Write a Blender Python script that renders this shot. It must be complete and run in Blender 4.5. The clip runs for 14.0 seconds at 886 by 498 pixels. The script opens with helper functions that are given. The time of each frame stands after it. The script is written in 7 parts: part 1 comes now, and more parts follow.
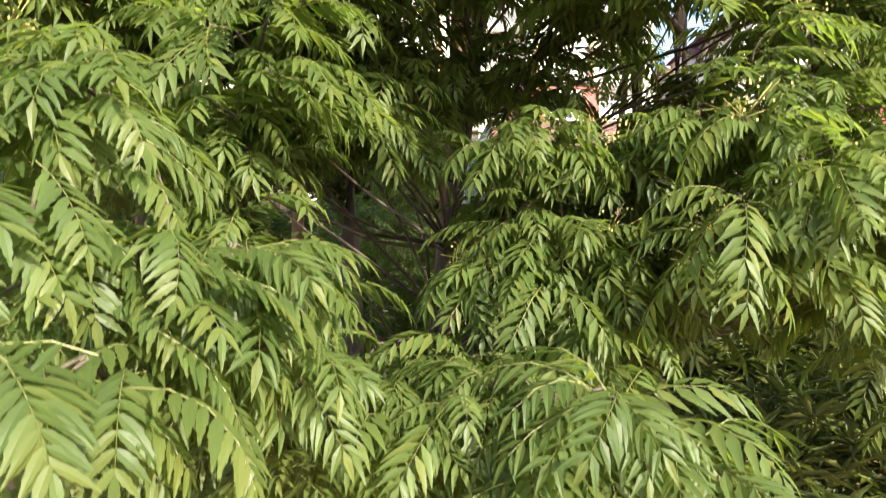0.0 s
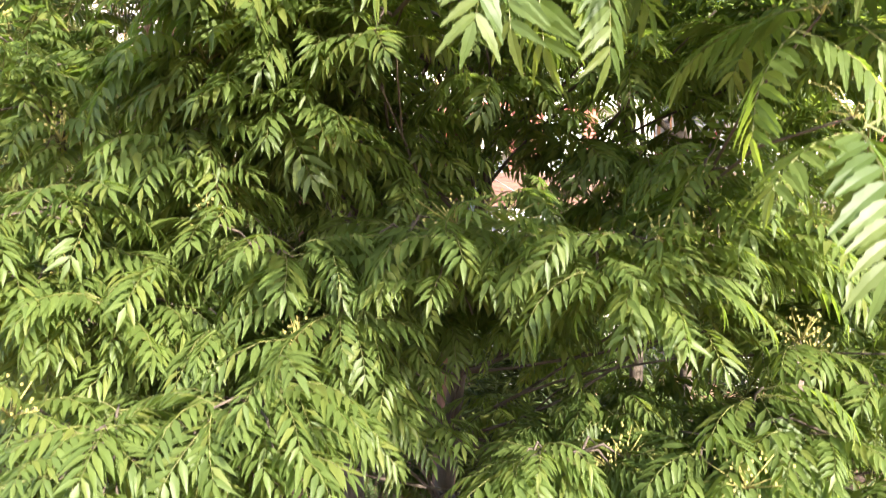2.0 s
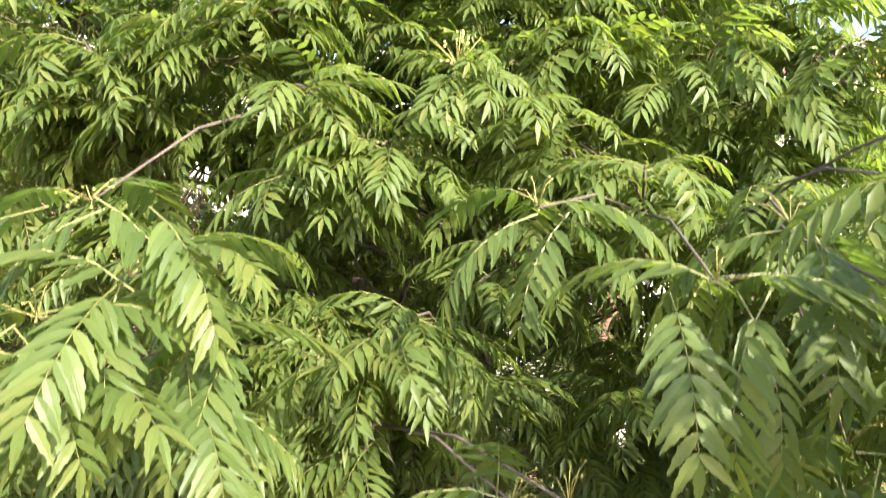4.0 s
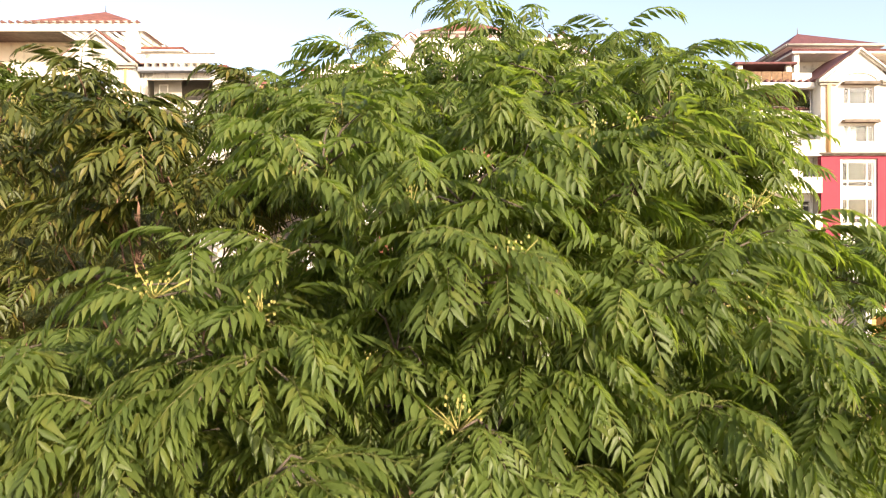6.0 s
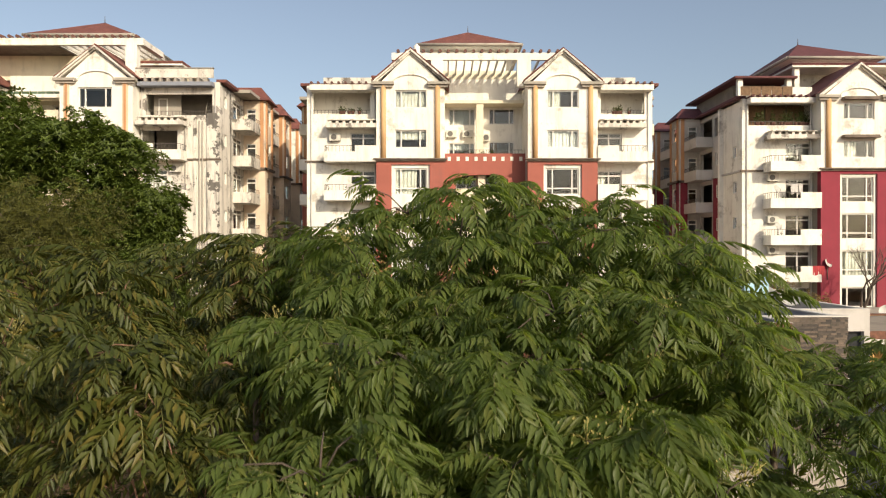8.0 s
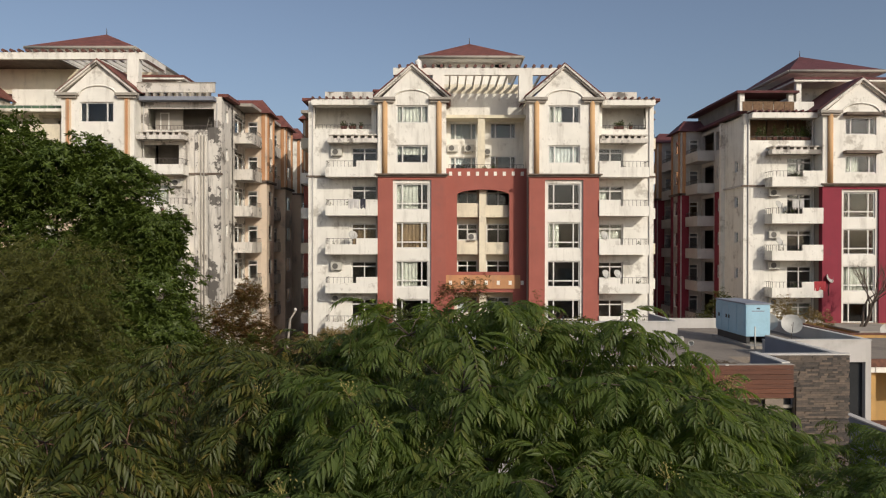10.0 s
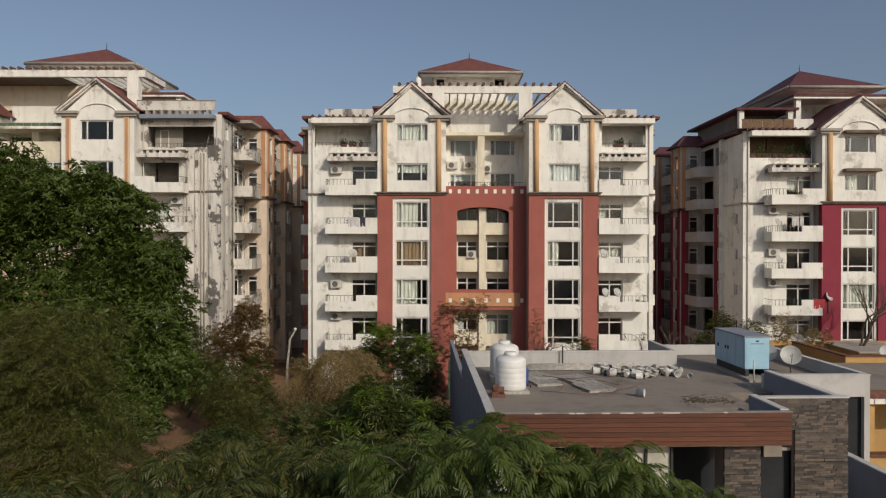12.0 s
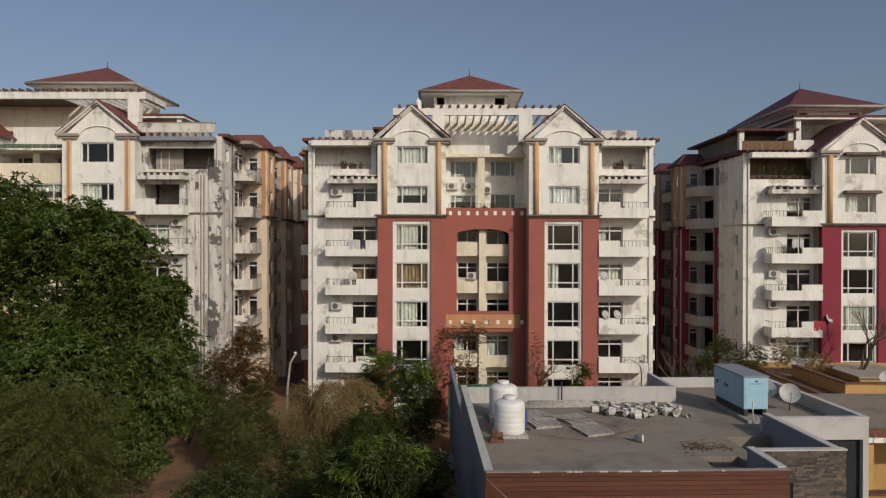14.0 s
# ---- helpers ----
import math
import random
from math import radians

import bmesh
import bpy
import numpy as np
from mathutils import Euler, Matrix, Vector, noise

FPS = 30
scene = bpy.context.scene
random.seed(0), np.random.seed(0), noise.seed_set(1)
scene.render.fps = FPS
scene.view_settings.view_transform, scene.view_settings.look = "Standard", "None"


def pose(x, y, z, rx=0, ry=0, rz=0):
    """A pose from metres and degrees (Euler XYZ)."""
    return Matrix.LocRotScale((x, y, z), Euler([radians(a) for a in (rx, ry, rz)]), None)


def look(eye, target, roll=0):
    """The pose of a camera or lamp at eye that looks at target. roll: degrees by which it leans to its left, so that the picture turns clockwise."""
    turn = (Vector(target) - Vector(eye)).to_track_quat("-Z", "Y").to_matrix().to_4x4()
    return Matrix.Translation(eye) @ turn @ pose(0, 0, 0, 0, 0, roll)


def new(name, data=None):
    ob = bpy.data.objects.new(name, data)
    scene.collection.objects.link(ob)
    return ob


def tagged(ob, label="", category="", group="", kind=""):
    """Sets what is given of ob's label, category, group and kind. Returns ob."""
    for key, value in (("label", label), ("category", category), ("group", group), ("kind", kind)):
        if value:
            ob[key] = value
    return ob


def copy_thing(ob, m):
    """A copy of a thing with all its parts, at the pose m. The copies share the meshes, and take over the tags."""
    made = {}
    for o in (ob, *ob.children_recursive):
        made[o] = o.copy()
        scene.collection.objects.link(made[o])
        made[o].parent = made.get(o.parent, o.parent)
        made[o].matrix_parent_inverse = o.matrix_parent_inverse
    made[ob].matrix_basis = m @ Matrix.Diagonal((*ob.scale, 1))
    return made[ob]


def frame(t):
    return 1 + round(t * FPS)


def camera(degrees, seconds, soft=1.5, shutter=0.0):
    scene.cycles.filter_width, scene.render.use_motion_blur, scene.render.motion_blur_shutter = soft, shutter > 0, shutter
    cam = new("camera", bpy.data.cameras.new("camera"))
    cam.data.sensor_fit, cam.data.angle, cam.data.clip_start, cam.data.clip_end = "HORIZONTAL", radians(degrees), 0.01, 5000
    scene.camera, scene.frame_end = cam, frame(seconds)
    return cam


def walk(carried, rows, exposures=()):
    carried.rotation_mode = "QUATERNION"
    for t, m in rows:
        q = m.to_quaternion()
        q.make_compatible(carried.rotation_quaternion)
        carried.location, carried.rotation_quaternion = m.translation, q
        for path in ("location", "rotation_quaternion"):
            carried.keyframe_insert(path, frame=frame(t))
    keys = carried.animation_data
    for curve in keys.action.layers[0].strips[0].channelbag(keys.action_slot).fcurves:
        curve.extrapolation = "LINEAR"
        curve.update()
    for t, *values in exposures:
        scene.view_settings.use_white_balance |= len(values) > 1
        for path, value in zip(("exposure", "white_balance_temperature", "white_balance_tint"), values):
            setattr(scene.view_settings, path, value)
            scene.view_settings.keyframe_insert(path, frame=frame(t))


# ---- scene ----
cam = camera(66.0, 14.0, soft=1.15, shutter=0.3)
EXPOSURE = [(0.0, 2.16, 6700, 8), (0.5, 2.4, 6650, 8), (1.0, 2.55, 6600, 9), (2.0, 2.78, 6550, 10), (3.0, 2.88, 6550, 10), (4.0, 2.62, 6550, 10), (4.7, 2.25, 6700, 10), (5.5, 1.85, 7300, 11), (6.3, 1.5, 8200, 12), (7.5, 0.63, 8200, 10), (8.2, 0.2, 7500, 9), (10.3, -0.42, 6800, 10), (14.0, -0.75, 6700, 10)]
PATH = [
    (0.0, pose(0.000, 0.000, 2.640, 90.00, 0.00, 0.00)),
    (0.5, pose(-0.006, 0.000, 2.976, 90.20, 0.00, 0.00)),
    (1.0, pose(-0.012, 0.006, 3.315, 90.20, 0.10, 0.00)),
    (1.5, pose(-0.015, 0.000, 3.654, 90.40, 0.20, 0.00)),
    (2.0, pose(-0.006, -0.006, 4.008, 90.40, 0.20, 0.00)),
    (2.5, pose(-0.006, -0.006, 4.368, 90.60, 0.20, -0.10)),
    (3.0, pose(0.000, -0.006, 4.737, 90.80, 0.20, -0.10)),
    (3.5, pose(0.015, -0.009, 5.121, 91.00, 0.20, 0.00)),
    (4.0, pose(0.036, -0.021, 5.493, 91.40, 0.30, 0.00)),
    (6.5, pose(0.040, -0.031, 7.364, 90.00, 0.00, 0.00)),
    (7.0, pose(0.057, -0.060, 7.740, 89.90, 0.00, 0.00)),
    (7.5, pose(0.069, -0.071, 8.151, 89.80, 0.00, 0.00)),
    (8.0, pose(0.063, -0.077, 8.567, 89.80, 0.00, 0.00)),
    (10.5, pose(0.046, -0.094, 10.111, 89.70, -0.10, 0.10)),
    (11.0, pose(0.051, -0.100, 10.448, 89.70, -0.10, 0.10)),
    (11.5, pose(0.063, -0.111, 10.807, 89.70, -0.10, 0.10)),
    (12.0, pose(0.074, -0.117, 11.200, 89.70, -0.10, 0.10)),
    (12.5, pose(0.108, -0.123, 11.610, 89.70, -0.10, 0.10)),
    (13.0, pose(0.126, -0.128, 12.032, 89.70, -0.10, 0.20)),
    (13.5, pose(0.143, -0.134, 12.465, 89.70, -0.10, 0.20)),
    (14.0, pose(0.160, -0.151, 12.904, 89.70, -0.10, 0.20)),
]
walk(cam, PATH, exposures=EXPOSURE)

# world, sun
SUN_AZ, SUN_EL = radians(33.0), radians(27.0)   # a low sun in the south-east, square to the fronts
to_sun = Vector((math.sin(SUN_AZ) * math.cos(SUN_EL), -math.cos(SUN_AZ) * math.cos(SUN_EL), math.sin(SUN_EL)))
world = bpy.data.worlds.new("sky")
scene.world = world
world.use_nodes = True
wn = world.node_tree
sky = wn.nodes.new("ShaderNodeTexSky")
sky.sky_type = "NISHITA"
sky.sun_disc = False
sky.sun_elevation = SUN_EL
sky.sun_rotation = math.pi - SUN_AZ
sky.air_density, sky.dust_density, sky.ozone_density, sky.altitude = 1.0, 3.5, 4.0, 250
haze = wn.nodes.new("ShaderNodeHueSaturation")      # dusty air takes colour out of the sky
haze.inputs["Saturation"].default_value, haze.inputs["Value"].default_value = 0.83, 1.12
wn.links.new(sky.outputs[0], haze.inputs["Color"])
wn.links.new(haze.outputs[0], wn.nodes["Background"].inputs[0])
wn.nodes["Background"].inputs[1].default_value = 0.125
sun = new("sun", bpy.data.lights.new("sun", "SUN"))
sun.data.energy, sun.data.angle, sun.data.color = 3.6, radians(0.6), (1.0, 0.92, 0.80)
sun.matrix_world = look(to_sun * 100, (0, 0, 0))

# ---- materials ----
def shader(name, rough=0.8, metal=0.0):
    m = bpy.data.materials.new(name)
    m.use_nodes = True
    p = m.node_tree.nodes["Principled BSDF"]
    p.inputs["Roughness"].default_value, p.inputs["Metallic"].default_value = rough, metal
    return m, m.node_tree, p


def noise_tex(nt, scale, detail=4.0, stretch=(1, 1, 1), rough=0.55):
    co = nt.nodes.new("ShaderNodeTexCoord")
    mp = nt.nodes.new("ShaderNodeMapping")
    mp.inputs["Scale"].default_value = stretch
    tx = nt.nodes.new("ShaderNodeTexNoise")
    tx.inputs["Scale"].default_value, tx.inputs["Detail"].default_value = scale, detail
    tx.inputs["Roughness"].default_value = rough
    nt.links.new(co.outputs["Object"], mp.inputs[0])
    nt.links.new(mp.outputs[0], tx.inputs["Vector"])
    return tx.outputs["Fac"]


def ramp(nt, fac, stops):
    r = nt.nodes.new("ShaderNodeValToRGB")
    while len(r.color_ramp.elements) < len(stops):
        r.color_ramp.elements.new(0.5)
    for e, (at, c) in zip(r.color_ramp.elements, stops):
        e.position, e.color = at, (*c, 1)
    nt.links.new(fac, r.inputs[0])
    return r.outputs[0]


def mix(nt, kind, fac, a, b):
    m = nt.nodes.new("ShaderNodeMix")
    m.data_type, m.blend_type = "RGBA", kind
    for sock, v in ((m.inputs[0], fac), (m.inputs[6], a), (m.inputs[7], b)):
        if isinstance(v, (int, float)):
            sock.default_value = v
        elif isinstance(v, tuple):
            sock.default_value = (*v, 1)
        else:
            nt.links.new(v, sock)
    return m.outputs[2]


def bump(nt, p, fac, strength, dist=0.01):
    b = nt.nodes.new("ShaderNodeBump")
    b.inputs["Strength"].default_value, b.inputs["Distance"].default_value = strength, dist
    nt.links.new(fac, b.inputs["Height"])
    nt.links.new(b.outputs[0], p.inputs["Normal"])


def plain(name, color, rough=0.7, vary=0.25, scale=3.0, metal=0.0, bumpy=0.15):
    """A painted or cast surface with cloudy variation at two scales."""
    m, nt, p = shader(name, rough, metal)
    dark = tuple(c * (1 - vary) for c in color)
    a = ramp(nt, noise_tex(nt, scale), [(0.3, dark), (0.7, color)])
    g = ramp(nt, noise_tex(nt, scale * 14, 3), [(0.25, (0.86, 0.86, 0.86)), (0.75, (1, 1, 1))])
    nt.links.new(mix(nt, "MULTIPLY", 1.0, a, g), p.inputs["Base Color"])
    if bumpy:
        bump(nt, p, noise_tex(nt, scale * 20, 3), bumpy)
    return m


def plaster(name, color, stain=(0.16, 0.14, 0.12), amount=0.5, reach=0.0, crisp=0.0):
    """Weathered exterior paint: rain streaks running down, patches of mould, fine grain."""
    m, nt, p = shader(name, 0.85)
    base = ramp(nt, noise_tex(nt, 0.7), [(0.3, tuple(c * 0.86 for c in color)), (0.7, color)])
    streak = noise_tex(nt, 1.0, 5, (1.6, 1.6, 0.22), 0.7)
    s = ramp(nt, streak, [(0.52 - reach, (0, 0, 0)), (0.80 - 2 * reach, (amount, amount, amount))])
    patch = ramp(nt, noise_tex(nt, 0.55, 6, (1, 1, 1), 0.7), [(0.56 - reach / 2, (0, 0, 0)), (0.72 - reach - crisp, (amount, amount, amount))])
    both = mix(nt, "ADD", 1.0, s, patch)
    peel = amount * 0.8
    flecks = ramp(nt, noise_tex(nt, 3.2, 8, (1, 1, 0.55), 0.78), [(0.60, (0, 0, 0)), (0.67, (peel, peel, peel))])
    both = mix(nt, "ADD", 1.0, both, flecks)
    bw = nt.nodes.new("ShaderNodeRGBToBW")
    nt.links.new(both, bw.inputs[0])
    nt.links.new(mix(nt, "MIX", bw.outputs[0], base, stain), p.inputs["Base Color"])
    bump(nt, p, noise_tex(nt, 18, 4), 0.2)
    return m


def glass(name, tint=(0.72, 0.78, 0.80)):
    m, nt, p = shader(name, 0.03)
    p.inputs["Base Color"].default_value = (*tint, 1)
    p.inputs["Transmission Weight"].default_value = 1.0
    p.inputs["IOR"].default_value = 1.45
    return m


def leafy(name, low, high, rough=0.42, through_light=0.35, spots=None):
    """Leaf blades: each blade its own tone, part of the light passing through."""
    m, nt, p = shader(name, rough)
    geo = nt.nodes.new("ShaderNodeNewGeometry")
    info = nt.nodes.new("ShaderNodeObjectInfo")
    tone = ramp(nt, geo.outputs["Random Per Island"], [(0.0, low), (0.75, high), (1.0, spots or high)])
    cloud = ramp(nt, noise_tex(nt, 1.1, 3), [(0.3, (0.80, 0.82, 0.75)), (0.7, (1.1, 1.08, 1.0))])
    tone = mix(nt, "MULTIPLY", 1.0, tone, cloud)
    own = ramp(nt, info.outputs["Random"], [(0.0, (0.8, 0.84, 0.8)), (1.0, (1.1, 1.06, 1.0))])
    tone = mix(nt, "MULTIPLY", 1.0, tone, own)
    nt.links.new(tone, p.inputs["Base Color"])
    p.inputs["Specular IOR Level"].default_value = 0.42
    tr = nt.nodes.new("ShaderNodeBsdfTranslucent")
    warm = mix(nt, "MULTIPLY", 1.0, tone, (1.35, 1.4, 0.6))
    nt.links.new(warm, tr.inputs[0])
    mx = nt.nodes.new("ShaderNodeMixShader")
    mx.inputs[0].default_value = through_light
    nt.links.new(p.outputs[0], mx.inputs[1])
    nt.links.new(tr.outputs[0], mx.inputs[2])
    nt.links.new(mx.outputs[0], nt.nodes["Material Output"].inputs[0])
    return m


def bark(name, color):
    m, nt, p = shader(name, 0.9)
    f = noise_tex(nt, 9, 6, (1, 1, 0.22), 0.7)
    nt.links.new(ramp(nt, f, [(0.3, tuple(c * 0.45 for c in color)), (0.7, color)]), p.inputs["Base Color"])
    bump(nt, p, f, 0.7, 0.03)
    return m


def tile_roof(name, color):
    m, nt, p = shader(name, 0.75)
    co = nt.nodes.new("ShaderNodeTexCoord")
    w = nt.nodes.new("ShaderNodeTexWave")
    w.bands_direction, w.inputs["Scale"].default_value, w.inputs["Distortion"].default_value = "Z", 2.6, 0.6
    nt.links.new(co.outputs["Object"], w.inputs[0])
    c = ramp(nt, noise_tex(nt, 1.6, 6), [(0.3, tuple(v * 0.55 for v in color)), (0.7, color)])
    d = ramp(nt, w.outputs["Fac"], [(0.0, (0.7, 0.7, 0.7)), (0.5, (1, 1, 1))])
    nt.links.new(mix(nt, "MULTIPLY", 1.0, c, d), p.inputs["Base Color"])
    bump(nt, p, w.outputs["Fac"], 0.6, 0.05)
    return m


def earth(name):
    m, nt, p = shader(name, 0.95)
    a = ramp(nt, noise_tex(nt, 0.25, 8), [(0.3, (0.10, 0.075, 0.045)), (0.5, (0.30, 0.155, 0.075)), (0.72, (0.13, 0.12, 0.055))])
    b = ramp(nt, noise_tex(nt, 6, 6), [(0.3, (0.55, 0.55, 0.55)), (0.7, (1.05, 1.05, 1.05))])
    nt.links.new(mix(nt, "MULTIPLY", 1.0, a, b), p.inputs["Base Color"])
    bump(nt, p, noise_tex(nt, 8, 6), 0.6, 0.05)
    return m


WHITE = plaster("weathered_white_paint", (0.80, 0.775, 0.71), (0.22, 0.185, 0.145), amount=0.5, reach=0.0, crisp=0.08)
GRIME = plain("grimy_brown_ledge", (0.19, 0.145, 0.115), 0.85, 0.5, 2.0)
STAINED = plaster("mouldy_white_paint", (0.67, 0.63, 0.57), (0.15, 0.135, 0.12), amount=0.82, reach=0.03, crisp=0.10)
STREAKED = plaster("rain_streaked_white_paint", (0.66, 0.62, 0.56), (0.11, 0.10, 0.09), amount=0.95, reach=0.08, crisp=0.10)
CREAM = plaster("cream_paint", (0.74, 0.67, 0.52), amount=0.35)
BLUSH = plaster("faded_peach_paint", (0.70, 0.57, 0.45), amount=0.5)
PEACH = plaster("peach_paint", (0.66, 0.52, 0.38), amount=0.5)
ORANGE = plaster("orange_paint", (0.52, 0.265, 0.13), amount=0.45)
TAN = plaster("faded_tan_orange_paint", (0.60, 0.37, 0.19), amount=0.3)
OCHRE = plaster("ochre_paint", (0.52, 0.31, 0.11), amount=0.4)
RED = plaster("terracotta_red_paint", (0.345, 0.105, 0.08), (0.17, 0.09, 0.08), amount=0.35)
MAROON = plaster("maroon_paint", (0.24, 0.025, 0.045), (0.12, 0.04, 0.05), amount=0.3)
CONCRETE = plaster("stained_concrete", (0.34, 0.31, 0.27), amount=0.6)
ROOFTILE = tile_roof("terracotta_tile", (0.235, 0.078, 0.06))
DARKTILE = tile_roof("dark_maroon_tile", (0.15, 0.042, 0.045))
KNOB = plain("terracotta_clay", (0.14, 0.06, 0.048))
FRAME = plain("white_window_frame", (0.74, 0.72, 0.68), 0.5, 0.15)
GLASS = glass("window_glass")
DARKGLASS = plain("dark_tinted_glass", (0.035, 0.04, 0.045), 0.08, 0.3, 1.0, bumpy=0)
CURTAIN = plain("cream_curtain", (0.56, 0.54, 0.46), 0.9, 0.3, 2.0)
NETCURTAIN = plain("white_net_curtain", (0.62, 0.62, 0.58), 0.9, 0.25, 2.0)
BROWNCURTAIN = plain("brown_curtain", (0.27, 0.17, 0.09), 0.9, 0.4, 2.0)
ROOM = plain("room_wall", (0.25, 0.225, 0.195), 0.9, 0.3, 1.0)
METAL = plain("rusty_railing_metal", (0.12, 0.10, 0.09), 0.6, 0.4, 6.0)
ACWHITE = plain("off_white_enamel", (0.62, 0.60, 0.54), 0.5, 0.2)
DARK = plain("black_plastic", (0.03, 0.03, 0.03), 0.6)
DISH = plain("grey_dish_metal", (0.50, 0.49, 0.46), 0.5, 0.25)
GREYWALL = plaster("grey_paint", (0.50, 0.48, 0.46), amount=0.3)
BLUEGREY = plaster("slate_grey_paint", (0.23, 0.25, 0.30), amount=0.25)
GROUND = earth("bare_earth_and_dry_grass")

# ---- geometry helpers ----
def thing(name, label, category, m=None, group="", kind=""):
    ob = new(name)
    ob.empty_display_size = 0.2
    if m is not None:
        ob.matrix_world = m
    return tagged(ob, label, category, group, kind)


def mesh_of(name, bm, *mats):
    me = bpy.data.meshes.new(name)
    bm.to_mesh(me)
    bm.free()
    for m in mats:
        me.materials.append(m)
    return me


def part(name, bm, material, parent, label=""):
    mats = material if isinstance(material, tuple) else (material,)
    ob = new(name, mesh_of(name, bm, *mats))
    ob.parent = parent
    return tagged(ob, label)


def whole(name, bm, material, label, category, m=None, group="", kind=""):
    mats = material if isinstance(material, tuple) else (material,)
    ob = new(name, mesh_of(name, bm, *mats))
    if m is not None:
        ob.matrix_world = m
    return tagged(ob, label, category, group, kind)


def quad(bm, *pts, mat=0):
    f = bm.faces.new([bm.verts.new(p) for p in pts])
    f.material_index = mat
    return f


def box(bm, x0, x1, y0, y1, z0, z1, mat=0, taper=0.0):
    t = taper
    v = [bm.verts.new(p) for p in ((x0, y0, z0), (x1, y0, z0), (x1, y1, z0), (x0, y1, z0),
                                   (x0 + t, y0 + t, z1), (x1 - t, y0 + t, z1), (x1 - t, y1 - t, z1), (x0 + t, y1 - t, z1))]
    for i in ((0, 3, 2, 1), (4, 5, 6, 7), (0, 1, 5, 4), (1, 2, 6, 5), (2, 3, 7, 6), (3, 0, 4, 7)):
        bm.faces.new([v[k] for k in i]).material_index = mat
    return v


def boxes(*rows):
    bm = bmesh.new()
    for r in rows:
        box(bm, *r)
    return bm


def soft_box(x0, x1, y0, y1, z0, z1, r=0.02, seg=2):
    bm = boxes((x0, x1, y0, y1, z0, z1))
    bmesh.ops.bevel(bm, geom=bm.edges[:], offset=r, segments=seg, affect="EDGES", profile=0.5)
    return bm


def prism(bm, pts, y0, y1, mat=0):
    """A closed outline in x and z, run from y0 to y1."""
    a = [bm.verts.new((x, y0, z)) for x, z in pts]
    b = [bm.verts.new((x, y1, z)) for x, z in pts]
    n = len(pts)
    bm.faces.new(a).material_index = mat
    bm.faces.new(b[::-1]).material_index = mat
    for i in range(n):
        bm.faces.new((a[i], b[i], b[(i + 1) % n], a[(i + 1) % n])).material_index = mat


def tube(bm, pts, r0, r1, sides=6, mat=0):
    """A tapered round bar along the points."""
    rings = []
    n = len(pts)
    for i, p in enumerate(pts):
        p = Vector(p)
        d = Vector(pts[min(i + 1, n - 1)]) - Vector(pts[max(i - 1, 0)])
        q = d.to_track_quat("Z", "Y")
        r = r0 + (r1 - r0) * i / (n - 1)
        rings.append([bm.verts.new(p + q @ Vector((r * math.cos(2 * math.pi * k / sides), r * math.sin(2 * math.pi * k / sides), 0))) for k in range(sides)])
    for a, b in zip(rings, rings[1:]):
        for k in range(sides):
            f = bm.faces.new((a[k], a[(k + 1) % sides], b[(k + 1) % sides], b[k]))
            f.smooth, f.material_index = True, mat
    bm.faces.new(rings[0][::-1]).material_index = mat
    bm.faces.new(rings[-1]).material_index = mat


def lathe(bm, profile, cx=0.0, cy=0.0, sides=20, mat=0):
    """Turns (radius, height) pairs about an upright axis."""
    rings = [[bm.verts.new((cx + r * math.cos(2 * math.pi * k / sides), cy + r * math.sin(2 * math.pi * k / sides), z)) for k in range(sides)] for r, z in profile]
    for a, b in zip(rings, rings[1:]):
        for k in range(sides):
            f = bm.faces.new((a[k], a[(k + 1) % sides], b[(k + 1) % sides], b[k]))
            f.smooth, f.material_index = True, mat
    bm.faces.new(rings[0][::-1]).material_index = mat
    bm.faces.new(rings[-1]).material_index = mat


class Face:
    """A wall plane: u runs along it, n goes into the wall, z is up."""

    def __init__(self, org, u, n):
        self.org, self.u, self.n = Vector(org), Vector(u), Vector(n)

    def at(self, u, n, z):
        return self.org + self.u * u + self.n * n + Vector((0, 0, z))


def panel(bm, face, u0, u1, z0, z1, holes=(), t=0.25, mat=0, n0=0.0):
    """A wall sheet of thickness t with openings (ua, ub, za, zb) right through it."""
    us = sorted({u0, u1, *[h for r in holes for h in r[:2] if u0 < h < u1]})
    zs = sorted({z0, z1, *[h for r in holes for h in r[2:] if z0 < h < z1]})

    def solid(i, j):
        if not (0 <= i < len(us) - 1 and 0 <= j < len(zs) - 1):
            return False
        u, z = (us[i] + us[i + 1]) / 2, (zs[j] + zs[j + 1]) / 2
        return not any(a < u < b and c < z < d for a, b, c, d in holes)

    for i in range(len(us) - 1):
        for j in range(len(zs) - 1):
            if not solid(i, j):
                continue
            a, b, c, d = us[i], us[i + 1], zs[j], zs[j + 1]
            P = lambda u, n, z: face.at(u, n + n0, z)
            quad(bm, P(a, 0, c), P(b, 0, c), P(b, 0, d), P(a, 0, d), mat=mat)
            quad(bm, P(a, t, c), P(a, t, d), P(b, t, d), P(b, t, c), mat=mat)
            if not solid(i - 1, j):
                quad(bm, P(a, 0, c), P(a, 0, d), P(a, t, d), P(a, t, c), mat=mat)
            if not solid(i + 1, j):
                quad(bm, P(b, 0, c), P(b, t, c), P(b, t, d), P(b, 0, d), mat=mat)
            if not solid(i, j - 1):
                quad(bm, P(a, 0, c), P(a, t, c), P(b, t, c), P(b, 0, c), mat=mat)
            if not solid(i, j + 1):
                quad(bm, P(a, 0, d), P(b, 0, d), P(b, t, d), P(a, t, d), mat=mat)


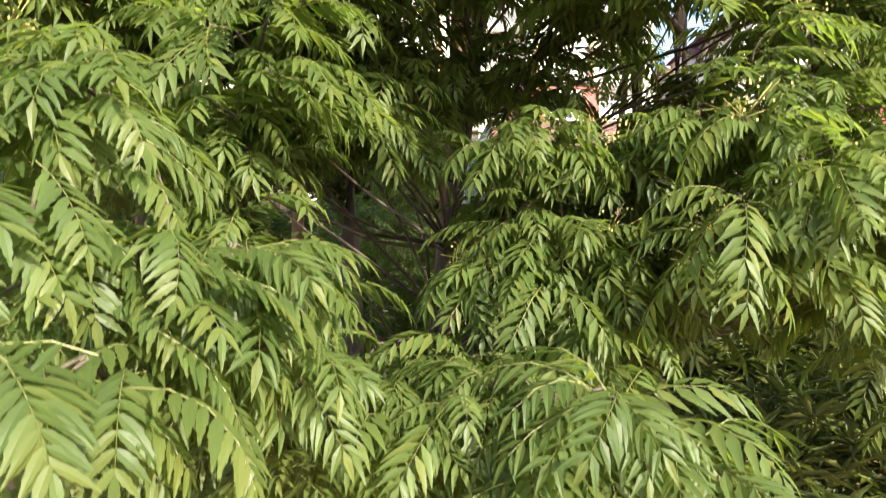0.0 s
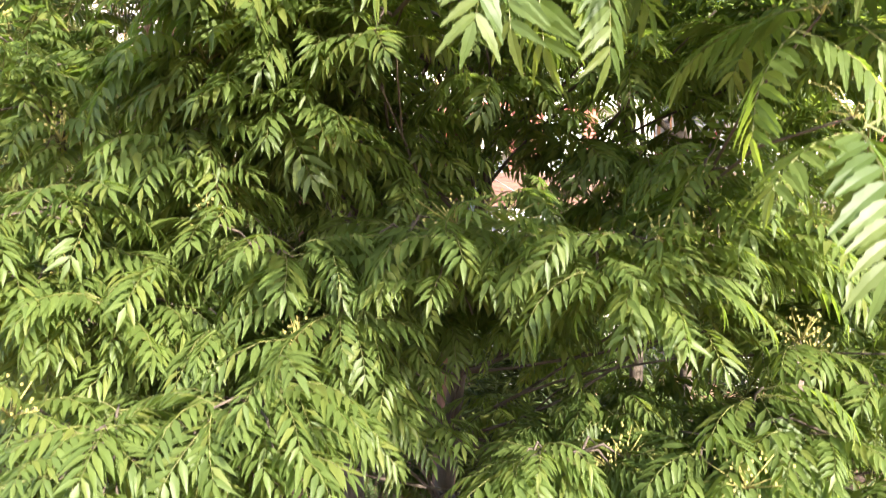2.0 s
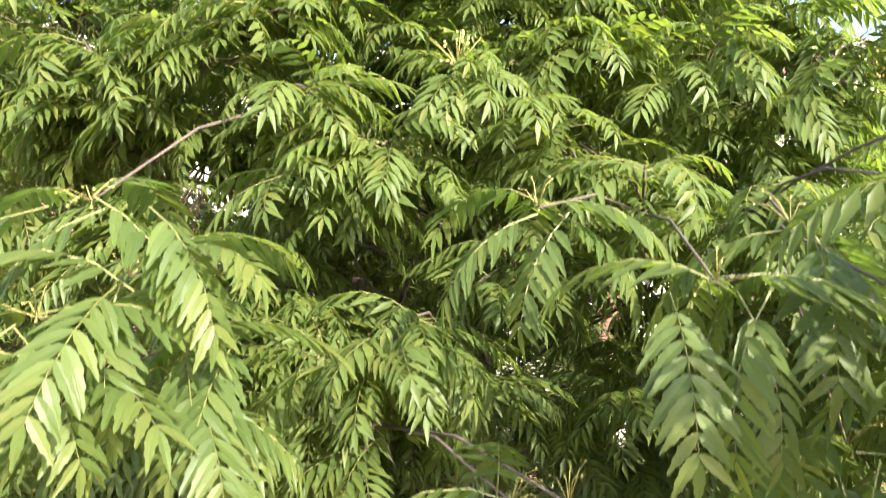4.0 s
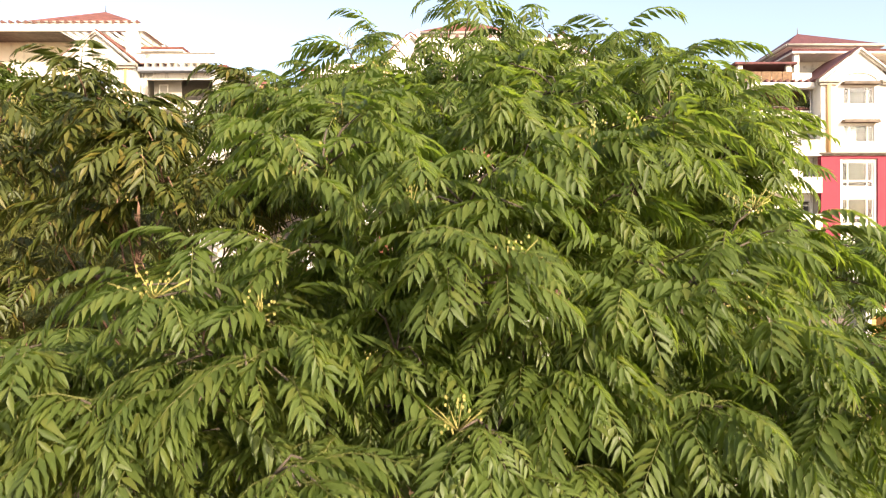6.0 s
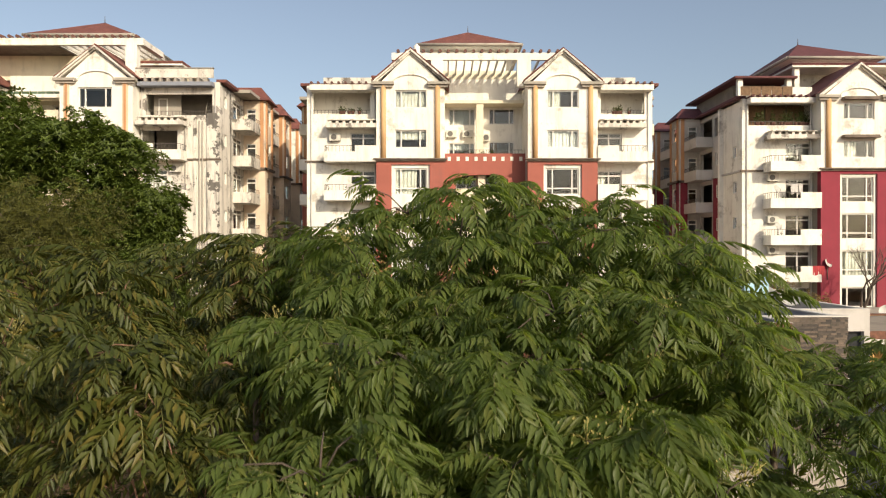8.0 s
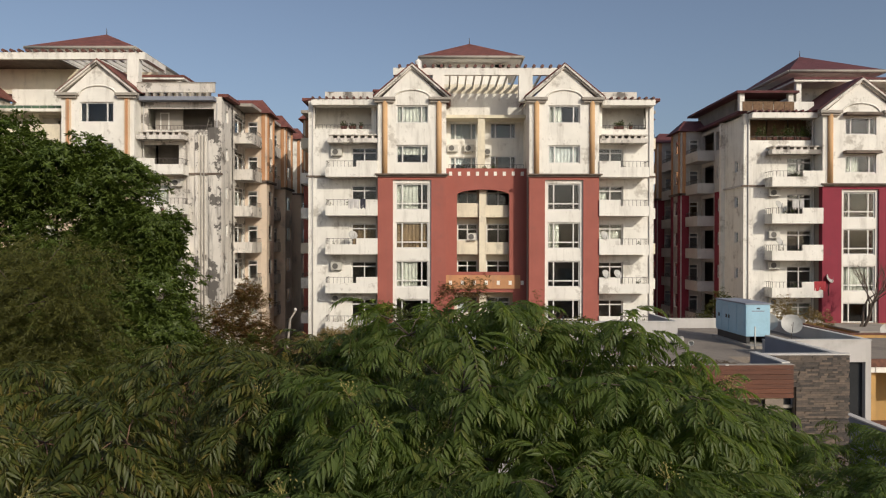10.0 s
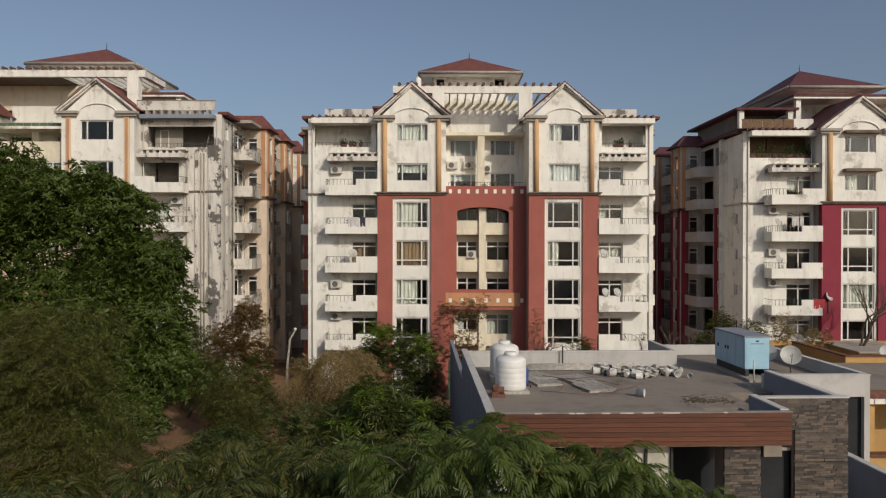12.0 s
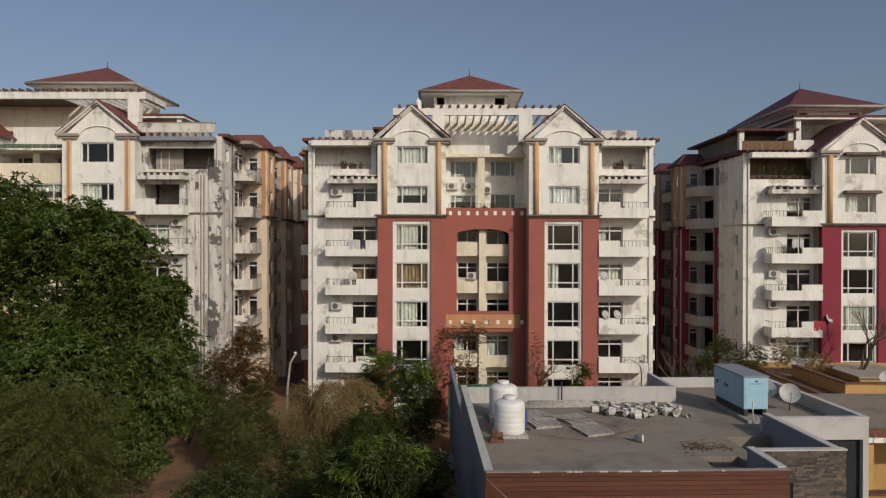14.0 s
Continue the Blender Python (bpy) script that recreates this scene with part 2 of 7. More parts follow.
def fbox(bm, face, u0, u1, n0, n1, z0, z1, mat=0):
    """A box in a wall plane's terms."""
    v = [bm.verts.new(face.at(u, n, z)) for z in (z0, z1) for u, n in ((u0, n0), (u1, n0), (u1, n1), (u0, n1))]
    for i in ((0, 3, 2, 1), (4, 5, 6, 7), (0, 1, 5, 4), (1, 2, 6, 5), (2, 3, 7, 6), (3, 0, 4, 7)):
        bm.faces.new([v[k] for k in i]).material_index = mat


rng = random.Random(7)


def window(parent, face, u0, u1, z0, z1, cols=3, transom=0.0, n=0.12, curtain=0.4, shade=False):
    """A framed window in its opening: bars, one pane a light, a curtain behind some."""
    w = 0.095
    edges = [u0 + (u1 - u0) * f for f in ((0, 1) if cols == 1 else (0, 0.5, 1) if cols == 2 else (0, 0.2, 0.8, 1) if cols == 3 else [i / cols for i in range(cols + 1)])]
    rows = [(z0 + w, transom - w / 2), (transom + w / 2, z1 - w)] if transom else [(z0 + w, z1 - w)]
    lights = [(a + (w if a == u0 else w / 2), b - (w if b == u1 else w / 2), c, d) for a, b in zip(edges, edges[1:]) for c, d in rows]
    bm = bmesh.new()
    panel(bm, face, u0, u1, z0, z1, lights, 0.07, n0=n)
    bmesh.ops.remove_doubles(bm, verts=bm.verts, dist=0.0005)
    fr = part("window", bm, FRAME, parent)
    for a, b in zip(edges, edges[1:]):
        bm = bmesh.new()
        fbox(bm, face, a + w / 2, b - w / 2, n + 0.03, n + 0.04, z0 + w, z1 - w)
        pane = part("pane", bm, GLASS, fr)
        pane.visible_shadow = False
    if rng.random() < curtain:
        bm = bmesh.new()
        a, b = (u0, u1) if rng.random() < 0.5 else (u0, u0 + (u1 - u0) * rng.uniform(0.3, 0.7))
        k = max(4, int((b - a) / 0.09))
        zl = z0 + 0.1 if rng.random() < 0.8 else (z0 + z1) / 2
        row = [(a + (b - a) * i / k, n + 0.24 + 0.02 * math.sin(i * 2.1) + 0.012 * math.sin(i * 0.7)) for i in range(k + 1)]
        for (ua, na), (ub, nb) in zip(row, row[1:]):
            quad(bm, face.at(ua, na, zl), face.at(ub, nb, zl), face.at(ub, nb, z1), face.at(ua, na, z1))
        cloth = rng.choice((CURTAIN, CURTAIN, NETCURTAIN, BROWNCURTAIN))
        part("curtain", bm, cloth, fr, "drawn brown curtain" if cloth is BROWNCURTAIN else "drawn pale curtain")
    if shade:
        bm = bmesh.new()
        fbox(bm, face, u0 - 0.2, u1 + 0.2, -0.55, 0.0, z1 + 0.08, z1 + 0.16)
        part("sunshade", bm, CONCRETE, fr, "stained concrete sunshade")
    return fr


def railing(parent, face, u0, u1, n, z0, z1, sides=()):
    bm = bmesh.new()
    fbox(bm, face, u0, u1, n - 0.02, n + 0.02, z1 - 0.03, z1)
    k = max(2, int((u1 - u0) / 0.28))
    for i in range(k + 1):
        u = u0 + (u1 - u0) * i / k
        fbox(bm, face, u - 0.012, u + 0.012, n - 0.012, n + 0.012, z0, z1 - 0.03)
    for u in sides:
        fbox(bm, face, u - 0.02, u + 0.02, n + 0.02, 0, z1 - 0.03, z1)
        for i in range(1, 4):
            m_ = n + 0.02 + (0 - n) * i / 4
            fbox(bm, face, u - 0.012, u + 0.012, m_ - 0.012, m_ + 0.012, z0, z1 - 0.03)
    return part("railing", bm, METAL, parent, "rusty metal balcony railing")


def balcony(parent, face, u0, u1, out, z, solid_from, mat, low=0.62, high=1.08, left=True):
    """A slab with a low front wall that steps up at one end, and a railing over the low part."""
    bm = bmesh.new()
    fbox(bm, face, u0, u1, -out, 0.0, z - 0.14, z)
    lo0, lo1 = (u0, solid_from) if left else (solid_from, u1)
    hi0, hi1 = (solid_from, u1) if left else (u0, solid_from)
    fbox(bm, face, lo0, lo1, -out, -out + 0.12, z, z + low)
    fbox(bm, face, hi0, hi1, -out, -out + 0.12, z, z + high)
    le, re = (low, high) if left else (high, low)
    fbox(bm, face, u0, u0 + 0.12, -out + 0.12, 0.0, z, z + le)
    fbox(bm, face, u1 - 0.12, u1, -out + 0.12, 0.0, z, z + re)
    b = part("balcony", bm, mat, parent)
    railing(b, face, lo0 + 0.05, lo1 - 0.05, -out + 0.06, z + low, z + high, (lo0 + 0.06,) if left else (lo1 - 0.06,))
    return b


def knob_row(bm, face, u0, u1, n, z, step=0.62, r=0.13, depth=0.6):
    """Round clay tile ends that stick out along an eave or a beam."""
    k = int((u1 - u0) / step)
    for i in range(k + 1):
        u = u0 + (u1 - u0) * i / max(k, 1)
        a = face.at(u, n, z)
        tube(bm, [a, a + face.n * depth], r, r, 8)


GRILLE = plain("grey_wire_grille", (0.13, 0.125, 0.115), 0.6)


def ac_unit(face, u, n, z, w=0.85):
    """A split air-conditioner's outdoor box on two brackets."""
    ob = thing("air_conditioner", "off-white outdoor air-conditioner unit on a wall bracket", "air conditioner", group="air conditioners on the facades")
    bm = bmesh.new()
    fbox(bm, face, u, u + w, n - 0.36, n - 0.05, z, z + 0.56)
    part("casing", bm, ACWHITE, ob)
    bm = bmesh.new()
    c = face.at(u + w * 0.4, n - 0.365, z + 0.28)
    tube(bm, [c, c - face.n * 0.02], 0.22, 0.22, 14)
    part("fan_grille", bm, GRILLE, ob, "dark round fan grille")
    for d in (0.12, w - 0.16):
        bm = bmesh.new()
        fbox(bm, face, u + d, u + d + 0.04, n - 0.38, n, z - 0.05, z - 0.005)
        part("bracket", bm, METAL, ob)
    return ob


def dish_antenna(p, r=0.42, aim=(0.5, -0.7, 0.5), post=0.5):
    """A satellite dish: shallow bowl, feed arm, post to the surface it stands on."""
    ob = thing("satellite_dish", "weathered grey satellite dish on a short post", "satellite dish", group="satellite dishes")
    q = Vector(aim).normalized().to_track_quat("Z", "Y")
    p = Vector(p)
    bm = bmesh.new()
    rings = [[bm.verts.new(p + q @ Vector((s * r * math.cos(k * math.pi / 8), s * r * math.sin(k * math.pi / 8), 0.28 * r * s * s + o))) for k in range(16)] for s, o in ((0.02, 0), (0.35, 0), (0.7, 0), (1, 0), (1, -0.02), (0.7, -0.02), (0.35, -0.02), (0.02, -0.02))]
    for a, b in zip(rings, rings[1:] + rings[:1]):
        for k in range(16):
            bm.faces.new((a[k], a[(k + 1) % 16], b[(k + 1) % 16], b[k]))
    part("reflector", bm, DISH, ob)
    bm = bmesh.new()
    tube(bm, [p + q @ Vector((0, -r * 0.9, 0.3 * r)), p + q @ Vector((0, -0.1 * r, 1.1 * r))], 0.015, 0.015, 5)
    part("feed_arm", bm, METAL, ob)
    bm = bmesh.new()
    tube(bm, [p - Vector((0, 0, post)), p], 0.03, 0.025, 6)
    part("post", bm, METAL, ob)
    return ob


# ---- ground ----
bm = bmesh.new()
quad(bm, (-2500, -600, 0), (2500, -600, 0), (2500, 4000, 0), (-2500, 4000, 0))
whole("ground", bm, GROUND, "bare brown earth with dry grass between the buildings", "ground", kind="structure")

# ---- apartment buildings ----
STOREY, PLINTH = 2.94, 0.45      # the middle block; the others differ a little
AWNING = plain("faded_green_canvas", (0.10, 0.17, 0.11), 0.9, 0.4, 2.0)
OLDPOLE = plain("weathered_pole", (0.34, 0.31, 0.27), 0.85, 0.4, 5)
CANE = plain("split_cane", (0.20, 0.115, 0.06), 0.8, 0.45, 6)


def level(k):
    return PLINTH + STOREY * k


def gable(parent, face, u0, u1, z, tile, rise=2.5):
    """A pediment over a bay: triangle wall, raking mouldings, a curved label moulding, a tiled roof running back."""
    um = (u0 + u1) / 2
    bm = bmesh.new()
    pts = [(u0 + 0.3, z), (u1 - 0.3, z), (um, z + rise - 0.25)]
    for n_a, n_b in ((0.02, 0.3),):
        a = [bm.verts.new(face.at(u, n_a, h)) for u, h in pts]
        b = [bm.verts.new(face.at(u, n_b, h)) for u, h in pts]
        bm.faces.new(a), bm.faces.new(b[::-1])
        for i in range(3):
            bm.faces.new((a[i], b[i], b[(i + 1) % 3], a[(i + 1) % 3]))
    g = part("gable", bm, WHITE, parent, "white plaster gable with a curved moulding")
    bm = bmesh.new()
    for s in (-1, 1):
        e0, e1 = (um, z + rise), (um + s * ((u1 - u0) / 2 + 0.25), z + 0.05)
        for off, th, out in ((0.0, 0.16, -0.32), (-0.17, 0.14, -0.18)):
            p = [(e0[0], e0[1] + off), (e1[0], e1[1] + off), (e1[0], e1[1] + off - th), (e0[0], e0[1] + off - th)]
            a = [bm.verts.new(face.at(u, out, h)) for u, h in p]
            b = [bm.verts.new(face.at(u, 0.28, h)) for u, h in p]
            bm.faces.new(a), bm.faces.new(b[::-1])
            for i in range(4):
                bm.faces.new((a[i], b[i], b[(i + 1) % 4], a[(i + 1) % 4]))
    part("raking_moulding", bm, STAINED, g, "stained raking moulding")
    bm = bmesh.new()
    arc = [(um + 1.45 * math.cos(a), z - 0.15 + 0.75 * math.sin(a)) for a in [math.pi * i / 14 for i in range(15)]]
    tube(bm, [face.at(u, -0.02, h) for u, h in arc], 0.07, 0.07, 5)
    part("arched_moulding", bm, WHITE, g)
    for a, b in ((u0 - 0.35, u0 + 1.35), (u1 - 1.35, u1 + 0.35)):
        bm = bmesh.new()
        fbox(bm, face, a, b, -0.4, 0.0, z - 0.22, z - 0.02)
        fbox(bm, face, a + 0.12, b - 0.12, -0.25, 0.0, z - 0.40, z - 0.22)
        part("cornice", bm, CONCRETE, g)
    bm = bmesh.new()
    for s in (-1, 1):
        p = [face.at(um, -0.2, z + rise + 0.06), face.at(um + s * ((u1 - u0) / 2 + 0.35), -0.2, z + 0.08), face.at(um + s * ((u1 - u0) / 2 + 0.35), 5.0, z + 0.08), face.at(um, 5.0, z + rise + 0.06)]
        q = [v + Vector((0, 0, 0.08)) for v in p]
        a, b = [bm.verts.new(v) for v in p], [bm.verts.new(v) for v in q]
        bm.faces.new(a[::-1]), bm.faces.new(b)
        for i in range(4):
            bm.faces.new((a[i], a[(i + 1) % 4], b[(i + 1) % 4], b[i]))
    part("gable_roof", bm, tile, g, "tiled gable roof")


def bay(b, y, x0, x1, accent, tile, edge):
    """A projecting bay: painted piers and a white window strip below, white storeys and a gable above."""
    face = Face((0, y, 0), (1, 0, 0), (0, 1, 0))
    xm = (x0 + x1) / 2
    top, roof = level(5), level(7)
    s0, s1 = xm - 1.45, xm + 1.45
    bm = bmesh.new()
    panel(bm, face, x0, s0, 0, top, t=0.5)
    panel(bm, face, s1, x1, 0, top, t=0.5)
    panel(bm, face, s0, s1, top - 0.35, top, t=0.5)
    part("pier", bm, accent, b)
    holes = [(xm - 1.25, xm + 1.25, level(k) + 0.3, level(k) + 2.32) for k in range(5)]
    bm = bmesh.new()
    panel(bm, face, s0, s1, 0, top - 0.35, holes, 0.3, n0=0.16)
    part("window_strip", bm, WHITE, b)
    for h in holes:
        window(b, face, *h, cols=3, transom=h[2] + 0.5, n=0.26, curtain=0.3 if edge == "shaded" else 0.45)
    # sides of the bay
    for x, u, n in ((x0, (0, -1, 0), (1, 0, 0)), (x1, (0, 1, 0), (-1, 0, 0))):
        f = Face((x, y, 0), u, n)
        a, e = (-4.0, -0.5) if x == x0 else (0.5, 4.0)
        bm = bmesh.new()
        panel(bm, f, a, e, 0, top, t=0.25)
        part("bay_side", bm, CONCRETE if x == x0 else accent, b)
        bm = bmesh.new()
        panel(bm, f, a if x == x0 else 0.25, -0.25 if x == x0 else e, top, roof, t=0.25)
        part("bay_side", bm, WHITE, b)
    wide, low = (1.4, 0.2) if accent is PEACH else (1.2, 0.0)
    holes = [(xm - wide, xm + 1.2, level(5) + 0.9, level(5) + 2.28), (xm - wide, xm + 1.2, level(6) + 1.0 - low, level(6) + 2.36)]
    bm = bmesh.new()
    panel(bm, face, x0, x1, top, roof, holes, 0.25)
    part("upper_wall", bm, WHITE, b)
    for h in holes:
        window(b, face, *h, cols=3, n=0.12, curtain=0.45 if edge == "shaded" else 0.2 if accent is PEACH else 0.85)
    if edge == "shaded":
        for h in holes:
            bm = bmesh.new()
            fbox(bm, face, h[0] - 0.2, h[1] + 0.2, -0.55, 0.0, h[3] + 0.12, h[3] + 0.22)
            fbox(bm, face, h[0] - 0.15, h[1] + 0.15, -0.5, 0.0, h[3] + 0.22, h[3] + 0.34)
            part("window_hood", bm, GRIME, b, "stained concrete window hood")
    for x in (x0 + 0.55, x1 - 0.55):
        if accent is not PEACH:
            bm = bmesh.new()
            tube(bm, [face.at(x, -0.08, top + 0.1), face.at(x, -0.08, roof - 0.3)], 0.2, 0.2, 14)
            part("column", bm, TAN, b, "round faded yellow-orange column")
            part("column_backing", boxes((x - 0.3, x + 0.3, y - 0.04, y, top + 0.1, roof - 0.4)), WHITE, b)
            continue
        for d, w, m, out in ((0.0, 0.42, PEACH, 0.10), (0.0, 0.17, ORANGE, 0.16)):
            bm = bmesh.new()
            fbox(bm, face, x - w / 2, x + w / 2, -out, -out + 0.1 if out > 0.1 else 0.0, top + 0.25, roof - 0.4)
            part("pilaster", bm, m, b, "orange pilaster strip" if m is ORANGE else "")
    bm = bmesh.new()
    fbox(bm, face, x0 - 0.2, x1 + 0.2, -0.28, 0.0, top, top + 0.1)
    fbox(bm, face, x0 - 0.1, x1 + 0.1, -0.15, 0.0, top - 0.12, top)
    part("string_course", bm, GRIME, b, "grimy projecting string course")
    gable(b, face, x0, x1, roof, tile)
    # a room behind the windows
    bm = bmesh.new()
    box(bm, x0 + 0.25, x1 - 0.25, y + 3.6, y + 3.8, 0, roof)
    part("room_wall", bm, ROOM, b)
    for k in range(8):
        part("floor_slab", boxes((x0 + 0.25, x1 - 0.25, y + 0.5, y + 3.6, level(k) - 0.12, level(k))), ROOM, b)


def wing(b, y, x0, x1, door, left, accent, wallmat, balc=(0, 0), eave_mat=KNOB):
    """An end wing: balconies with sliding doors on each storey, an open terrace on top."""
    face = Face((0, y, 0), (1, 0, 0), (0, 1, 0))
    roof = level(7)
    d0, d1 = door
    holes = [(d0, d1, level(k) + 0.02, level(k) + 2.25) for k in range(6)]
    if wallmat is STAINED and not left:
        holes[5] = (d0 - 0.1, d1 + 0.8, level(5) + 0.35, level(5) + 2.3)
    loggia = (x0 + 0.5, x1 - (0.05 if accent is MAROON else 0.6), level(6) + 0.75, level(6) + 2.45)
    if wallmat is STAINED:
        loggia = (x0 + 0.5, x1 - 0.6, level(6) + 0.45, level(6) + 2.1)
    bm = bmesh.new()
    panel(bm, face, x0, x1, 0, roof, holes + [loggia], 0.25)
    part("wing_wall", bm, wallmat, b)
    for h in holes:
        if wallmat is STAINED and h is holes[5]:      # an open, unglazed room
            continue
        window(b, face, *h, cols=2, transom=h[3] - 0.4, n=0.14, curtain=0.35)
    if wallmat is STAINED and not left:      # doorway, posts and a ladder in the unfinished upper storey
        lu = (loggia[0] + loggia[1]) / 2
        part("partition", boxes((loggia[0] + 0.1, lu - 0.3, y + 1.2, y + 1.3, level(6) + 0.02, roof - 0.16)), CONCRETE, b, "bare grey partition")
        part("door_frame", boxes((loggia[0] + 0.5, loggia[0] + 0.58, y + 1.13, y + 1.19, level(6) + 0.4, level(6) + 2.0), (loggia[0] + 1.15, loggia[0] + 1.23, y + 1.13, y + 1.19, level(6) + 0.4, level(6) + 2.0), (loggia[0] + 0.58, loggia[0] + 1.15, y + 1.13, y + 1.19, level(6) + 1.92, level(6) + 2.0)), FRAME, b)
        bm = bmesh.new()
        for s_ in (0.0, 0.4):
            tube(bm, [(loggia[1] - 0.9 + s_, y + 0.6, level(6) + 0.02), (loggia[1] - 0.75 + s_ * 0.7, y + 1.2, level(6) + 1.9)], 0.03, 0.03, 5)
        for q in range(5):
            z_ = level(6) + 0.4 + q * 0.3
            tube(bm, [(loggia[1] - 0.87 + 0.02 * q, y + 0.72 + 0.09 * q, z_), (loggia[1] - 0.5, y + 0.72 + 0.09 * q, z_)], 0.02, 0.02, 4)
        part("ladder", bm, OLDPOLE, b, "grey timber ladder")
    railing(b, face, loggia[0], loggia[1], 0.1, loggia[2], loggia[2] + 0.35)
    if wallmat is WHITE and accent is RED:        # shallow whitewashed terrace
        part("loggia_wall", boxes((x0 + 0.3, x1 - 0.3, y + 1.5, y + 1.6, level(6) + 0.02, roof - 0.16)), WHITE, b)
    if accent is MAROON and left:     # cane blinds let down at the back of the terrace
        for i in range(3):
            u = x0 + 0.7 + i * 1.75
            part("cane_blind", boxes((u, u + 1.65, y + 1.3, y + 1.33, level(6) + 0.9, roof - 0.3)), CANE, b, "brown cane blind")
    b0, b1 = balc
    sf = b1 - 1.6 if left else b0 + 1.6
    for k in range(1, 6):
        balcony(b, face, b0, b1, 1.35, level(k), sf, WHITE, left=left)
        u = b0 + 0.25 if left else b1 - 1.3
        if rng.random() < 0.8 and not (k == 5 and wallmat is STAINED) and not (accent is RED and not left and k != 3):
            ac_unit(face, u, 0.0, level(k) + (2.05 if rng.random() < 0.6 and k < 5 else 1.6))
    # ledges, eave and roof terrace
    bm = bmesh.new()
    fbox(bm, face, x0 - 0.15, x1 + 0.1, -0.12, 0.0, level(5) - 0.06, level(5) + 0.08)
    part("string_course", bm, GRIME, b)
    bm = bmesh.new()
    fbox(bm, face, b0 + 0.1, b1, -1.1, 0.0, level(6) - 0.45, level(6) - 0.12)
    fbox(bm, face, b0 + 0.2, b1, -1.0, 0.0, level(6) + 0.12, level(6) + 0.2)
    for i in range(7):
        u = b0 + 0.4 + (b1 - b0 - 0.8) * i / 6
        fbox(bm, face, u - 0.1, u + 0.1, -0.9, 0.0, level(6) - 0.12, level(6) + 0.12)
    part("awning", bm, STAINED, b, "stained slatted concrete awning")
    if wallmat is STAINED and not left:
        bm = bmesh.new()
        fbox(bm, face, x0 + 0.1, x1 - 0.4, -0.75, 0.0, roof - 0.42, roof - 0.12)
        part("eave_beam", bm, BLUEGREY, b, "grey concrete ledge")
        for i in range(9):
            u = x0 + 0.7 + i * (x1 - x0 - 1.6) / 8
            bm = bmesh.new()
            fbox(bm, face, u - 0.09, u + 0.09, -0.68, 0.0, roof - 0.12, roof + 0.22)
            part("rafter_end", bm, CONCRETE, b, "stained rafter end")
        bm = bmesh.new()
        panel(bm, face, x0 - 0.1, x1 - 0.35, roof + 0.22, roof + 0.95, t=0.15, n0=-0.55)
        part("roof_parapet", bm, STAINED, b, "peeling white roof parapet")
    else:
        bm = bmesh.new()
        fbox(bm, face, x0 + 0.35, x1 - 0.1, -0.75, 0.0, roof - 0.46, roof - 0.04)
        part("eave_beam", bm, WHITE, b)
    bm = bmesh.new()
    if wallmat is STAINED and not left:
        fbox(bm, face, x0 - 0.1, x1 - 0.3, -0.62, -0.35, roof + 0.955, roof + 1.0)
        part("coping", bm, CONCRETE, b)
    else:
        knob_row(bm, face, x0 + 0.5, x1 - 0.3, -0.9, roof + 0.07, 0.5, 0.1, 0.9)
        fbox(bm, face, x0 + 0.3, x1 - 0.1, -0.62, 0.0, roof - 0.02, roof + 0.05)
        part("tile_edge", bm, eave_mat, b, "row of dark clay tile ends")
        bm = bmesh.new()
        panel(bm, face, x0 + 0.9, x1 - 0.7, roof, roof + (0.9 if wallmat is STAINED else 1.2), [(x0 + 1.3 + i * 0.55, x0 + 1.5 + i * 0.55, roof + 0.3, roof + 0.6) for i in range(int((x1 - x0 - 2.6) / 0.55))], 0.15, n0=-0.05 if wallmat is STAINED else 2.2)
        part("roof_parapet", bm, WHITE if wallmat is STAINED else STAINED, b, "pierced white roof parapet" if wallmat is STAINED else "blackened pierced roof parapet")
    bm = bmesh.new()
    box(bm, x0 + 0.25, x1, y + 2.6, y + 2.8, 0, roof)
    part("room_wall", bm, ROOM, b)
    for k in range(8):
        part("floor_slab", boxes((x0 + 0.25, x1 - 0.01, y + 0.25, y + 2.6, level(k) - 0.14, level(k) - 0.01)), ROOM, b)


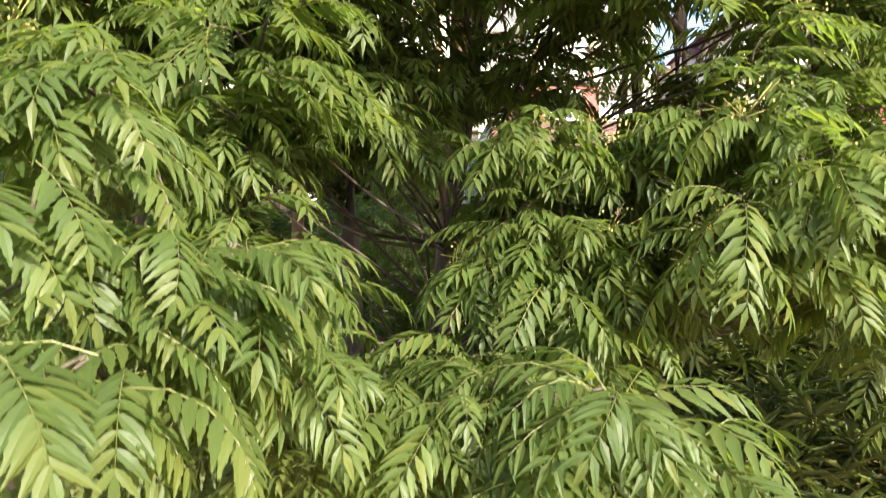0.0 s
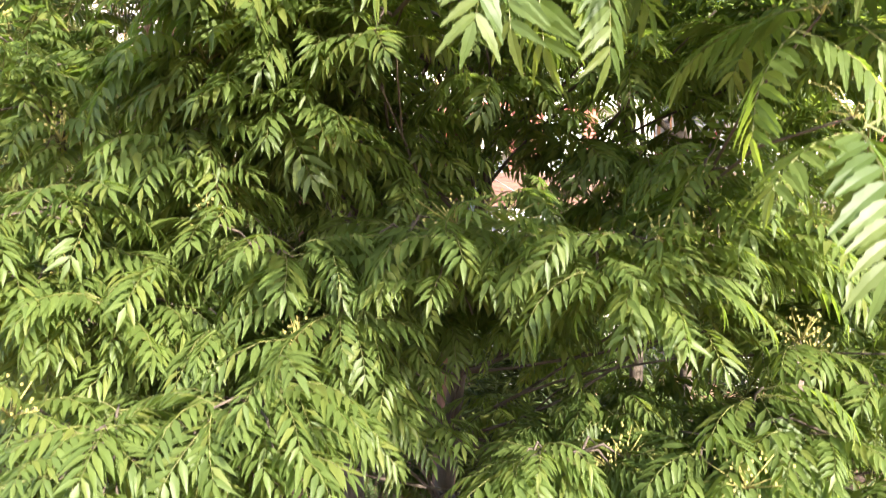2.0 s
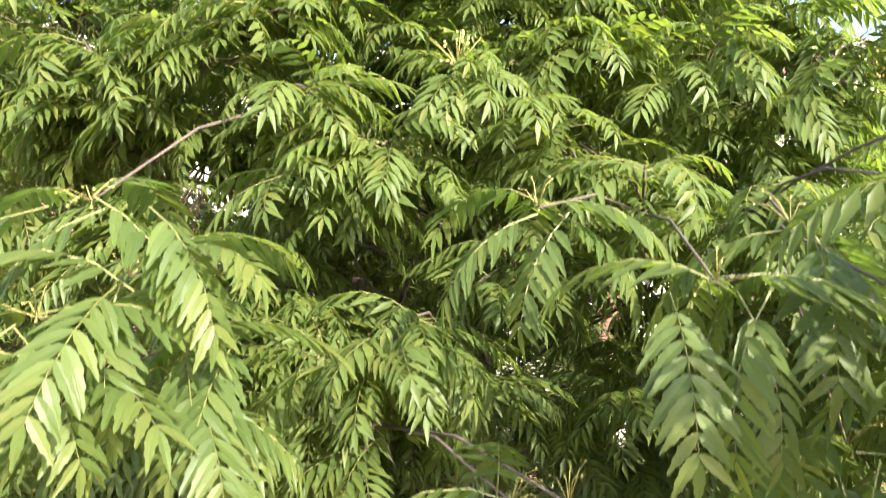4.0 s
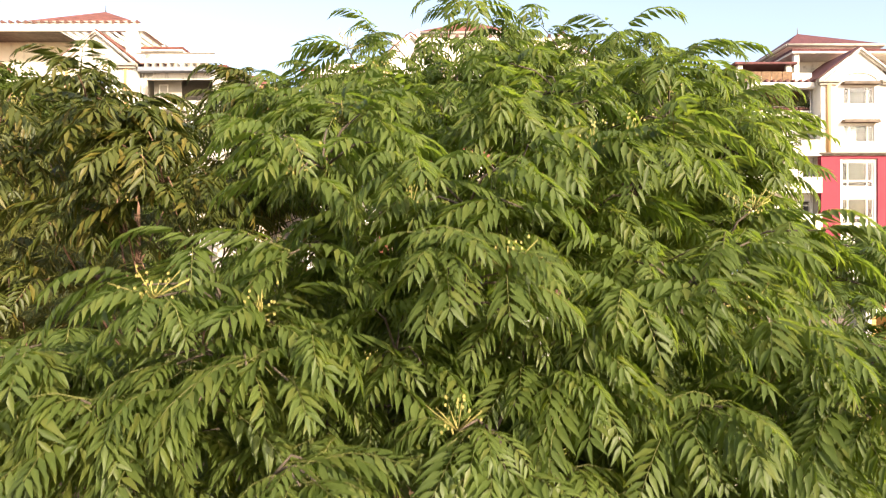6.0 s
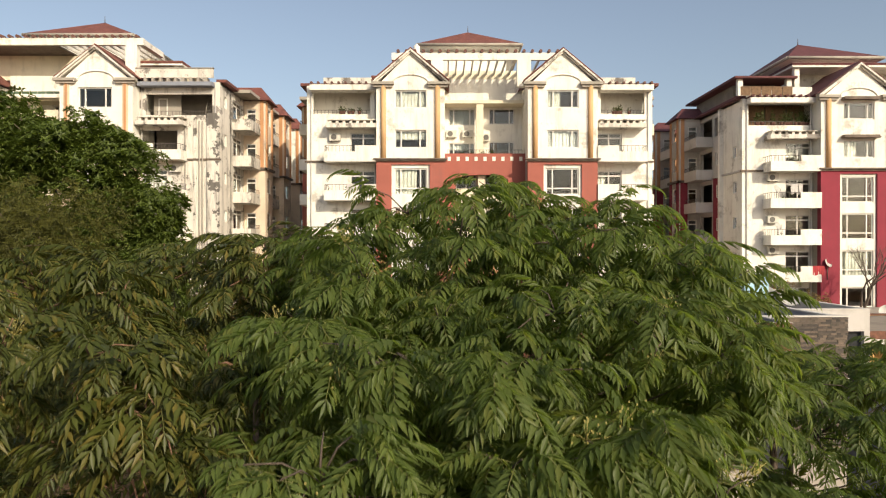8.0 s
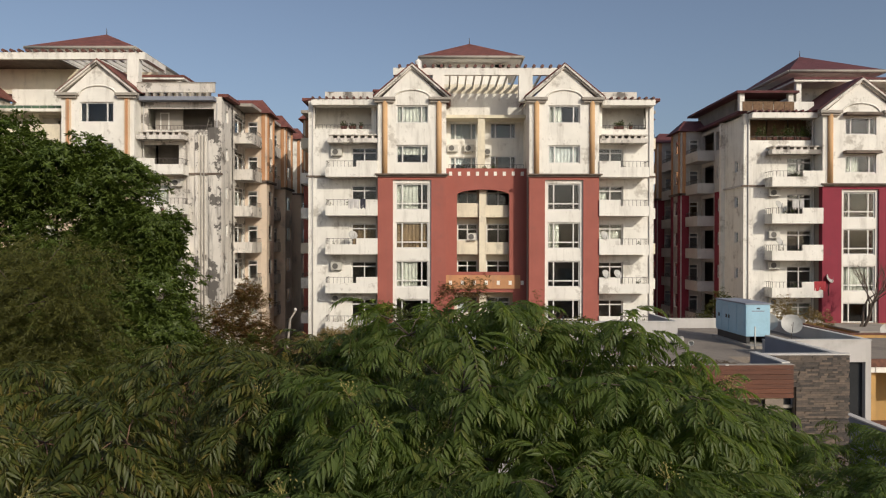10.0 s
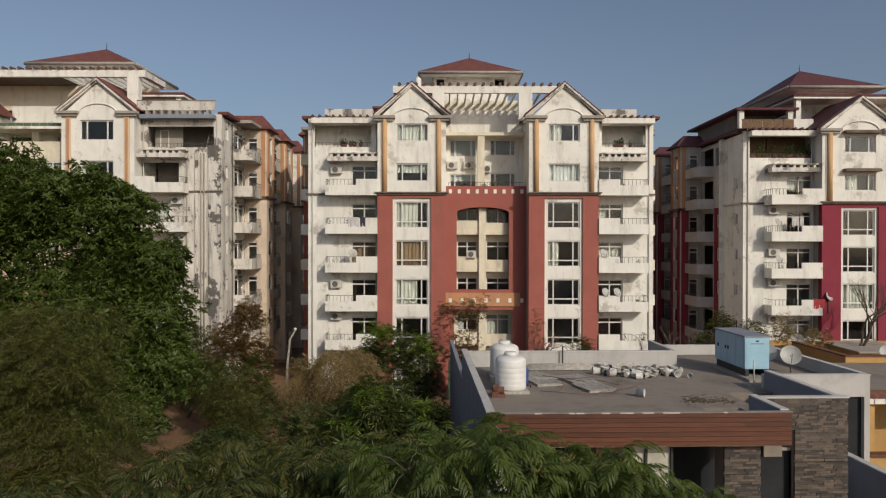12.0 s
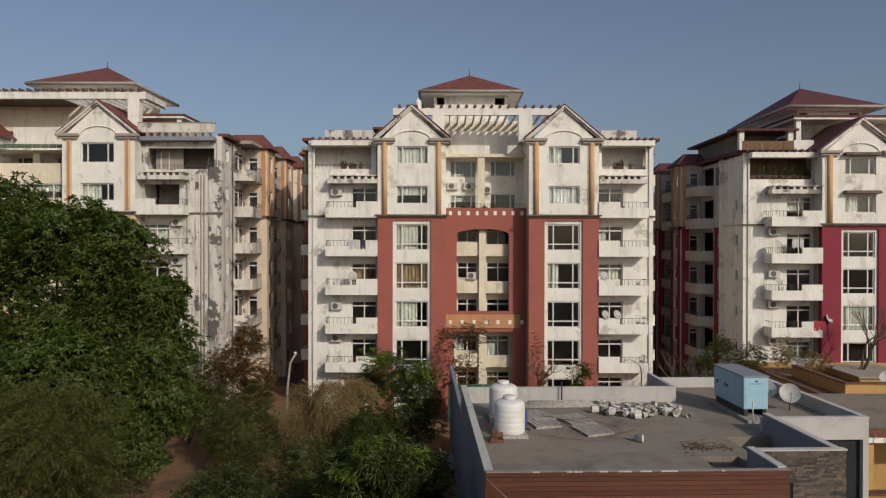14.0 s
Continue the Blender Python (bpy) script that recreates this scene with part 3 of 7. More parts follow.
def recess(b, y, x0, x1, accent):
    """Between the bays: a painted arcade wall in front of stacked balconies, an open upper storey behind."""
    f1 = Face((0, y + 1.6, 0), (1, 0, 0), (0, 1, 0))
    f2 = Face((0, y + 3.2, 0), (1, 0, 0), (0, 1, 0))
    f3 = Face((0, y + 4.0, 0), (1, 0, 0), (0, 1, 0))
    o0, o1, top = x0 + 0.85, x1 - 1.35, level(5) + 0.7
    xm = (o0 + o1) / 2
    bm = bmesh.new()
    panel(bm, f1, x0, x1, 6.2, top, [(o0, o1, 7.75, 14.25)], 0.3)
    for i in range(12):           # the flat arch over the opening
        a0, a1 = math.pi * i / 12, math.pi * (i + 1) / 12
        ua, ub = xm - (o1 - o0) / 2 * math.cos(a0), xm - (o1 - o0) / 2 * math.cos(a1)
        za, zb = 14.25 - 0.5 + 0.45 * math.sin(a0), 14.25 - 0.5 + 0.45 * math.sin(a1)
        v = [f1.at(ua, 0, za), f1.at(ub, 0, zb), f1.at(ub, 0, 14.25), f1.at(ua, 0, 14.25)]
        w = [p + Vector((0, 0.3, 0)) for p in v]
        quad(bm, *v), quad(bm, v[0], w[0], w[1], v[1])
    part("arcade_wall", bm, accent, b)
    bm = bmesh.new()
    panel(bm, f1, x0, x1, 0, 6.2, [(o0 - 0.2, o1 + 0.3, 0.0, 6.15)], 0.3)
    part("arcade_wall", bm, accent, b)
    bm = bmesh.new()
    fbox(bm, f1, x0, x1 - 0.5, -0.12, 0.0, 6.45, 7.5)
    part("fascia", bm, ORANGE, b, "faded orange fascia band")
    for z, n_ in ((level(5) + 0.12, -0.03), (6.75, -0.15)):
        k = 9 if z > 10 else 7
        for i in range(k):
            u = x0 + 0.35 + (x1 - x0 - 0.7) * i / (k - 1)
            bm = bmesh.new()
            fbox(bm, f1, u - 0.12, u + 0.12, n_, 0.0 if z > 10 else -0.121, z, z + 0.32)
            part("white_square", bm, WHITE, b)
    # stacked balconies and windows in the opening
    holes = []
    for k in range(5):
        z = level(k)
        holes += [(x0 + 0.9, xm - 0.35, z + 0.95, z + 2.3), (xm + 0.35, o1 + 0.2, z + 0.05, z + 2.3)]
    bm = bmesh.new()
    panel(bm, f2, x0, x1, 0, level(5), holes, 0.2)
    fbox(bm, f2, xm - 0.28, xm + 0.28, -1.1, 0.0, 0, 14.6)
    part("rear_wall", bm, CREAM, b)
    for i, h in enumerate(holes):
        window(b, f2, *h, cols=2, transom=h[3] - 0.45, n=0.08, curtain=0.3)
    for k in range(5):
        bm = bmesh.new()
        z = level(k)
        fbox(bm, f2, x0 + 0.5, xm - 0.28, -0.9, -0.78, z - 0.15, z + 0.95)
        fbox(bm, f2, xm + 0.28, x1 - 0.4, -0.9, -0.78, z - 0.15, z + 0.80)
        fbox(bm, f2, x0 + 0.5, x1 - 0.4, -0.78, 0.0, z - 0.15, z - 0.01)
        part("balcony", bm, CREAM, b)
    ac_unit(f2, xm - 1.2, -0.8, level(3) + 0.96, 0.7)
    # open upper storeys
    holes = [(x0 + 0.3, xm - 0.4, level(5) + 0.75, level(5) + 1.9), (xm + 0.7, x1 - 0.6, level(5) + 0.35, level(5) + 2.0),
             (x0 + 0.3, xm - 0.4, level(6) + 0.35, level(6) + 1.75), (xm + 0.7, x1 - 0.6, level(6) + 0.45, level(6) + 1.75)]
    bm = bmesh.new()
    panel(bm, f3, x0, x1, level(5), level(7) + 1.2, holes, 0.2)
    part("upper_rear_wall", bm, WHITE, b)
    for h in holes:
        window(b, f3, *h, cols=3, n=0.08, curtain=0.8)
    bm = bmesh.new()
    box(bm, x0, x1, y + 1.9, y + 4.0, level(5) + 0.25, level(5) + 0.4)
    box(bm, x0, x1, y + 2.4, y + 4.0, level(6) + 1.85, level(6) + 2.1)
    for x in (xm - 0.1,):
        box(bm, x - 0.28, x + 0.28, y + 2.5, y + 3.0, level(5) + 0.4, level(6) + 1.85)
    part("terrace_slab", bm, CREAM, b)
    if accent is PEACH:           # balcony closed in with glazing, awning over the one above
        glazed = (x0 + 0.3, x1 - 0.5, level(5) + 1.15, level(5) + 2.4)
        bm = bmesh.new()
        panel(bm, f1, x0 + 0.02, x1 - 0.02, top + 0.01, level(6) + 0.95, [glazed], 0.15)
        part("balcony_front", bm, CREAM, b)
        window(b, f1, *glazed, cols=5, n=0.04, curtain=0.6)
        for i in range(9):
            bm = bmesh.new()
            u = x0 + 0.3 + (x1 - x0 - 0.6) * i / 9
            w_ = (x1 - x0 - 0.6) / 9 - 0.02
            quad(bm, f1.at(u, -0.7, level(6) + 2.25), f1.at(u + w_, -0.7, level(6) + 2.25), f1.at(u + w_, 0.9, level(6) + 2.6), f1.at(u, 0.9, level(6) + 2.6))
            quad(bm, f1.at(u, -0.7, level(6) + 2.05), f1.at(u + w_, -0.7, level(6) + 2.05), f1.at(u + w_, -0.7, level(6) + 2.25), f1.at(u, -0.7, level(6) + 2.25))
            part("awning_strip", bm, AWNING, b, "faded green awning over the balcony")
        part("side_post", boxes((x1 - 0.5, x1 - 0.2, y + 1.5, y + 1.8, level(6) + 0.95, level(7) + 1.2)), CREAM, b)
    railing(b, f1, x0 + 0.2, x1 - 0.2, 0.4, top, top + 0.35)
    for u in (x0 + 0.1, x0 + 1.45):
        ac_unit(f3, u, 0.0, level(5) + 2.3)
    ac_unit(f3, xm + 0.3, 0.0, level(5) + 2.0, 0.4)
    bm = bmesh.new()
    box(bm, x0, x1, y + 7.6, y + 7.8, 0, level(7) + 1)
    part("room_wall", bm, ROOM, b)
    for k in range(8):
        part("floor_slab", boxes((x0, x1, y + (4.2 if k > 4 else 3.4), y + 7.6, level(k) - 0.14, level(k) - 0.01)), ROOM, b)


def pergola(b, y, x0, x1, posts, tile, knob, rise=0.0):
    f = Face((0, y, 0), (1, 0, 0), (0, 1, 0))
    g = new("pergola")
    g.parent = b
    zt = level(7) + 2.5 + rise
    bm = bmesh.new()
    fbox(bm, f, x0, x1, 0, 0.3, zt - 0.55, zt)
    fbox(bm, f, x0, x0 + 0.3, 0.3, 4.0, zt - 0.5, zt - 0.05)
    fbox(bm, f, x1 - 0.3, x1, 0.3, 4.0, zt - 0.5, zt - 0.05)
    part("beam", bm, WHITE, g)
    for a, e in posts:
        bm = bmesh.new()
        fbox(bm, f, a, e, -0.02, 0.6, level(7) - 0.1, zt - 0.55)
        part("post", bm, WHITE, g)
    k = int((x1 - x0 - 1.0) / 0.62)
    for i in range(k + 1):
        u = x0 + 0.5 + (x1 - x0 - 1.0) * i / k
        bm = bmesh.new()
        fbox(bm, f, u - 0.05, u + 0.05, 0.3, 5.2, zt - 0.42, zt - 0.16)
        part("slat", bm, WHITE, g)
    for i in range(k + 1):
        u = x0 + 0.5 + (x1 - x0 - 1.0) * i / k
        bm = bmesh.new()
        a = f.at(u, -0.12, zt + 0.12)
        tube(bm, [a, a + Vector((0, 0.5, 0))], 0.13, 0.13, 8)
        part("tile_end", bm, knob, g, "dark clay tile end")


def tower(b, x0, x1, y0, y1, z0, z1, apex, tile, over=1.3):
    """The stair tower with its tiled pyramid roof."""
    bm = bmesh.new()
    f = Face((0, y0, 0), (1, 0, 0), (0, 1, 0))
    panel(bm, f, x0, x1, z0, z1 - 0.16, [(x0 + 0.2, x0 + 1.0, z1 - 1.0, z1 - 0.3), (x1 - 1.2, x1 - 0.3, z1 - 1.0, z1 - 0.3)], 0.3)
    box(bm, x0, x0 + 0.3, y0 + 0.3, y1, z0, z1 - 0.16)
    box(bm, x1 - 0.3, x1, y0 + 0.3, y1, z0, z1 - 0.16)
    box(bm, x0 + 0.3, x1 - 0.3, y1 - 0.3, y1, z0, z1 - 0.16)
    part("tower_wall", bm, WHITE, b)
    part("soffit", boxes((x0 - over + 0.12, x1 + over - 0.12, y0 - over + 0.12, y1 + over - 0.12, z1 - 0.16, z1 - 0.004)), WHITE, b)
    bm = bmesh.new()
    e = [(x0 - over, y0 - over, z1), (x1 + over, y0 - over, z1), (x1 + over, y1 + over, z1), (x0 - over, y1 + over, z1)]
    top = Vector(((x0 + x1) / 2, (y0 + y1) / 2, apex))
    lo = [bm.verts.new(Vector(p)) for p in e]
    hi = [bm.verts.new(Vector(p) + Vector((0, 0, 0.12))) for p in e]
    t = bm.verts.new(top)
    bm.faces.new(lo[::-1])
    for i in range(4):
        bm.faces.new((lo[i], lo[(i + 1) % 4], hi[(i + 1) % 4], hi[i]))
        bm.faces.new((hi[i], hi[(i + 1) % 4], t))
    r = part("pyramid_roof", bm, tile, b, "faded tiled pyramid roof")
    bm = bmesh.new()
    for a, c in ((0, 1), (1, 2), (2, 3), (3, 0)):
        tube(bm, [Vector(e[a]) + Vector((0, 0, 0.0)), Vector(e[c])], 0.14, 0.14, 6)
    part("gutter", bm, CONCRETE, r)
    bm = bmesh.new()
    tube(bm, [top - Vector((0, 0, 0.1)), top + Vector((0, 0, 0.6))], 0.05, 0.02, 5)
    part("finial", bm, METAL, r)


def side_elevation(b, x, sgn, y0, y1, wallmat, accent, tile, warm, back=0.0):
    """The long side towards the lane: sgn -1 faces left, +1 faces right."""
    top = level(7)
    f = Face((x, y0, 0), (0, 1, 0), (-sgn, 0, 0))
    dark = tile is DARKTILE
    wins = [(1.0, 1.65, level(k) + 1.2, level(k) + 2.15) for k in range(6 if dark else 7)]
    if dark:
        wins += [(4.75, 5.3, level(k) + 1.1, level(k) + 2.2) for k in range(6)]
    doors = [(a, a + 2.6, level(k) + 0.03, level(k) + 2.4) for k in range(1, 7) for a in (4.6 + back, 11.6 + back)]
    bm = bmesh.new()
    L = y1 - y0
    if dark:
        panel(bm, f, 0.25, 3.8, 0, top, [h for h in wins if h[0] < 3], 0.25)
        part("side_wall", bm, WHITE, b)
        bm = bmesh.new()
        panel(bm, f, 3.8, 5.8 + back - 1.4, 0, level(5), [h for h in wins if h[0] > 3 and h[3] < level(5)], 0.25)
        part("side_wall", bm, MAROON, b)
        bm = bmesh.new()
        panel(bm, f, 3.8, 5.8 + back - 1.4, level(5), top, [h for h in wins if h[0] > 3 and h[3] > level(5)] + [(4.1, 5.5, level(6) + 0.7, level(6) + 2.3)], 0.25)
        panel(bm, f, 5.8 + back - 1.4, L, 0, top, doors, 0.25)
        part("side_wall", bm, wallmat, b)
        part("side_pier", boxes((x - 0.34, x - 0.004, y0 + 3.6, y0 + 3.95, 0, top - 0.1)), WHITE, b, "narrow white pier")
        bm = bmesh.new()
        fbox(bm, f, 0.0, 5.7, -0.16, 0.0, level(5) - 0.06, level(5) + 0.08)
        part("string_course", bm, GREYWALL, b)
    else:
        panel(bm, f, 0.25, L, 0, top, wins + doors, 0.25)
        part("side_wall", bm, wallmat, b)
    for h in doors:
        if dark:                      # open, unglazed recesses
            continue
        window(b, f, *h, cols=2, transom=h[3] - 0.4, n=0.12, curtain=0.15)
    for a in (4.4 + back, 11.3 + back):
        part("room_wall", boxes((min(x - sgn * 3.0, x - sgn * 3.1), max(x - sgn * 3.0, x - sgn * 3.1), y0 + a, y0 + a + 3.1, 0, top)), ROOM, b)
        for k in range(1, 8):
            part("floor_slab", boxes((min(x - sgn * 0.3, x - sgn * 3.0), max(x - sgn * 0.3, x - sgn * 3.0), y0 + a, y0 + a + 3.1, level(k) - 0.14, level(k) - 0.02)), ROOM, b)
    for h in wins:
        window(b, f, *h, cols=1, n=0.1, curtain=0.2)
    # projecting bays with balconies between them
    out = 1.9
    eave, ridge, deep = (0.05, 1.25, out + 0.4) if dark else (-0.1, 1.35, out + 1.5)
    for j, (a, w) in enumerate(((7.5 + back, 2.6), (14.5 + back, 3.0), (22.0 + back, 3.0))):
        ff = Face((x + sgn * out, y0 + a, 0), (0, 1, 0), (-sgn, 0, 0))
        front = Face((x, y0 + a, 0), (sgn, 0, 0), (0, 1, 0))
        hs = [(0.7, w - 0.7, level(k) + 0.9, level(k) + 2.3) for k in range(7)]
        bm = bmesh.new()
        ends = [(0.25, 1.1, level(k) + 0.05, level(k) + 2.2) for k in range(1, 7)] if j < 2 else []
        panel(bm, ff, 0.2, w, 0, level(5), hs, 0.2)
        panel(bm, front, 0, out, 0, level(5), [h for h in ends if h[3] < level(5)], t=0.2)
        part("bay_wall", bm, accent if j != 1 else warm, b)
        bm = bmesh.new()
        panel(bm, ff, 0.2, w, level(5), top + eave, hs, 0.2)
        panel(bm, front, 0, out, level(5), top + eave, [h for h in ends if h[3] > level(5)], t=0.2)
        part("bay_wall", bm, warm if j < 2 else WHITE, b)
        for h in ends:
            window(b, front, *h, cols=1, transom=h[3] - 0.4, n=0.08, curtain=0.2)
        for h in hs:
            window(b, ff, *h, cols=1, n=0.08, curtain=0.3)
        for u in (0.35, w - 0.35):
            bm = bmesh.new()
            fbox(bm, ff, u - 0.16, u + 0.16, -0.1, 0.0, level(5) + 0.1, top + eave - 0.05)
            part("pilaster", bm, ORANGE, b, "orange pilaster strip")
            if dark:
                bm = bmesh.new()
                fbox(bm, ff, u - 0.28, u + 0.28, -0.08, 0.0, 0.0, level(5) - 0.1)
                part("pilaster", bm, MAROON, b, "maroon pilaster strip")
        if tile is DARKTILE:
            bm = bmesh.new()
            fbox(bm, front, out - 0.75, out - 0.1, -0.06, 0.0, 0.0, level(5) - 0.1)
            part("pilaster", bm, MAROON, b, "maroon pilaster strip")
        bm = bmesh.new()
        fbox(bm, front, out - 0.45, out - 0.15, -0.08, 0.0, level(5) + 0.1, top + eave - 0.05)
        part("pilaster", bm, ORANGE, b, "orange pilaster strip")
        bm = bmesh.new()
        fbox(bm, ff, -0.2, w + 0.2, -0.2, 0.0, level(5) - 0.1, level(5) + 0.1)
        fbox(bm, front, -0.1, out + 0.2, -0.2, 0.0, level(5) - 0.1, level(5) + 0.1)
        part("string_course", bm, GRIME, b)
        # small hipped roof on the bay
        bm = bmesh.new()
        e = [ff.at(-0.4, -0.45, top + eave), ff.at(w + 0.4, -0.45, top + eave), ff.at(w + 0.4, deep, top + eave), ff.at(-0.4, deep, top + eave)]
        r = [ff.at(w / 2, 0.7, top + ridge), ff.at(w / 2, deep, top + ridge)]
        v = [bm.verts.new(p) for p in e + r]
        for i in ((0, 1, 4), (1, 2, 5, 4), (2, 3, 5), (3, 0, 4, 5), (3, 2, 1, 0)):
            bm.faces.new([v[k] for k in i])
        part("hipped_roof", bm, tile, b, "tiled hipped roof")
    # balconies ahead of the first bay and the second
    for a0, a1 in ((4.4 + back, 7.4 + back), (11.4 + back, 14.3 + back)):
        ff = Face((x, y0, 0), (0, 1, 0), (-sgn, 0, 0))
        for k in range(1, 7):
            z = level(k)
            bm = bmesh.new()
            fbox(bm, ff, a0, a1, -1.5, 0.0, z - 0.14, z)
            fbox(bm, ff, a0, a1, -1.5, -1.38, z, z + 0.75)
            fbox(bm, ff, a0, a0 + 0.12, -1.38, 0.0, z, z + 0.75)
            bal = part("balcony", bm, wallmat if k % 3 or wallmat is STAINED else warm, b)
            railing(bal, ff, a0 + 0.1, a1 - 0.1, -1.44, z + 0.75, z + 1.1)
        bm = bmesh.new()
        fbox(bm, ff, a0, a1, -1.5, 0.0, top - 0.1, top + 0.15)
        if not dark:
            part("balcony_roof", bm, CONCRETE, b)
    # eave of the main roof
    bm = bmesh.new()
    fbox(bm, f, 0, L, -0.5, 0.3, top, top + 0.22)
    part("eave", bm, tile, b)


def apartment_building(label, y, wl, bl0, bl1, br0, br1, wr, accent, tile, knob, wallmat, shaded="", sides=(), tower_at=(0, 0), pent=()):
    b = thing("apartment_building", label, "apartment building", group="apartment blocks")
    bay(b, y, bl0, bl1, accent, tile, shaded)
    bay(b, y, br0, br1, accent, tile, shaded)
    recess(b, y, bl1, br0, accent)
    yw = y + 1.2
    wing(b, yw, wl, bl0, (bl0 - 2.15, bl0 - 0.15), True, accent, wallmat, (bl0 - 3.95, bl0 + 0.0), knob)
    wing(b, yw, br1, wr, (br1 + 0.15, br1 + 2.15), False, accent, wallmat, (br1 + 0.0, br1 + 3.75), knob)
    if tile is DARKTILE:
        pass                     # a flat dark slab stands in its place
    elif wallmat is STAINED:
        pergola(b, y + 1.4, bl0 - 1.0, br1 + 0.2, ((br1 - 1.2, br1 - 0.3),), tile, knob, 1.04)
        part("pergola_roof", boxes((bl0 - 1.0, br0 - 1.2, y + 1.75, y + 5.6, level(7) + 2.99, level(7) + 3.14)), GRIME, b, "grimy flat slab over the roof terrace")
        part("penthouse_wall", boxes((bl0, br0 + 0.5, y + 4.3, y + 4.5, level(7) + 0.9, level(7) + 2.95), (br0 + 0.5, br1 - 0.4, y + 5.2, y + 5.4, level(7), level(7) + 2.95)), CREAM, b)
    else:
        part("penthouse_wall", boxes((bl1 - 1.2, br0 + 1.2, y + 6.15, y + 6.35, level(7), level(7) + 2.45)), CREAM, b)
        pergola(b, y + 0.9, bl0 + 1.1, br1 - 2.4, ((bl1 - 1.05, bl1 - 0.15), (br0 - 0.7, br0 + 0.35)), tile, knob)
    tx0, tx1, ty0, ty1, tz, ta = tower_at
    tower(b, tx0, tx1, ty0, ty1, level(7), tz, ta, tile)
    for px0, px1, py0, py1, pz, pm in pent:      # set-back rooms under thin roof slabs
        bm = boxes((px0 + 0.9, px1 - 0.6, py0 + 2.6, py1 - 0.5, level(7), pz - 0.18))
        part("penthouse", bm, pm, b)
        for cx in (px0 + 0.35, px1 - 0.75):
            part("column", boxes((cx, cx + 0.4, py0 + 0.3, py0 + 0.7, level(7), pz - 0.18)), WHITE, b)
        part("penthouse_roof", boxes((px0, px1, py0, py1, pz - 0.18, pz)), tile, b, "thin tiled roof slab")
        if pm is ROOM:
            continue
        part("fascia", boxes((px0 + 0.05, px1 - 0.05, py0 + 0.05, py1 - 0.05, pz - 0.34, pz - 0.18)), WHITE, b)
    if tile is DARKTILE:      # terrace rail of split cane over the corner
        for i in range(5):
            fx = wl - 0.35 + i * 0.82
            part("cane_screen", soft_box(fx, fx + 0.79, yw - 0.56, yw - 0.51, level(7) + 0.12, level(7) + 0.85, 0.02), CANE, b, "brown split-cane screen")
        part("terrace_wall", boxes((wl + 4.6, bl0 + 0.6, yw + 1.2, yw + 1.4, level(7), level(7) + 1.2)), WHITE, b)
    # flat roof, rear and remaining shell
    bm = bmesh.new()
    box(bm, wl, wr, y + 4.2, y + 32, level(7) - 0.15, level(7))
    box(bm, wl, bl0, yw + 0.25, y + 4.2, level(7) - 0.15, level(7) - 0.01)
    box(bm, br1, wr, yw + 0.25, y + 4.2, level(7) - 0.15, level(7) - 0.01)
    part("flat_roof", bm, CONCRETE, b)
    bm = bmesh.new()
    box(bm, wl, wr, y + 31.7, y + 32, 0, level(7) - 0.15)
    part("back_wall", bm, wallmat, b)
    for x, s in ((wl, -1), (wr, 1)):
        if s in sides:
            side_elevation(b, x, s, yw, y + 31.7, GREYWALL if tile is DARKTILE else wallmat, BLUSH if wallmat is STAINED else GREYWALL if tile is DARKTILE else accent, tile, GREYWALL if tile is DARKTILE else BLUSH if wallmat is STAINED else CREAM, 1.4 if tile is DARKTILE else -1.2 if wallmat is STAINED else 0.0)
        else:
            bm = bmesh.new()
            f = Face((x, yw, 0), (0, 1, 0), (-s, 0, 0))
            panel(bm, f, 0.25, 30.5, 0, level(7), t=0.25)
            part("side_wall", bm, wallmat, b)
    for u in (wl + 0.35, bl0 - 0.2, br1 + 0.2, wr - 0.35):
        bm = bmesh.new()
        tube(bm, [(u, yw - 0.07, 0.2), (u, yw - 0.07, level(7) - 0.5)], 0.05, 0.05, 6)
        part("drain_pipe", bm, GREYWALL, b)
    if wallmat is STAINED:       # weathered corner pier and soil pipes of the stained block
        part("corner_pier", boxes((wr - 1.0, wr - 0.02, yw - 0.16, yw - 0.004, 0, level(5) - 0.1)), STREAKED, b, "white corner pier with black rain streaks")
        part("corner_pier", boxes((wr - 1.0, wr - 0.02, yw - 0.16, yw - 0.004, level(5) + 0.1, level(6) + 0.6)), STREAKED, b)
        part("corner_pier", boxes((wr - 2.05, wr - 1.8, yw - 0.14, yw - 0.004, 0, level(5) - 0.1), (wr - 2.05, wr - 1.8, yw - 0.14, yw - 0.004, level(5) + 0.1, level(6) + 0.3)), STREAKED, b)
        for u in (wr - 1.35, wr - 1.6, wr - 2.7):
            bm = bmesh.new()
            tube(bm, [(u, yw - 0.09, 0.2), (u, yw - 0.09, level(6))], 0.06, 0.06, 6)
            part("drain_pipe", bm, CONCRETE, b)
    # penthouse rooms set back on the roof
    for a, e, h in ((bl0 - 0.5, bl0 + 1.4, 1.5), (br1 - 2.0, br1 + 0.3, 1.2)):
        bm = bmesh.new()
        box(bm, a, e, y + 5.2, y + 10, level(7), level(7) + h)
        part("penthouse", bm, CREAM, b)
        bm = bmesh.new()
        box(bm, a - 0.4, e + 0.4, y + 4.6, y + 10.4, level(7) + h, level(7) + h + 0.18, taper=0.05)
        part("penthouse_roof", bm, tile, b)
    # raised centre block under the tower
    bm = bmesh.new()
    box(bm, tx0 - 1.8, tx1 + 1.8, ty0 - 1.6, ty1 + 4, level(7), level(7) + 2.6)
    part("upper_block", bm, WHITE, b)
    return b


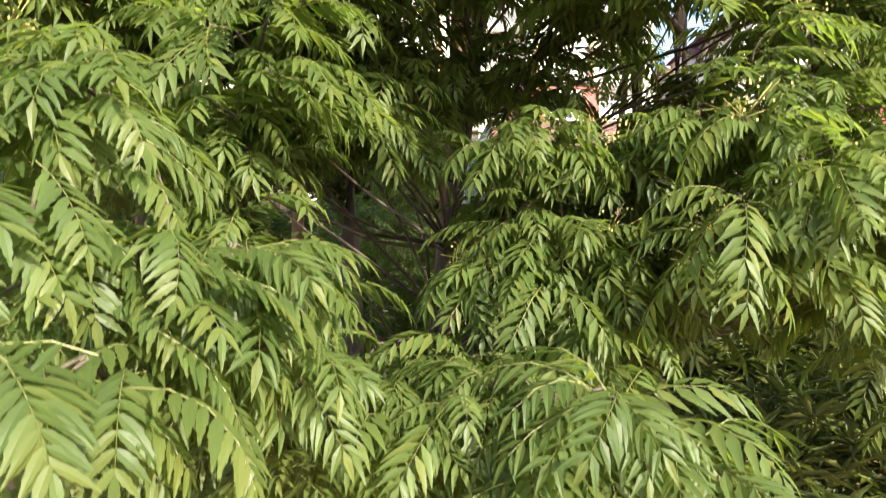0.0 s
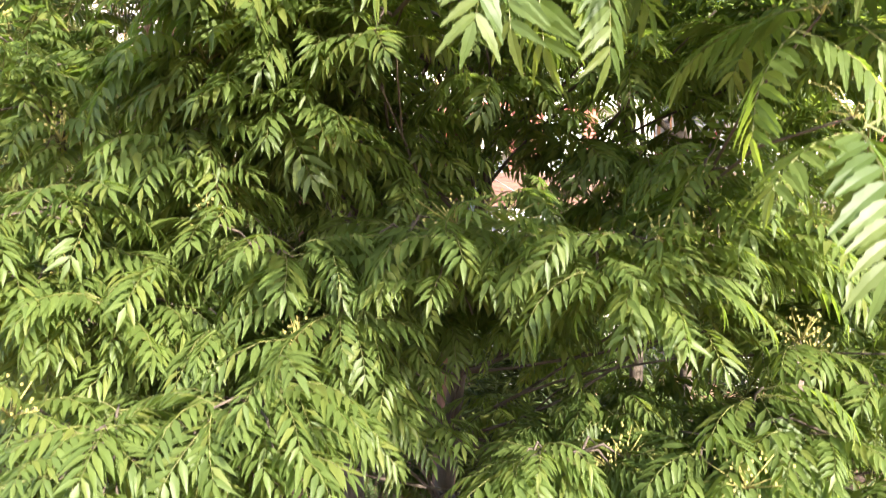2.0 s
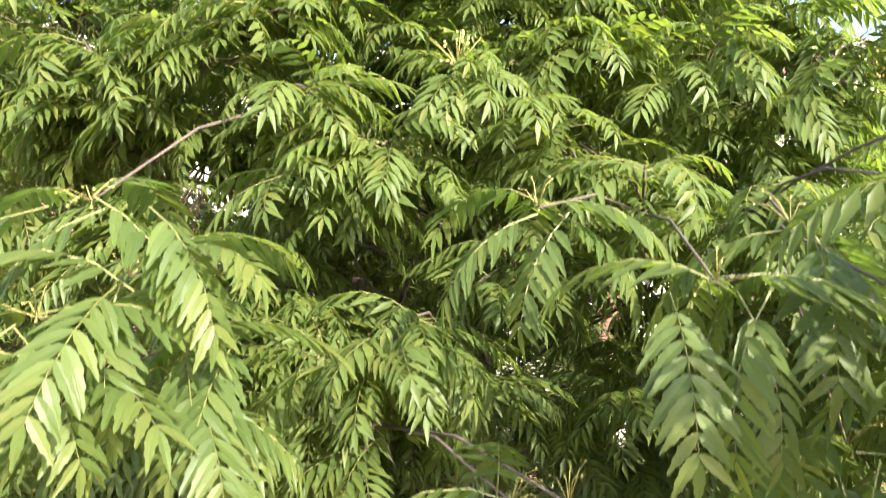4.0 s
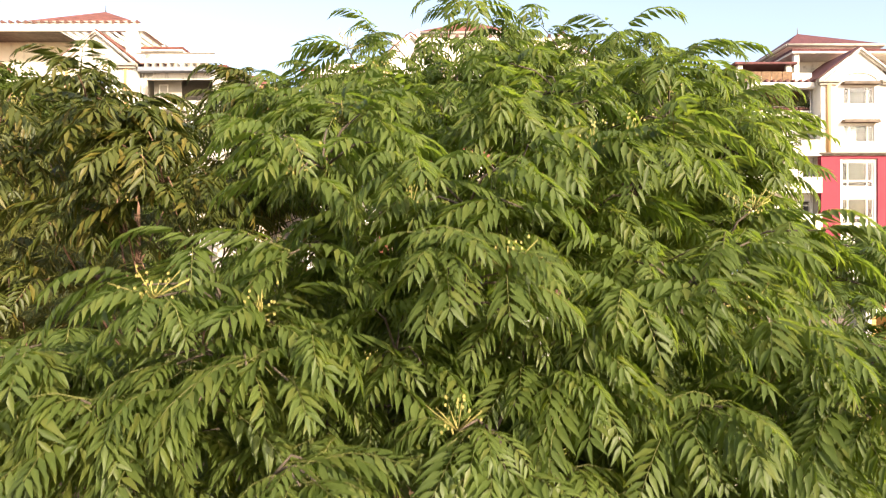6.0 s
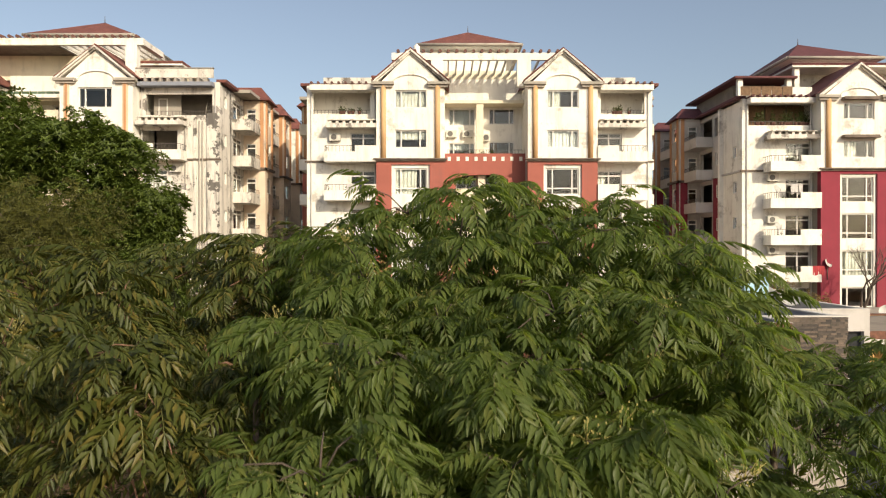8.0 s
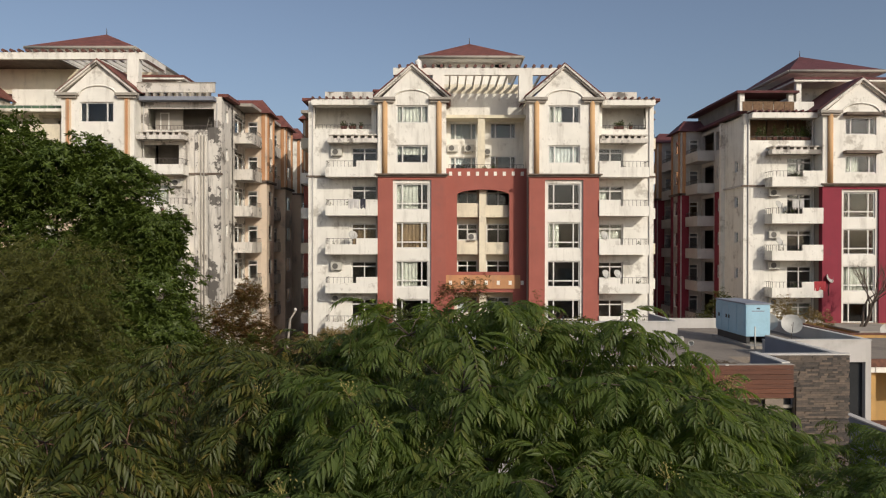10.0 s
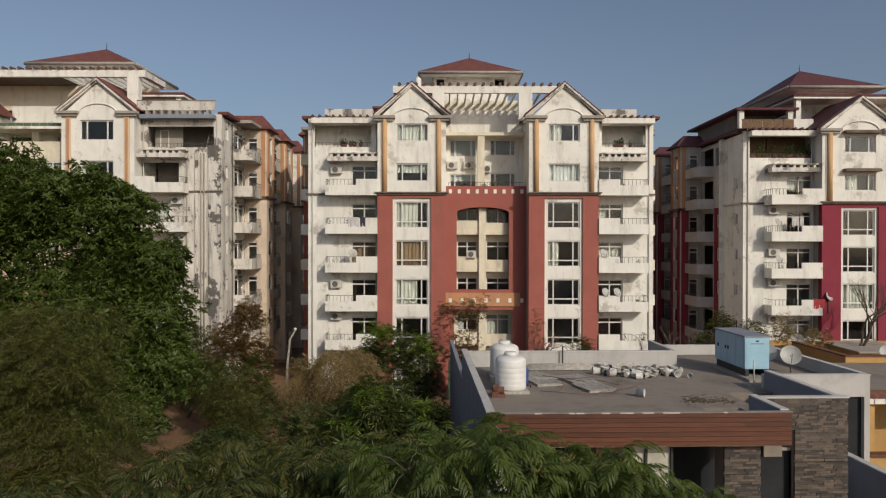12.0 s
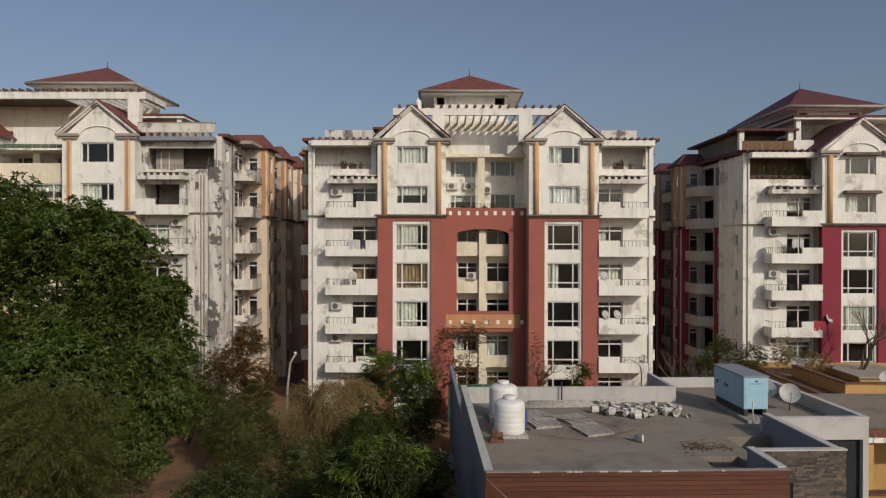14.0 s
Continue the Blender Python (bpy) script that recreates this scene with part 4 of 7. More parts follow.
apartment_building("white apartment block with terracotta-red piers, gables and tiled roof", 51.7, -10.5, -5.0, 0.2, 6.5, 11.8, 16.3, RED, ROOFTILE, KNOB, WHITE, sides=(-1, 1), tower_at=(-0.95, 5.95, 63.5, 70.4, 27.0, 29.6))
STOREY, PLINTH = 3.03, 0.23
apartment_building("stained white apartment block with gabled bay beside the trees", 52.2, -46.5, -41.0, -35.6, -29.3, -23.7, -17.4, PEACH, ROOFTILE, KNOB, STAINED, sides=(1,), tower_at=(-35.2, -28.2, 60.6, 67.6, 27.0, 29.6), pent=((-25.2, -20.8, 54.6, 61.0, 23.45, CREAM),))
STOREY, PLINTH = 2.87, 0.22
apartment_building("white and maroon apartment block with dark tiled gables", 52.9, 23.8, 29.4, 35.3, 41.6, 46.9, 51.5, MAROON, DARKTILE, DARKTILE, WHITE, "shaded", sides=(-1,), tower_at=(31.7, 37.6, 61.3, 71.7, 25.2, 28.25), pent=((23.9, 29.0, 55.6, 67.0, 22.5, ROOM), (28.7, 41.0, 55.9, 66.5, 23.65, WHITE)))
STOREY, PLINTH = 2.94, 0.45

# ---- the flat-roofed house ----
def wood_cladding(name):
    m, nt, p = shader(name, 0.55)
    info = nt.nodes.new("ShaderNodeObjectInfo")
    tone = ramp(nt, info.outputs["Random"], [(0.0, (0.112, 0.037, 0.018)), (1.0, (0.180, 0.060, 0.029))])
    g = ramp(nt, noise_tex(nt, 5, 6, (0.25, 1, 9), 0.7), [(0.32, (0.36, 0.34, 0.34)), (0.66, (1.05, 1.05, 1.05))])
    nt.links.new(mix(nt, "MULTIPLY", 1.0, tone, g), p.inputs["Base Color"])
    return m


def random_stone(name, joined=False):
    m, nt, p = shader(name, 0.85)
    chance = nt.nodes.new("ShaderNodeNewGeometry").outputs["Random Per Island"] if joined else nt.nodes.new("ShaderNodeObjectInfo").outputs["Random"]
    tone = ramp(nt, chance, [(0.0, (0.045, 0.04, 0.038)), (0.55, (0.10, 0.082, 0.068)), (1.0, (0.17, 0.13, 0.10))])
    g = ramp(nt, noise_tex(nt, 12, 5), [(0.3, (0.7, 0.7, 0.7)), (0.7, (1.05, 1.05, 1.05))])
    nt.links.new(mix(nt, "MULTIPLY", 1.0, tone, g), p.inputs["Base Color"])
    bump(nt, p, noise_tex(nt, 30, 4), 0.5, 0.02)
    return m


def dusty_roof(name):
    m, nt, p = shader(name, 0.92)
    a = ramp(nt, noise_tex(nt, 0.45, 7, (1, 1, 1), 0.65), [(0.3, (0.155, 0.128, 0.106)), (0.52, (0.265, 0.225, 0.185)), (0.75, (0.19, 0.158, 0.130))])
    b = ramp(nt, noise_tex(nt, 25, 4), [(0.3, (0.82, 0.82, 0.82)), (0.7, (1.06, 1.06, 1.06))])
    nt.links.new(mix(nt, "MULTIPLY", 1.0, a, b), p.inputs["Base Color"])
    bump(nt, p, noise_tex(nt, 40, 3), 0.25)
    return m


WOOD = wood_cladding("reddish_wood_cladding")
STONE = random_stone("dark_ledge_stone")
STONE_JOINED = random_stone("dark_ledge_stone_facing", True)
ROOF = dusty_roof("dusty_cement_roof")
COPING = plaster("pale_coping", (0.55, 0.53, 0.50), amount=0.4)
TANK = plain("white_tank_plastic", (0.78, 0.77, 0.74), 0.45, 0.12, 2.0)
SKYBLUE = plain("light_blue_sheet_metal", (0.33, 0.55, 0.68), 0.45, 0.12, 1.5)
NAVY = plain("blue_plastic", (0.05, 0.08, 0.28), 0.5)
STEM_DRY = plain("brown_stalk", (0.12, 0.085, 0.05), 0.8, 0.3, 8, bumpy=0)
WORN = plaster("worn_cement_coping", (0.30, 0.275, 0.25), (0.10, 0.08, 0.07), amount=0.6)
RUST = plain("rusty_steel", (0.19, 0.08, 0.05), 0.8, 0.5, 6)
OLDWOOD = plain("grey_old_timber", (0.55, 0.51, 0.45), 0.85, 0.45, 5)
CERAMIC = plain("white_ceramic", (0.66, 0.64, 0.60), 0.4, 0.25, 4)

HOUSE = pose(1.35, 19.5, 0, 0, 0, 2.0)
RZ, PZ = 5.55, 6.30
house = thing("house", "modern two-storey house with grey walls, wood cladding and flat roof", "house", HOUSE)
for r in ((0.2, 7.85, 0.2, 12.1, RZ - 0.2, RZ), (7.85, 8.7, 0.2, 2.8, RZ - 0.2, RZ), (7.85, 9.8, 3.9, 12.1, RZ - 1.2, RZ), (9.2, 9.8, 2.2, 3.9, RZ - 1.2, RZ), (9.8, 11.8, 6.3, 12.1, RZ - 1.2, RZ), (11.8, 15.75, 7.2, 15.4, RZ - 0.2, RZ - 0.002), (10.1, 11.8, 12.1, 15.4, RZ - 0.2, RZ - 0.003)):
    part("roof_slab", boxes(r), ROOF, house, "dusty grey cement roof")
# two light wells sunk into the roof
part("well_floor", boxes((7.85, 9.2, 2.8, 3.9, RZ - 1.2, RZ - 1.1), (9.8, 11.65, 2.2, 6.3, RZ - 1.0, RZ - 0.9)), CONCRETE, house)
part("well_wall", boxes((7.7, 7.85, 2.8, 4.0, RZ - 1.2, RZ - 0.2)), GREYWALL, house)
part("side_wall", boxes((0.0, 0.2, 0.2, 12.3, 0, PZ)), BLUEGREY, house, "slate-grey side wall")
part("boundary_wall", boxes((0.0, 0.2, 12.3, 25.6, 0, 4.95)), BLUEGREY, house)
part("parapet", boxes((0.2, 9.9, 12.1, 12.3, 0, PZ - 0.08)), GREYWALL, house)
part("parapet", boxes((9.9, 10.1, 12.1, 15.6, 0, PZ - 0.02)), GREYWALL, house)
part("parapet", boxes((10.1, 15.95, 15.4, 15.6, 0, PZ - 0.25)), GREYWALL, house)
part("side_wall", boxes((15.75, 15.95, 7.2, 15.4, 0, PZ - 0.24)), GREYWALL, house)
part("parapet", boxes((8.7, 8.9, 0.2, 2.2, 5.37, PZ + 0.05)), BLUEGREY, house)
part("parapet", boxes((11.65, 11.85, 2.2, 7.0, 0, PZ - 0.05)), BLUEGREY, house)
front = Face((0, 7.0, 0), (1, 0, 0), (0, 1, 0))
bm = bmesh.new()
panel(bm, front, 11.65, 15.95, 0, PZ - 0.24, [(12.0, 15.72, 0.0, 5.2)], 0.2)
part("white_frame_wall", bm, GREYWALL, house, "pale grey plastered frame wall")
part("tinted_window", boxes((11.9, 15.74, 7.22, 7.27, 0, 5.3)), DARKGLASS, house, "dark tinted window")
part("terrace_wall", boxes((12.9, 13.1, 1.2, 6.9, 0, 3.9)), BLUEGREY, house)
part("coping", boxes((12.87, 13.13, 1.17, 6.93, 3.9, 3.95)), COPING, house)
part("front_backing", boxes((0.2, 8.7, 0.06, 0.2, 5.36, PZ + 0.02)), CONCRETE, house)
part("stone_backing", boxes((10.1, 11.85, 2.05, 2.2, 0, PZ - 0.02), (8.9, 10.1, 2.05, 2.2, 5.25, PZ - 0.02), (7.1, 8.2, 0.5, 1.1, 0, 5.36)), CONCRETE, house)
for r in ((0.0, 8.95, 0.03, 0.2, PZ + 0.022, PZ + 0.05), (-0.03, 0.23, 0.22, 12.35, PZ, PZ + 0.05), (0.23, 9.88, 12.07, 12.33, PZ - 0.08, PZ - 0.03), (8.68, 8.93, 0.23, 2.22, PZ + 0.05, PZ + 0.09),
          (8.93, 11.88, 1.96, 2.22, PZ, PZ + 0.045), (11.63, 11.88, 2.23, 6.97, PZ - 0.05, PZ - 0.005), (11.64, 15.97, 6.97, 7.23, PZ - 0.24, PZ - 0.2), (15.73, 15.98, 7.24, 15.42, PZ - 0.24, PZ - 0.2)):
    part("coping", boxes(r), WORN if r[3] < 0.3 else COPING, house)
for x, w in ((1.35, 0.22), (2.35, 0.16), (2.56, 0.24), (3.3, 0.25), (3.85, 0.4), (4.5, 0.34), (5.1, 0.5), (6.9, 0.1)):
    part("coping_tile", boxes((x, x + w, 0.008, 0.06, PZ + 0.024, PZ + 0.055)), CERAMIC, house, "broken white tile on the front edge")
# ground floor front under the overhang
part("recessed_front", boxes((0.2, 8.9, 2.6, 2.8, 0, 5.36)), DARKGLASS, house, "dark glass front under the overhang")
part("dark_window", boxes((8.92, 10.1, 2.3, 2.35, 0, 5.25)), DARKGLASS, house, "dark glass beside the stone wall")
part("soffit", boxes((0.2, 8.7, 0.2, 2.6, 5.30, 5.36)), CREAM, house)
part("front_wall", boxes((0.2, 1.75, 0.05, 0.3, 0, 5.30)), GREYWALL, house)
part("lit_window", boxes((4.35, 5.6, 0.7, 0.76, 2.6, 5.28)), CURTAIN, house, "pale curtained window")
for x in (4.33, 4.78, 5.56):
    part("mullion", boxes((x, x + 0.07, 0.62, 0.7, 2.5, 5.3)), DARK, house)


def water_tank(m, big=True):
    """A ribbed plastic tank: body rings, shoulder, screw lid."""
    ob = thing("water_tank", "white ribbed plastic water tank on the flat roof", "water tank", m, "rooftop water tanks")
    bm = bmesh.new()
    prof = [(0.57, 0.0)]
    for i in range(5):
        z = 0.08 + i * 0.2
        prof += [(0.60, z), (0.60, z + 0.16), (0.597, z + 0.17), (0.597, z + 0.19)]
    prof += [(0.60, 1.1), (0.55, 1.2), (0.42, 1.27), (0.26, 1.30)]
    lathe(bm, prof, sides=24)
    part("body", bm, TANK, ob)
    bm = bmesh.new()
    lathe(bm, [(0.24, 1.30), (0.25, 1.33), (0.25, 1.40), (0.22, 1.43), (0.05, 1.44)], sides=20)
    part("lid", bm, TANK, ob)
    bm = bmesh.new()
    tube(bm, [(0.6, 0, 0.12), (0.78, 0, 0.12), (0.78, 0, 0.03)], 0.03, 0.03, 6)
    part("outlet_pipe", bm, DARK, ob)
    return ob


t1 = water_tank(HOUSE @ pose(1.55, 6.8, RZ + 0.1))
copy_thing(t1, pose(-2.0, 53.35, level(7) + 2.34) @ Matrix.Diagonal((0.45, 0.45, 0.72, 1)))
copy_thing(t1, HOUSE @ pose(1.6, 9.2, RZ + 0.2, 0, 0, 40))
whole("tank_plinth", boxes((0.95, 2.2, 6.2, 7.45, RZ, RZ + 0.1)), OLDWOOD, "low cement plinth under the white tank", "plinth", HOUSE)
whole("tank_plinth", boxes((0.95, 2.25, 8.5, 9.85, RZ, RZ + 0.2)), CONCRETE, "raised cement plinth under the rear tank", "plinth", HOUSE)
bm = bmesh.new()
lathe(bm, [(0.2, 0), (0.23, 0.05), (0.23, 0.3), (0.22, 0.32), (0.23, 0.34), (0.23, 0.62), (0.2, 0.68), (0.08, 0.69)], sides=16)
drum = whole("plastic_drum", bm, NAVY, "dark blue plastic drum beside the tank", "drum", HOUSE @ pose(2.2, 7.95, RZ))
rust = thing("rusty_motor", "rusty water pump and bricks beside the tank", "pump", HOUSE @ pose(0.95, 5.85, RZ))
part("base", boxes((-0.25, 0.25, -0.2, 0.2, 0, 0.12)), RUST, rust)
bm = bmesh.new()
tube(bm, [(-0.2, 0, 0.25), (0.22, 0, 0.25)], 0.13, 0.12, 12)
part("motor", bm, RUST, rust)
part("stacked_brick", boxes((-0.22, 0.02, -0.12, 0.0, 0.12, 0.2), (-0.2, 0.03, -0.14, -0.02, 0.36, 0.46)), RUST, rust)

gen = thing("generator", "light blue soundproof generator cabinet on a steel frame", "generator", HOUSE @ pose(11.8, 8.9, RZ))
part("cabinet", soft_box(0, 1.05, 0, 2.9, 0.42, 1.78, 0.02), SKYBLUE, gen)
part("roof_sheet", boxes((-0.04, 1.09, -0.04, 2.94, 1.78, 1.84)), BLUEGREY, gen, "grey sheet metal top")
part("front_door", boxes((0.06, 0.99, -0.012, 0.0, 0.48, 1.7)), SKYBLUE, gen)
part("label_bar", boxes((0.25, 0.8, -0.017, -0.013, 1.48, 1.52)), BLUEGREY, gen)
part("badge", boxes((0.46, 0.6, -0.018, -0.013, 1.58, 1.64)), DARK, gen)
for y in (0.12, 0.85, 1.6, 2.3):
    part("side_door", boxes((-0.012, 0.0, y, y + 0.6, 0.5, 1.7)), SKYBLUE, gen)
for y in (1.5, 1.75, 2.5):
    part("handle", boxes((-0.035, -0.013, y, y + 0.1, 1.05, 1.2)), DARK, gen)
part("frame", boxes((0.05, 0.2, 0.05, 2.85, 0.12, 0.42), (0.85, 1.0, 0.05, 2.85, 0.12, 0.42)), DARK, gen)
part("plinth", boxes((-0.15, 1.25, -0.7, 3.0, 0, 0.12)), CONCRETE, gen)
bm = bmesh.new()
tube(bm, [(0, 0, 0), (0, 0, 0.95)], 0.03, 0.03, 6)
whole("pipe_stub", bm, ACWHITE, "pale plastic pipe stub standing on the roof", "pipe", HOUSE @ pose(11.75, 8.0, RZ))


def pallet(m):
    """A timber pallet: deck slats over three bearers."""
    ob = thing("pallet", "weathered grey timber pallet lying on the roof", "pallet", m, "pallets on the roof")
    for i in range(7):
        part("slat", boxes((i * 0.17, i * 0.17 + 0.12, 0, 1.5, 0.08, 0.105)), OLDWOOD, ob)
    for y in (0.05, 0.7, 1.37):
        part("bearer", boxes((0, 1.14, y, y + 0.08, 0.0, 0.08)), OLDWOOD, ob)
    return ob


p1 = pallet(HOUSE @ pose(2.75, 7.5, RZ, 0, 0, 14))
copy_thing(p1, HOUSE @ pose(4.55, 6.3, RZ, 0, 0, 16))
copy_thing(p1, HOUSE @ pose(4.3, 7.9, RZ, 0, 0, 20))
copy_thing(p1, HOUSE @ pose(3.0, 8.5, RZ, 0, 0, 32))
r5 = random.Random(5)
for i in range(9):
    ob = thing("metal_rod", "thin rusty reinforcing rod lying on the roof", "rod", HOUSE, "rods on the roof")
    bm = bmesh.new()
    x, y, a, L = r5.uniform(2.6, 6.2), r5.uniform(5.6, 8.6), r5.uniform(-1.2, 1.2) + (1.57 if i % 3 == 0 else 0), r5.uniform(0.8, 2.2)
    tube(bm, [(x + L * k / 3 * math.cos(a + 0.05 * k), y + L * k / 3 * math.sin(a + 0.05 * k), RZ + 0.115 + 0.02 * (k % 2)) for k in range(4)], 0.011, 0.011, 5)
    part("bar", bm, RUST, ob)
for i in range(5):
    y = 11.0 + 0.17 * i
    bm = bmesh.new()
    tube(bm, [(2.2 + 0.2 * i, y, RZ + 0.05 + 0.03 * i), (6.6 + 0.35 * i, y + 0.12, RZ + 0.06 + 0.03 * i)], 0.045, 0.045, 6)
    whole("bamboo_pole", bm, OLDWOOD, "long weathered pole lying along the parapet", "pole", HOUSE, "poles along the parapet")


def bucket(m, r=0.15, h=0.3):
    ob = thing("paint_bucket", "used white paint bucket on the roof", "bucket", m, "buckets on the roof")
    bm = bmesh.new()
    lathe(bm, [(r * 0.85, 0), (r, h * 0.9), (r * 1.05, h * 0.92), (r * 1.05, h), (r * 0.93, h), (r * 0.8, 0.03)], sides=14)
    part("pail", bm, CERAMIC, ob)
    bm = bmesh.new()
    tube(bm, [(r * 1.04 * math.cos(a), r * 1.04 * math.sin(a) * 0.3, h * 0.9 - r * 0.9 * math.sin(a)) for a in [math.pi * k / 8 for k in range(9)]], 0.006, 0.006, 4)
    part("handle", bm, METAL, ob)
    return ob


b0 = bucket(HOUSE @ pose(6.15, 5.75, RZ + 0.16, 90, 0, 60))
for i in range(46):
    g = min(2.6, abs(r5.gauss(0, 1.0)))
    lay = r5.random() < 0.5
    s = r5.uniform(0.6, 1.05)
    z = RZ + (0.16 * s if lay else 0.0)
    copy_thing(b0, HOUSE @ pose(6.0 + 3.6 * i / 46 + r5.uniform(-0.35, 0.35), 10.0 + r5.gauss(0, 0.55), z, 90 if lay else r5.uniform(-4, 4), 0, r5.uniform(0, 360)) @ Matrix.Scale(s, 4))
for i in range(18):
    bm = bmesh.new()
    x, y = 6.0 + 3.2 * r5.random(), 9.4 + r5.gauss(0.3, 0.3)
    pts = [(x + 0.3 * k * r5.uniform(-1, 1), y + 0.2 * k * r5.uniform(-1, 1), RZ + 0.03 + 0.06 * k) for k in range(3)]
    tube(bm, pts, 0.05, 0.03, 5)
    whole("scrap_piece", bm, (DARK, RUST, OLDWOOD)[i % 3], "small dark scrap in the pile of buckets", "scrap", HOUSE, "scrap on the roof")
bm = bmesh.new()
for i in range(46):
    x, y, a, L = r5.uniform(7.6, 9.3), r5.gauss(4.95, 0.3), r5.uniform(-0.7, 0.7), r5.uniform(0.15, 0.7)
    tube(bm, [(x + L * k * math.cos(a + 0.4 * k), y + L * k * math.sin(a + 0.4 * k), RZ + 0.02 + 0.03 * (k % 2)) for k in (0, 0.5, 1)], 0.014, 0.006, 4)
for i in range(50):
    x, y = r5.uniform(7.4, 9.4), r5.gauss(4.95, 0.35)
    box(bm, x, x + r5.uniform(0.03, 0.1), y, y + r5.uniform(0.03, 0.08), RZ, RZ + 0.015)
whole("dry_twigs", bm, STEM_DRY, "scattered dry brown twigs and leaf litter on the roof", "twigs", HOUSE, kind="stuff")
bm = bmesh.new()
tube(bm, [(8.1, 3.6, RZ - 1.1), (8.1, 3.6, RZ - 0.12)], 0.06, 0.06, 10)
whole("drain_pipe", bm, DARK, "short black pipe standing in the roof light well", "pipe", HOUSE)
bm = bmesh.new()
tube(bm, [(4.65, 11.9, RZ), (4.65, 11.9, RZ + 1.0)], 0.035, 0.035, 6)
whole("vent_pipe", bm, DARK, "dark vent pipe standing by the parapet", "pipe", HOUSE)
for x, y, r in ((14.0, 11.3, 0.42), (14.6, 10.4, 0.44)):
    dish_antenna(HOUSE @ Vector((x, y, RZ + 0.75)), r, (-0.25, -0.75, 0.35), 0.75)
bm = bmesh.new()
tube(bm, [(0.0, -0.08, 6.2), (1.2, -1.0, 5.3), (3.0, -1.4, 4.2)], 0.012, 0.012, 4)
whole("wire", bm, OLDWOOD, "pale cable hanging from the roof corner", "cable", HOUSE)

# ---- the ochre house beyond ----
villa = thing("ochre_house", "ochre-painted low house with brown trim and roof terrace", "house")
part("wall", boxes((23, 39.5, 38, 53, 0, 3.1)), OCHRE, villa)
part("trim_band", boxes((22.8, 39.7, 37.8, 53.2, 3.1, 3.45)), RUST, villa, "brown trim band")
part("parapet", boxes((23, 39.5, 38, 38.3, 3.45, 3.85)), OCHRE, villa)
part("parapet", boxes((23, 23.3, 38.3, 53, 3.45, 3.85)), OCHRE, villa)
part("parapet", boxes((23.3, 39.5, 52.7, 53, 3.45, 3.85)), OCHRE, villa)
part("roof_terrace", boxes((23.3, 39.5, 38.3, 52.7, 3.45, 3.51)), plain("terrace_clay_tile", (0.22, 0.13, 0.085), 0.85, 0.4, 1.5), villa, "brown clay terrace floor")
for r in ((25.1, 39.5, 42.4, 42.7, 3.51, 4.3), (25.1, 25.4, 42.7, 49, 3.51, 4.3), (33, 33.3, 38.3, 42.4, 3.51, 4.15)):
    part("parapet", boxes(r), OCHRE, villa)
    part("parapet_cap", boxes((r[0] - 0.06, r[1] + 0.06, r[2] - 0.06, r[3] + 0.06, r[5], r[5] + 0.08)), RUST, villa)
for r in ((22.94, 39.56, 37.94, 38.36), (22.94, 23.36, 38.36, 53.06)):
    part("parapet_cap", boxes((*r, 3.85, 3.92)), RUST, villa)
part("roof_room", boxes((28.5, 32.5, 46.5, 51, 3.51, 3.9)), OCHRE, villa)
part("roof_room_cap", boxes((28.3, 32.7, 46.3, 51.2, 3.9, 4.02)), CONCRETE, villa)
part("porch_back", boxes((19.2, 36.0, 33.0, 37.6, 0, 4.6)), OCHRE, villa)
part("porch_roof", boxes((18.6, 36.0, 30.0, 37.6, 4.6, 4.75)), ROOF, villa)
part("porch_trim", boxes((18.4, 36.0, 29.85, 30.0, 4.45, 4.85)), RUST, villa)
part("porch_trim", boxes((18.4, 18.6, 30.0, 37.6, 4.45, 4.85)), RUST, villa)
for i in range(14):
    x = 18.45 + i * 0.5
    part("scalloped_edge", boxes((x, x + 0.46, 29.76, 29.82, 4.28, 4.5)), WHITE, villa)
for i in range(5):
    x = 18.75 + i * 2.6
    part("column", boxes((x, x + 0.38, 30.05, 30.43, 2.1, 4.58)), OCHRE, villa)
part("balcony_floor", boxes((18.5, 36.0, 29.9, 33.0, 0.9, 1.1)), CONCRETE, villa)
part("balcony_wall", boxes((18.5, 36.0, 29.75, 29.95, 0, 2.0)), OCHRE, villa)
part("balcony_cap", boxes((18.35, 36.0, 29.6, 30.04, 2.0, 2.12)), RUST, villa)
part("front_wall", boxes((17.9, 34.0, 26.0, 26.25, 0, 1.2)), OCHRE, villa)
part("front_wall_cap", boxes((17.8, 34.0, 25.9, 26.35, 1.2, 1.35)), RUST, villa)
for x, y, z in ((31.0, 43.0, 4.25), (29.1, 44.5, 4.25), (26.0, 50.0, 4.25)):
    dish_antenna((x, y, z), 0.5, (-0.3, -0.7, 0.4), z - 3.5)

# ---- on and before the blocks ----
CLOTH = [plain("red_cloth", (0.45, 0.05, 0.06), 0.9), plain("pale_cloth", (0.62, 0.60, 0.58), 0.9), plain("dark_cloth", (0.05, 0.05, 0.07), 0.9)]
GREENMESH = plain("green_shade_net", (0.03, 0.16, 0.09), 0.8, 0.4)
CARPAINT = plain("silver_car_paint", (0.55, 0.56, 0.57), 0.3, 0.1, 1.0, 0.4, 0)


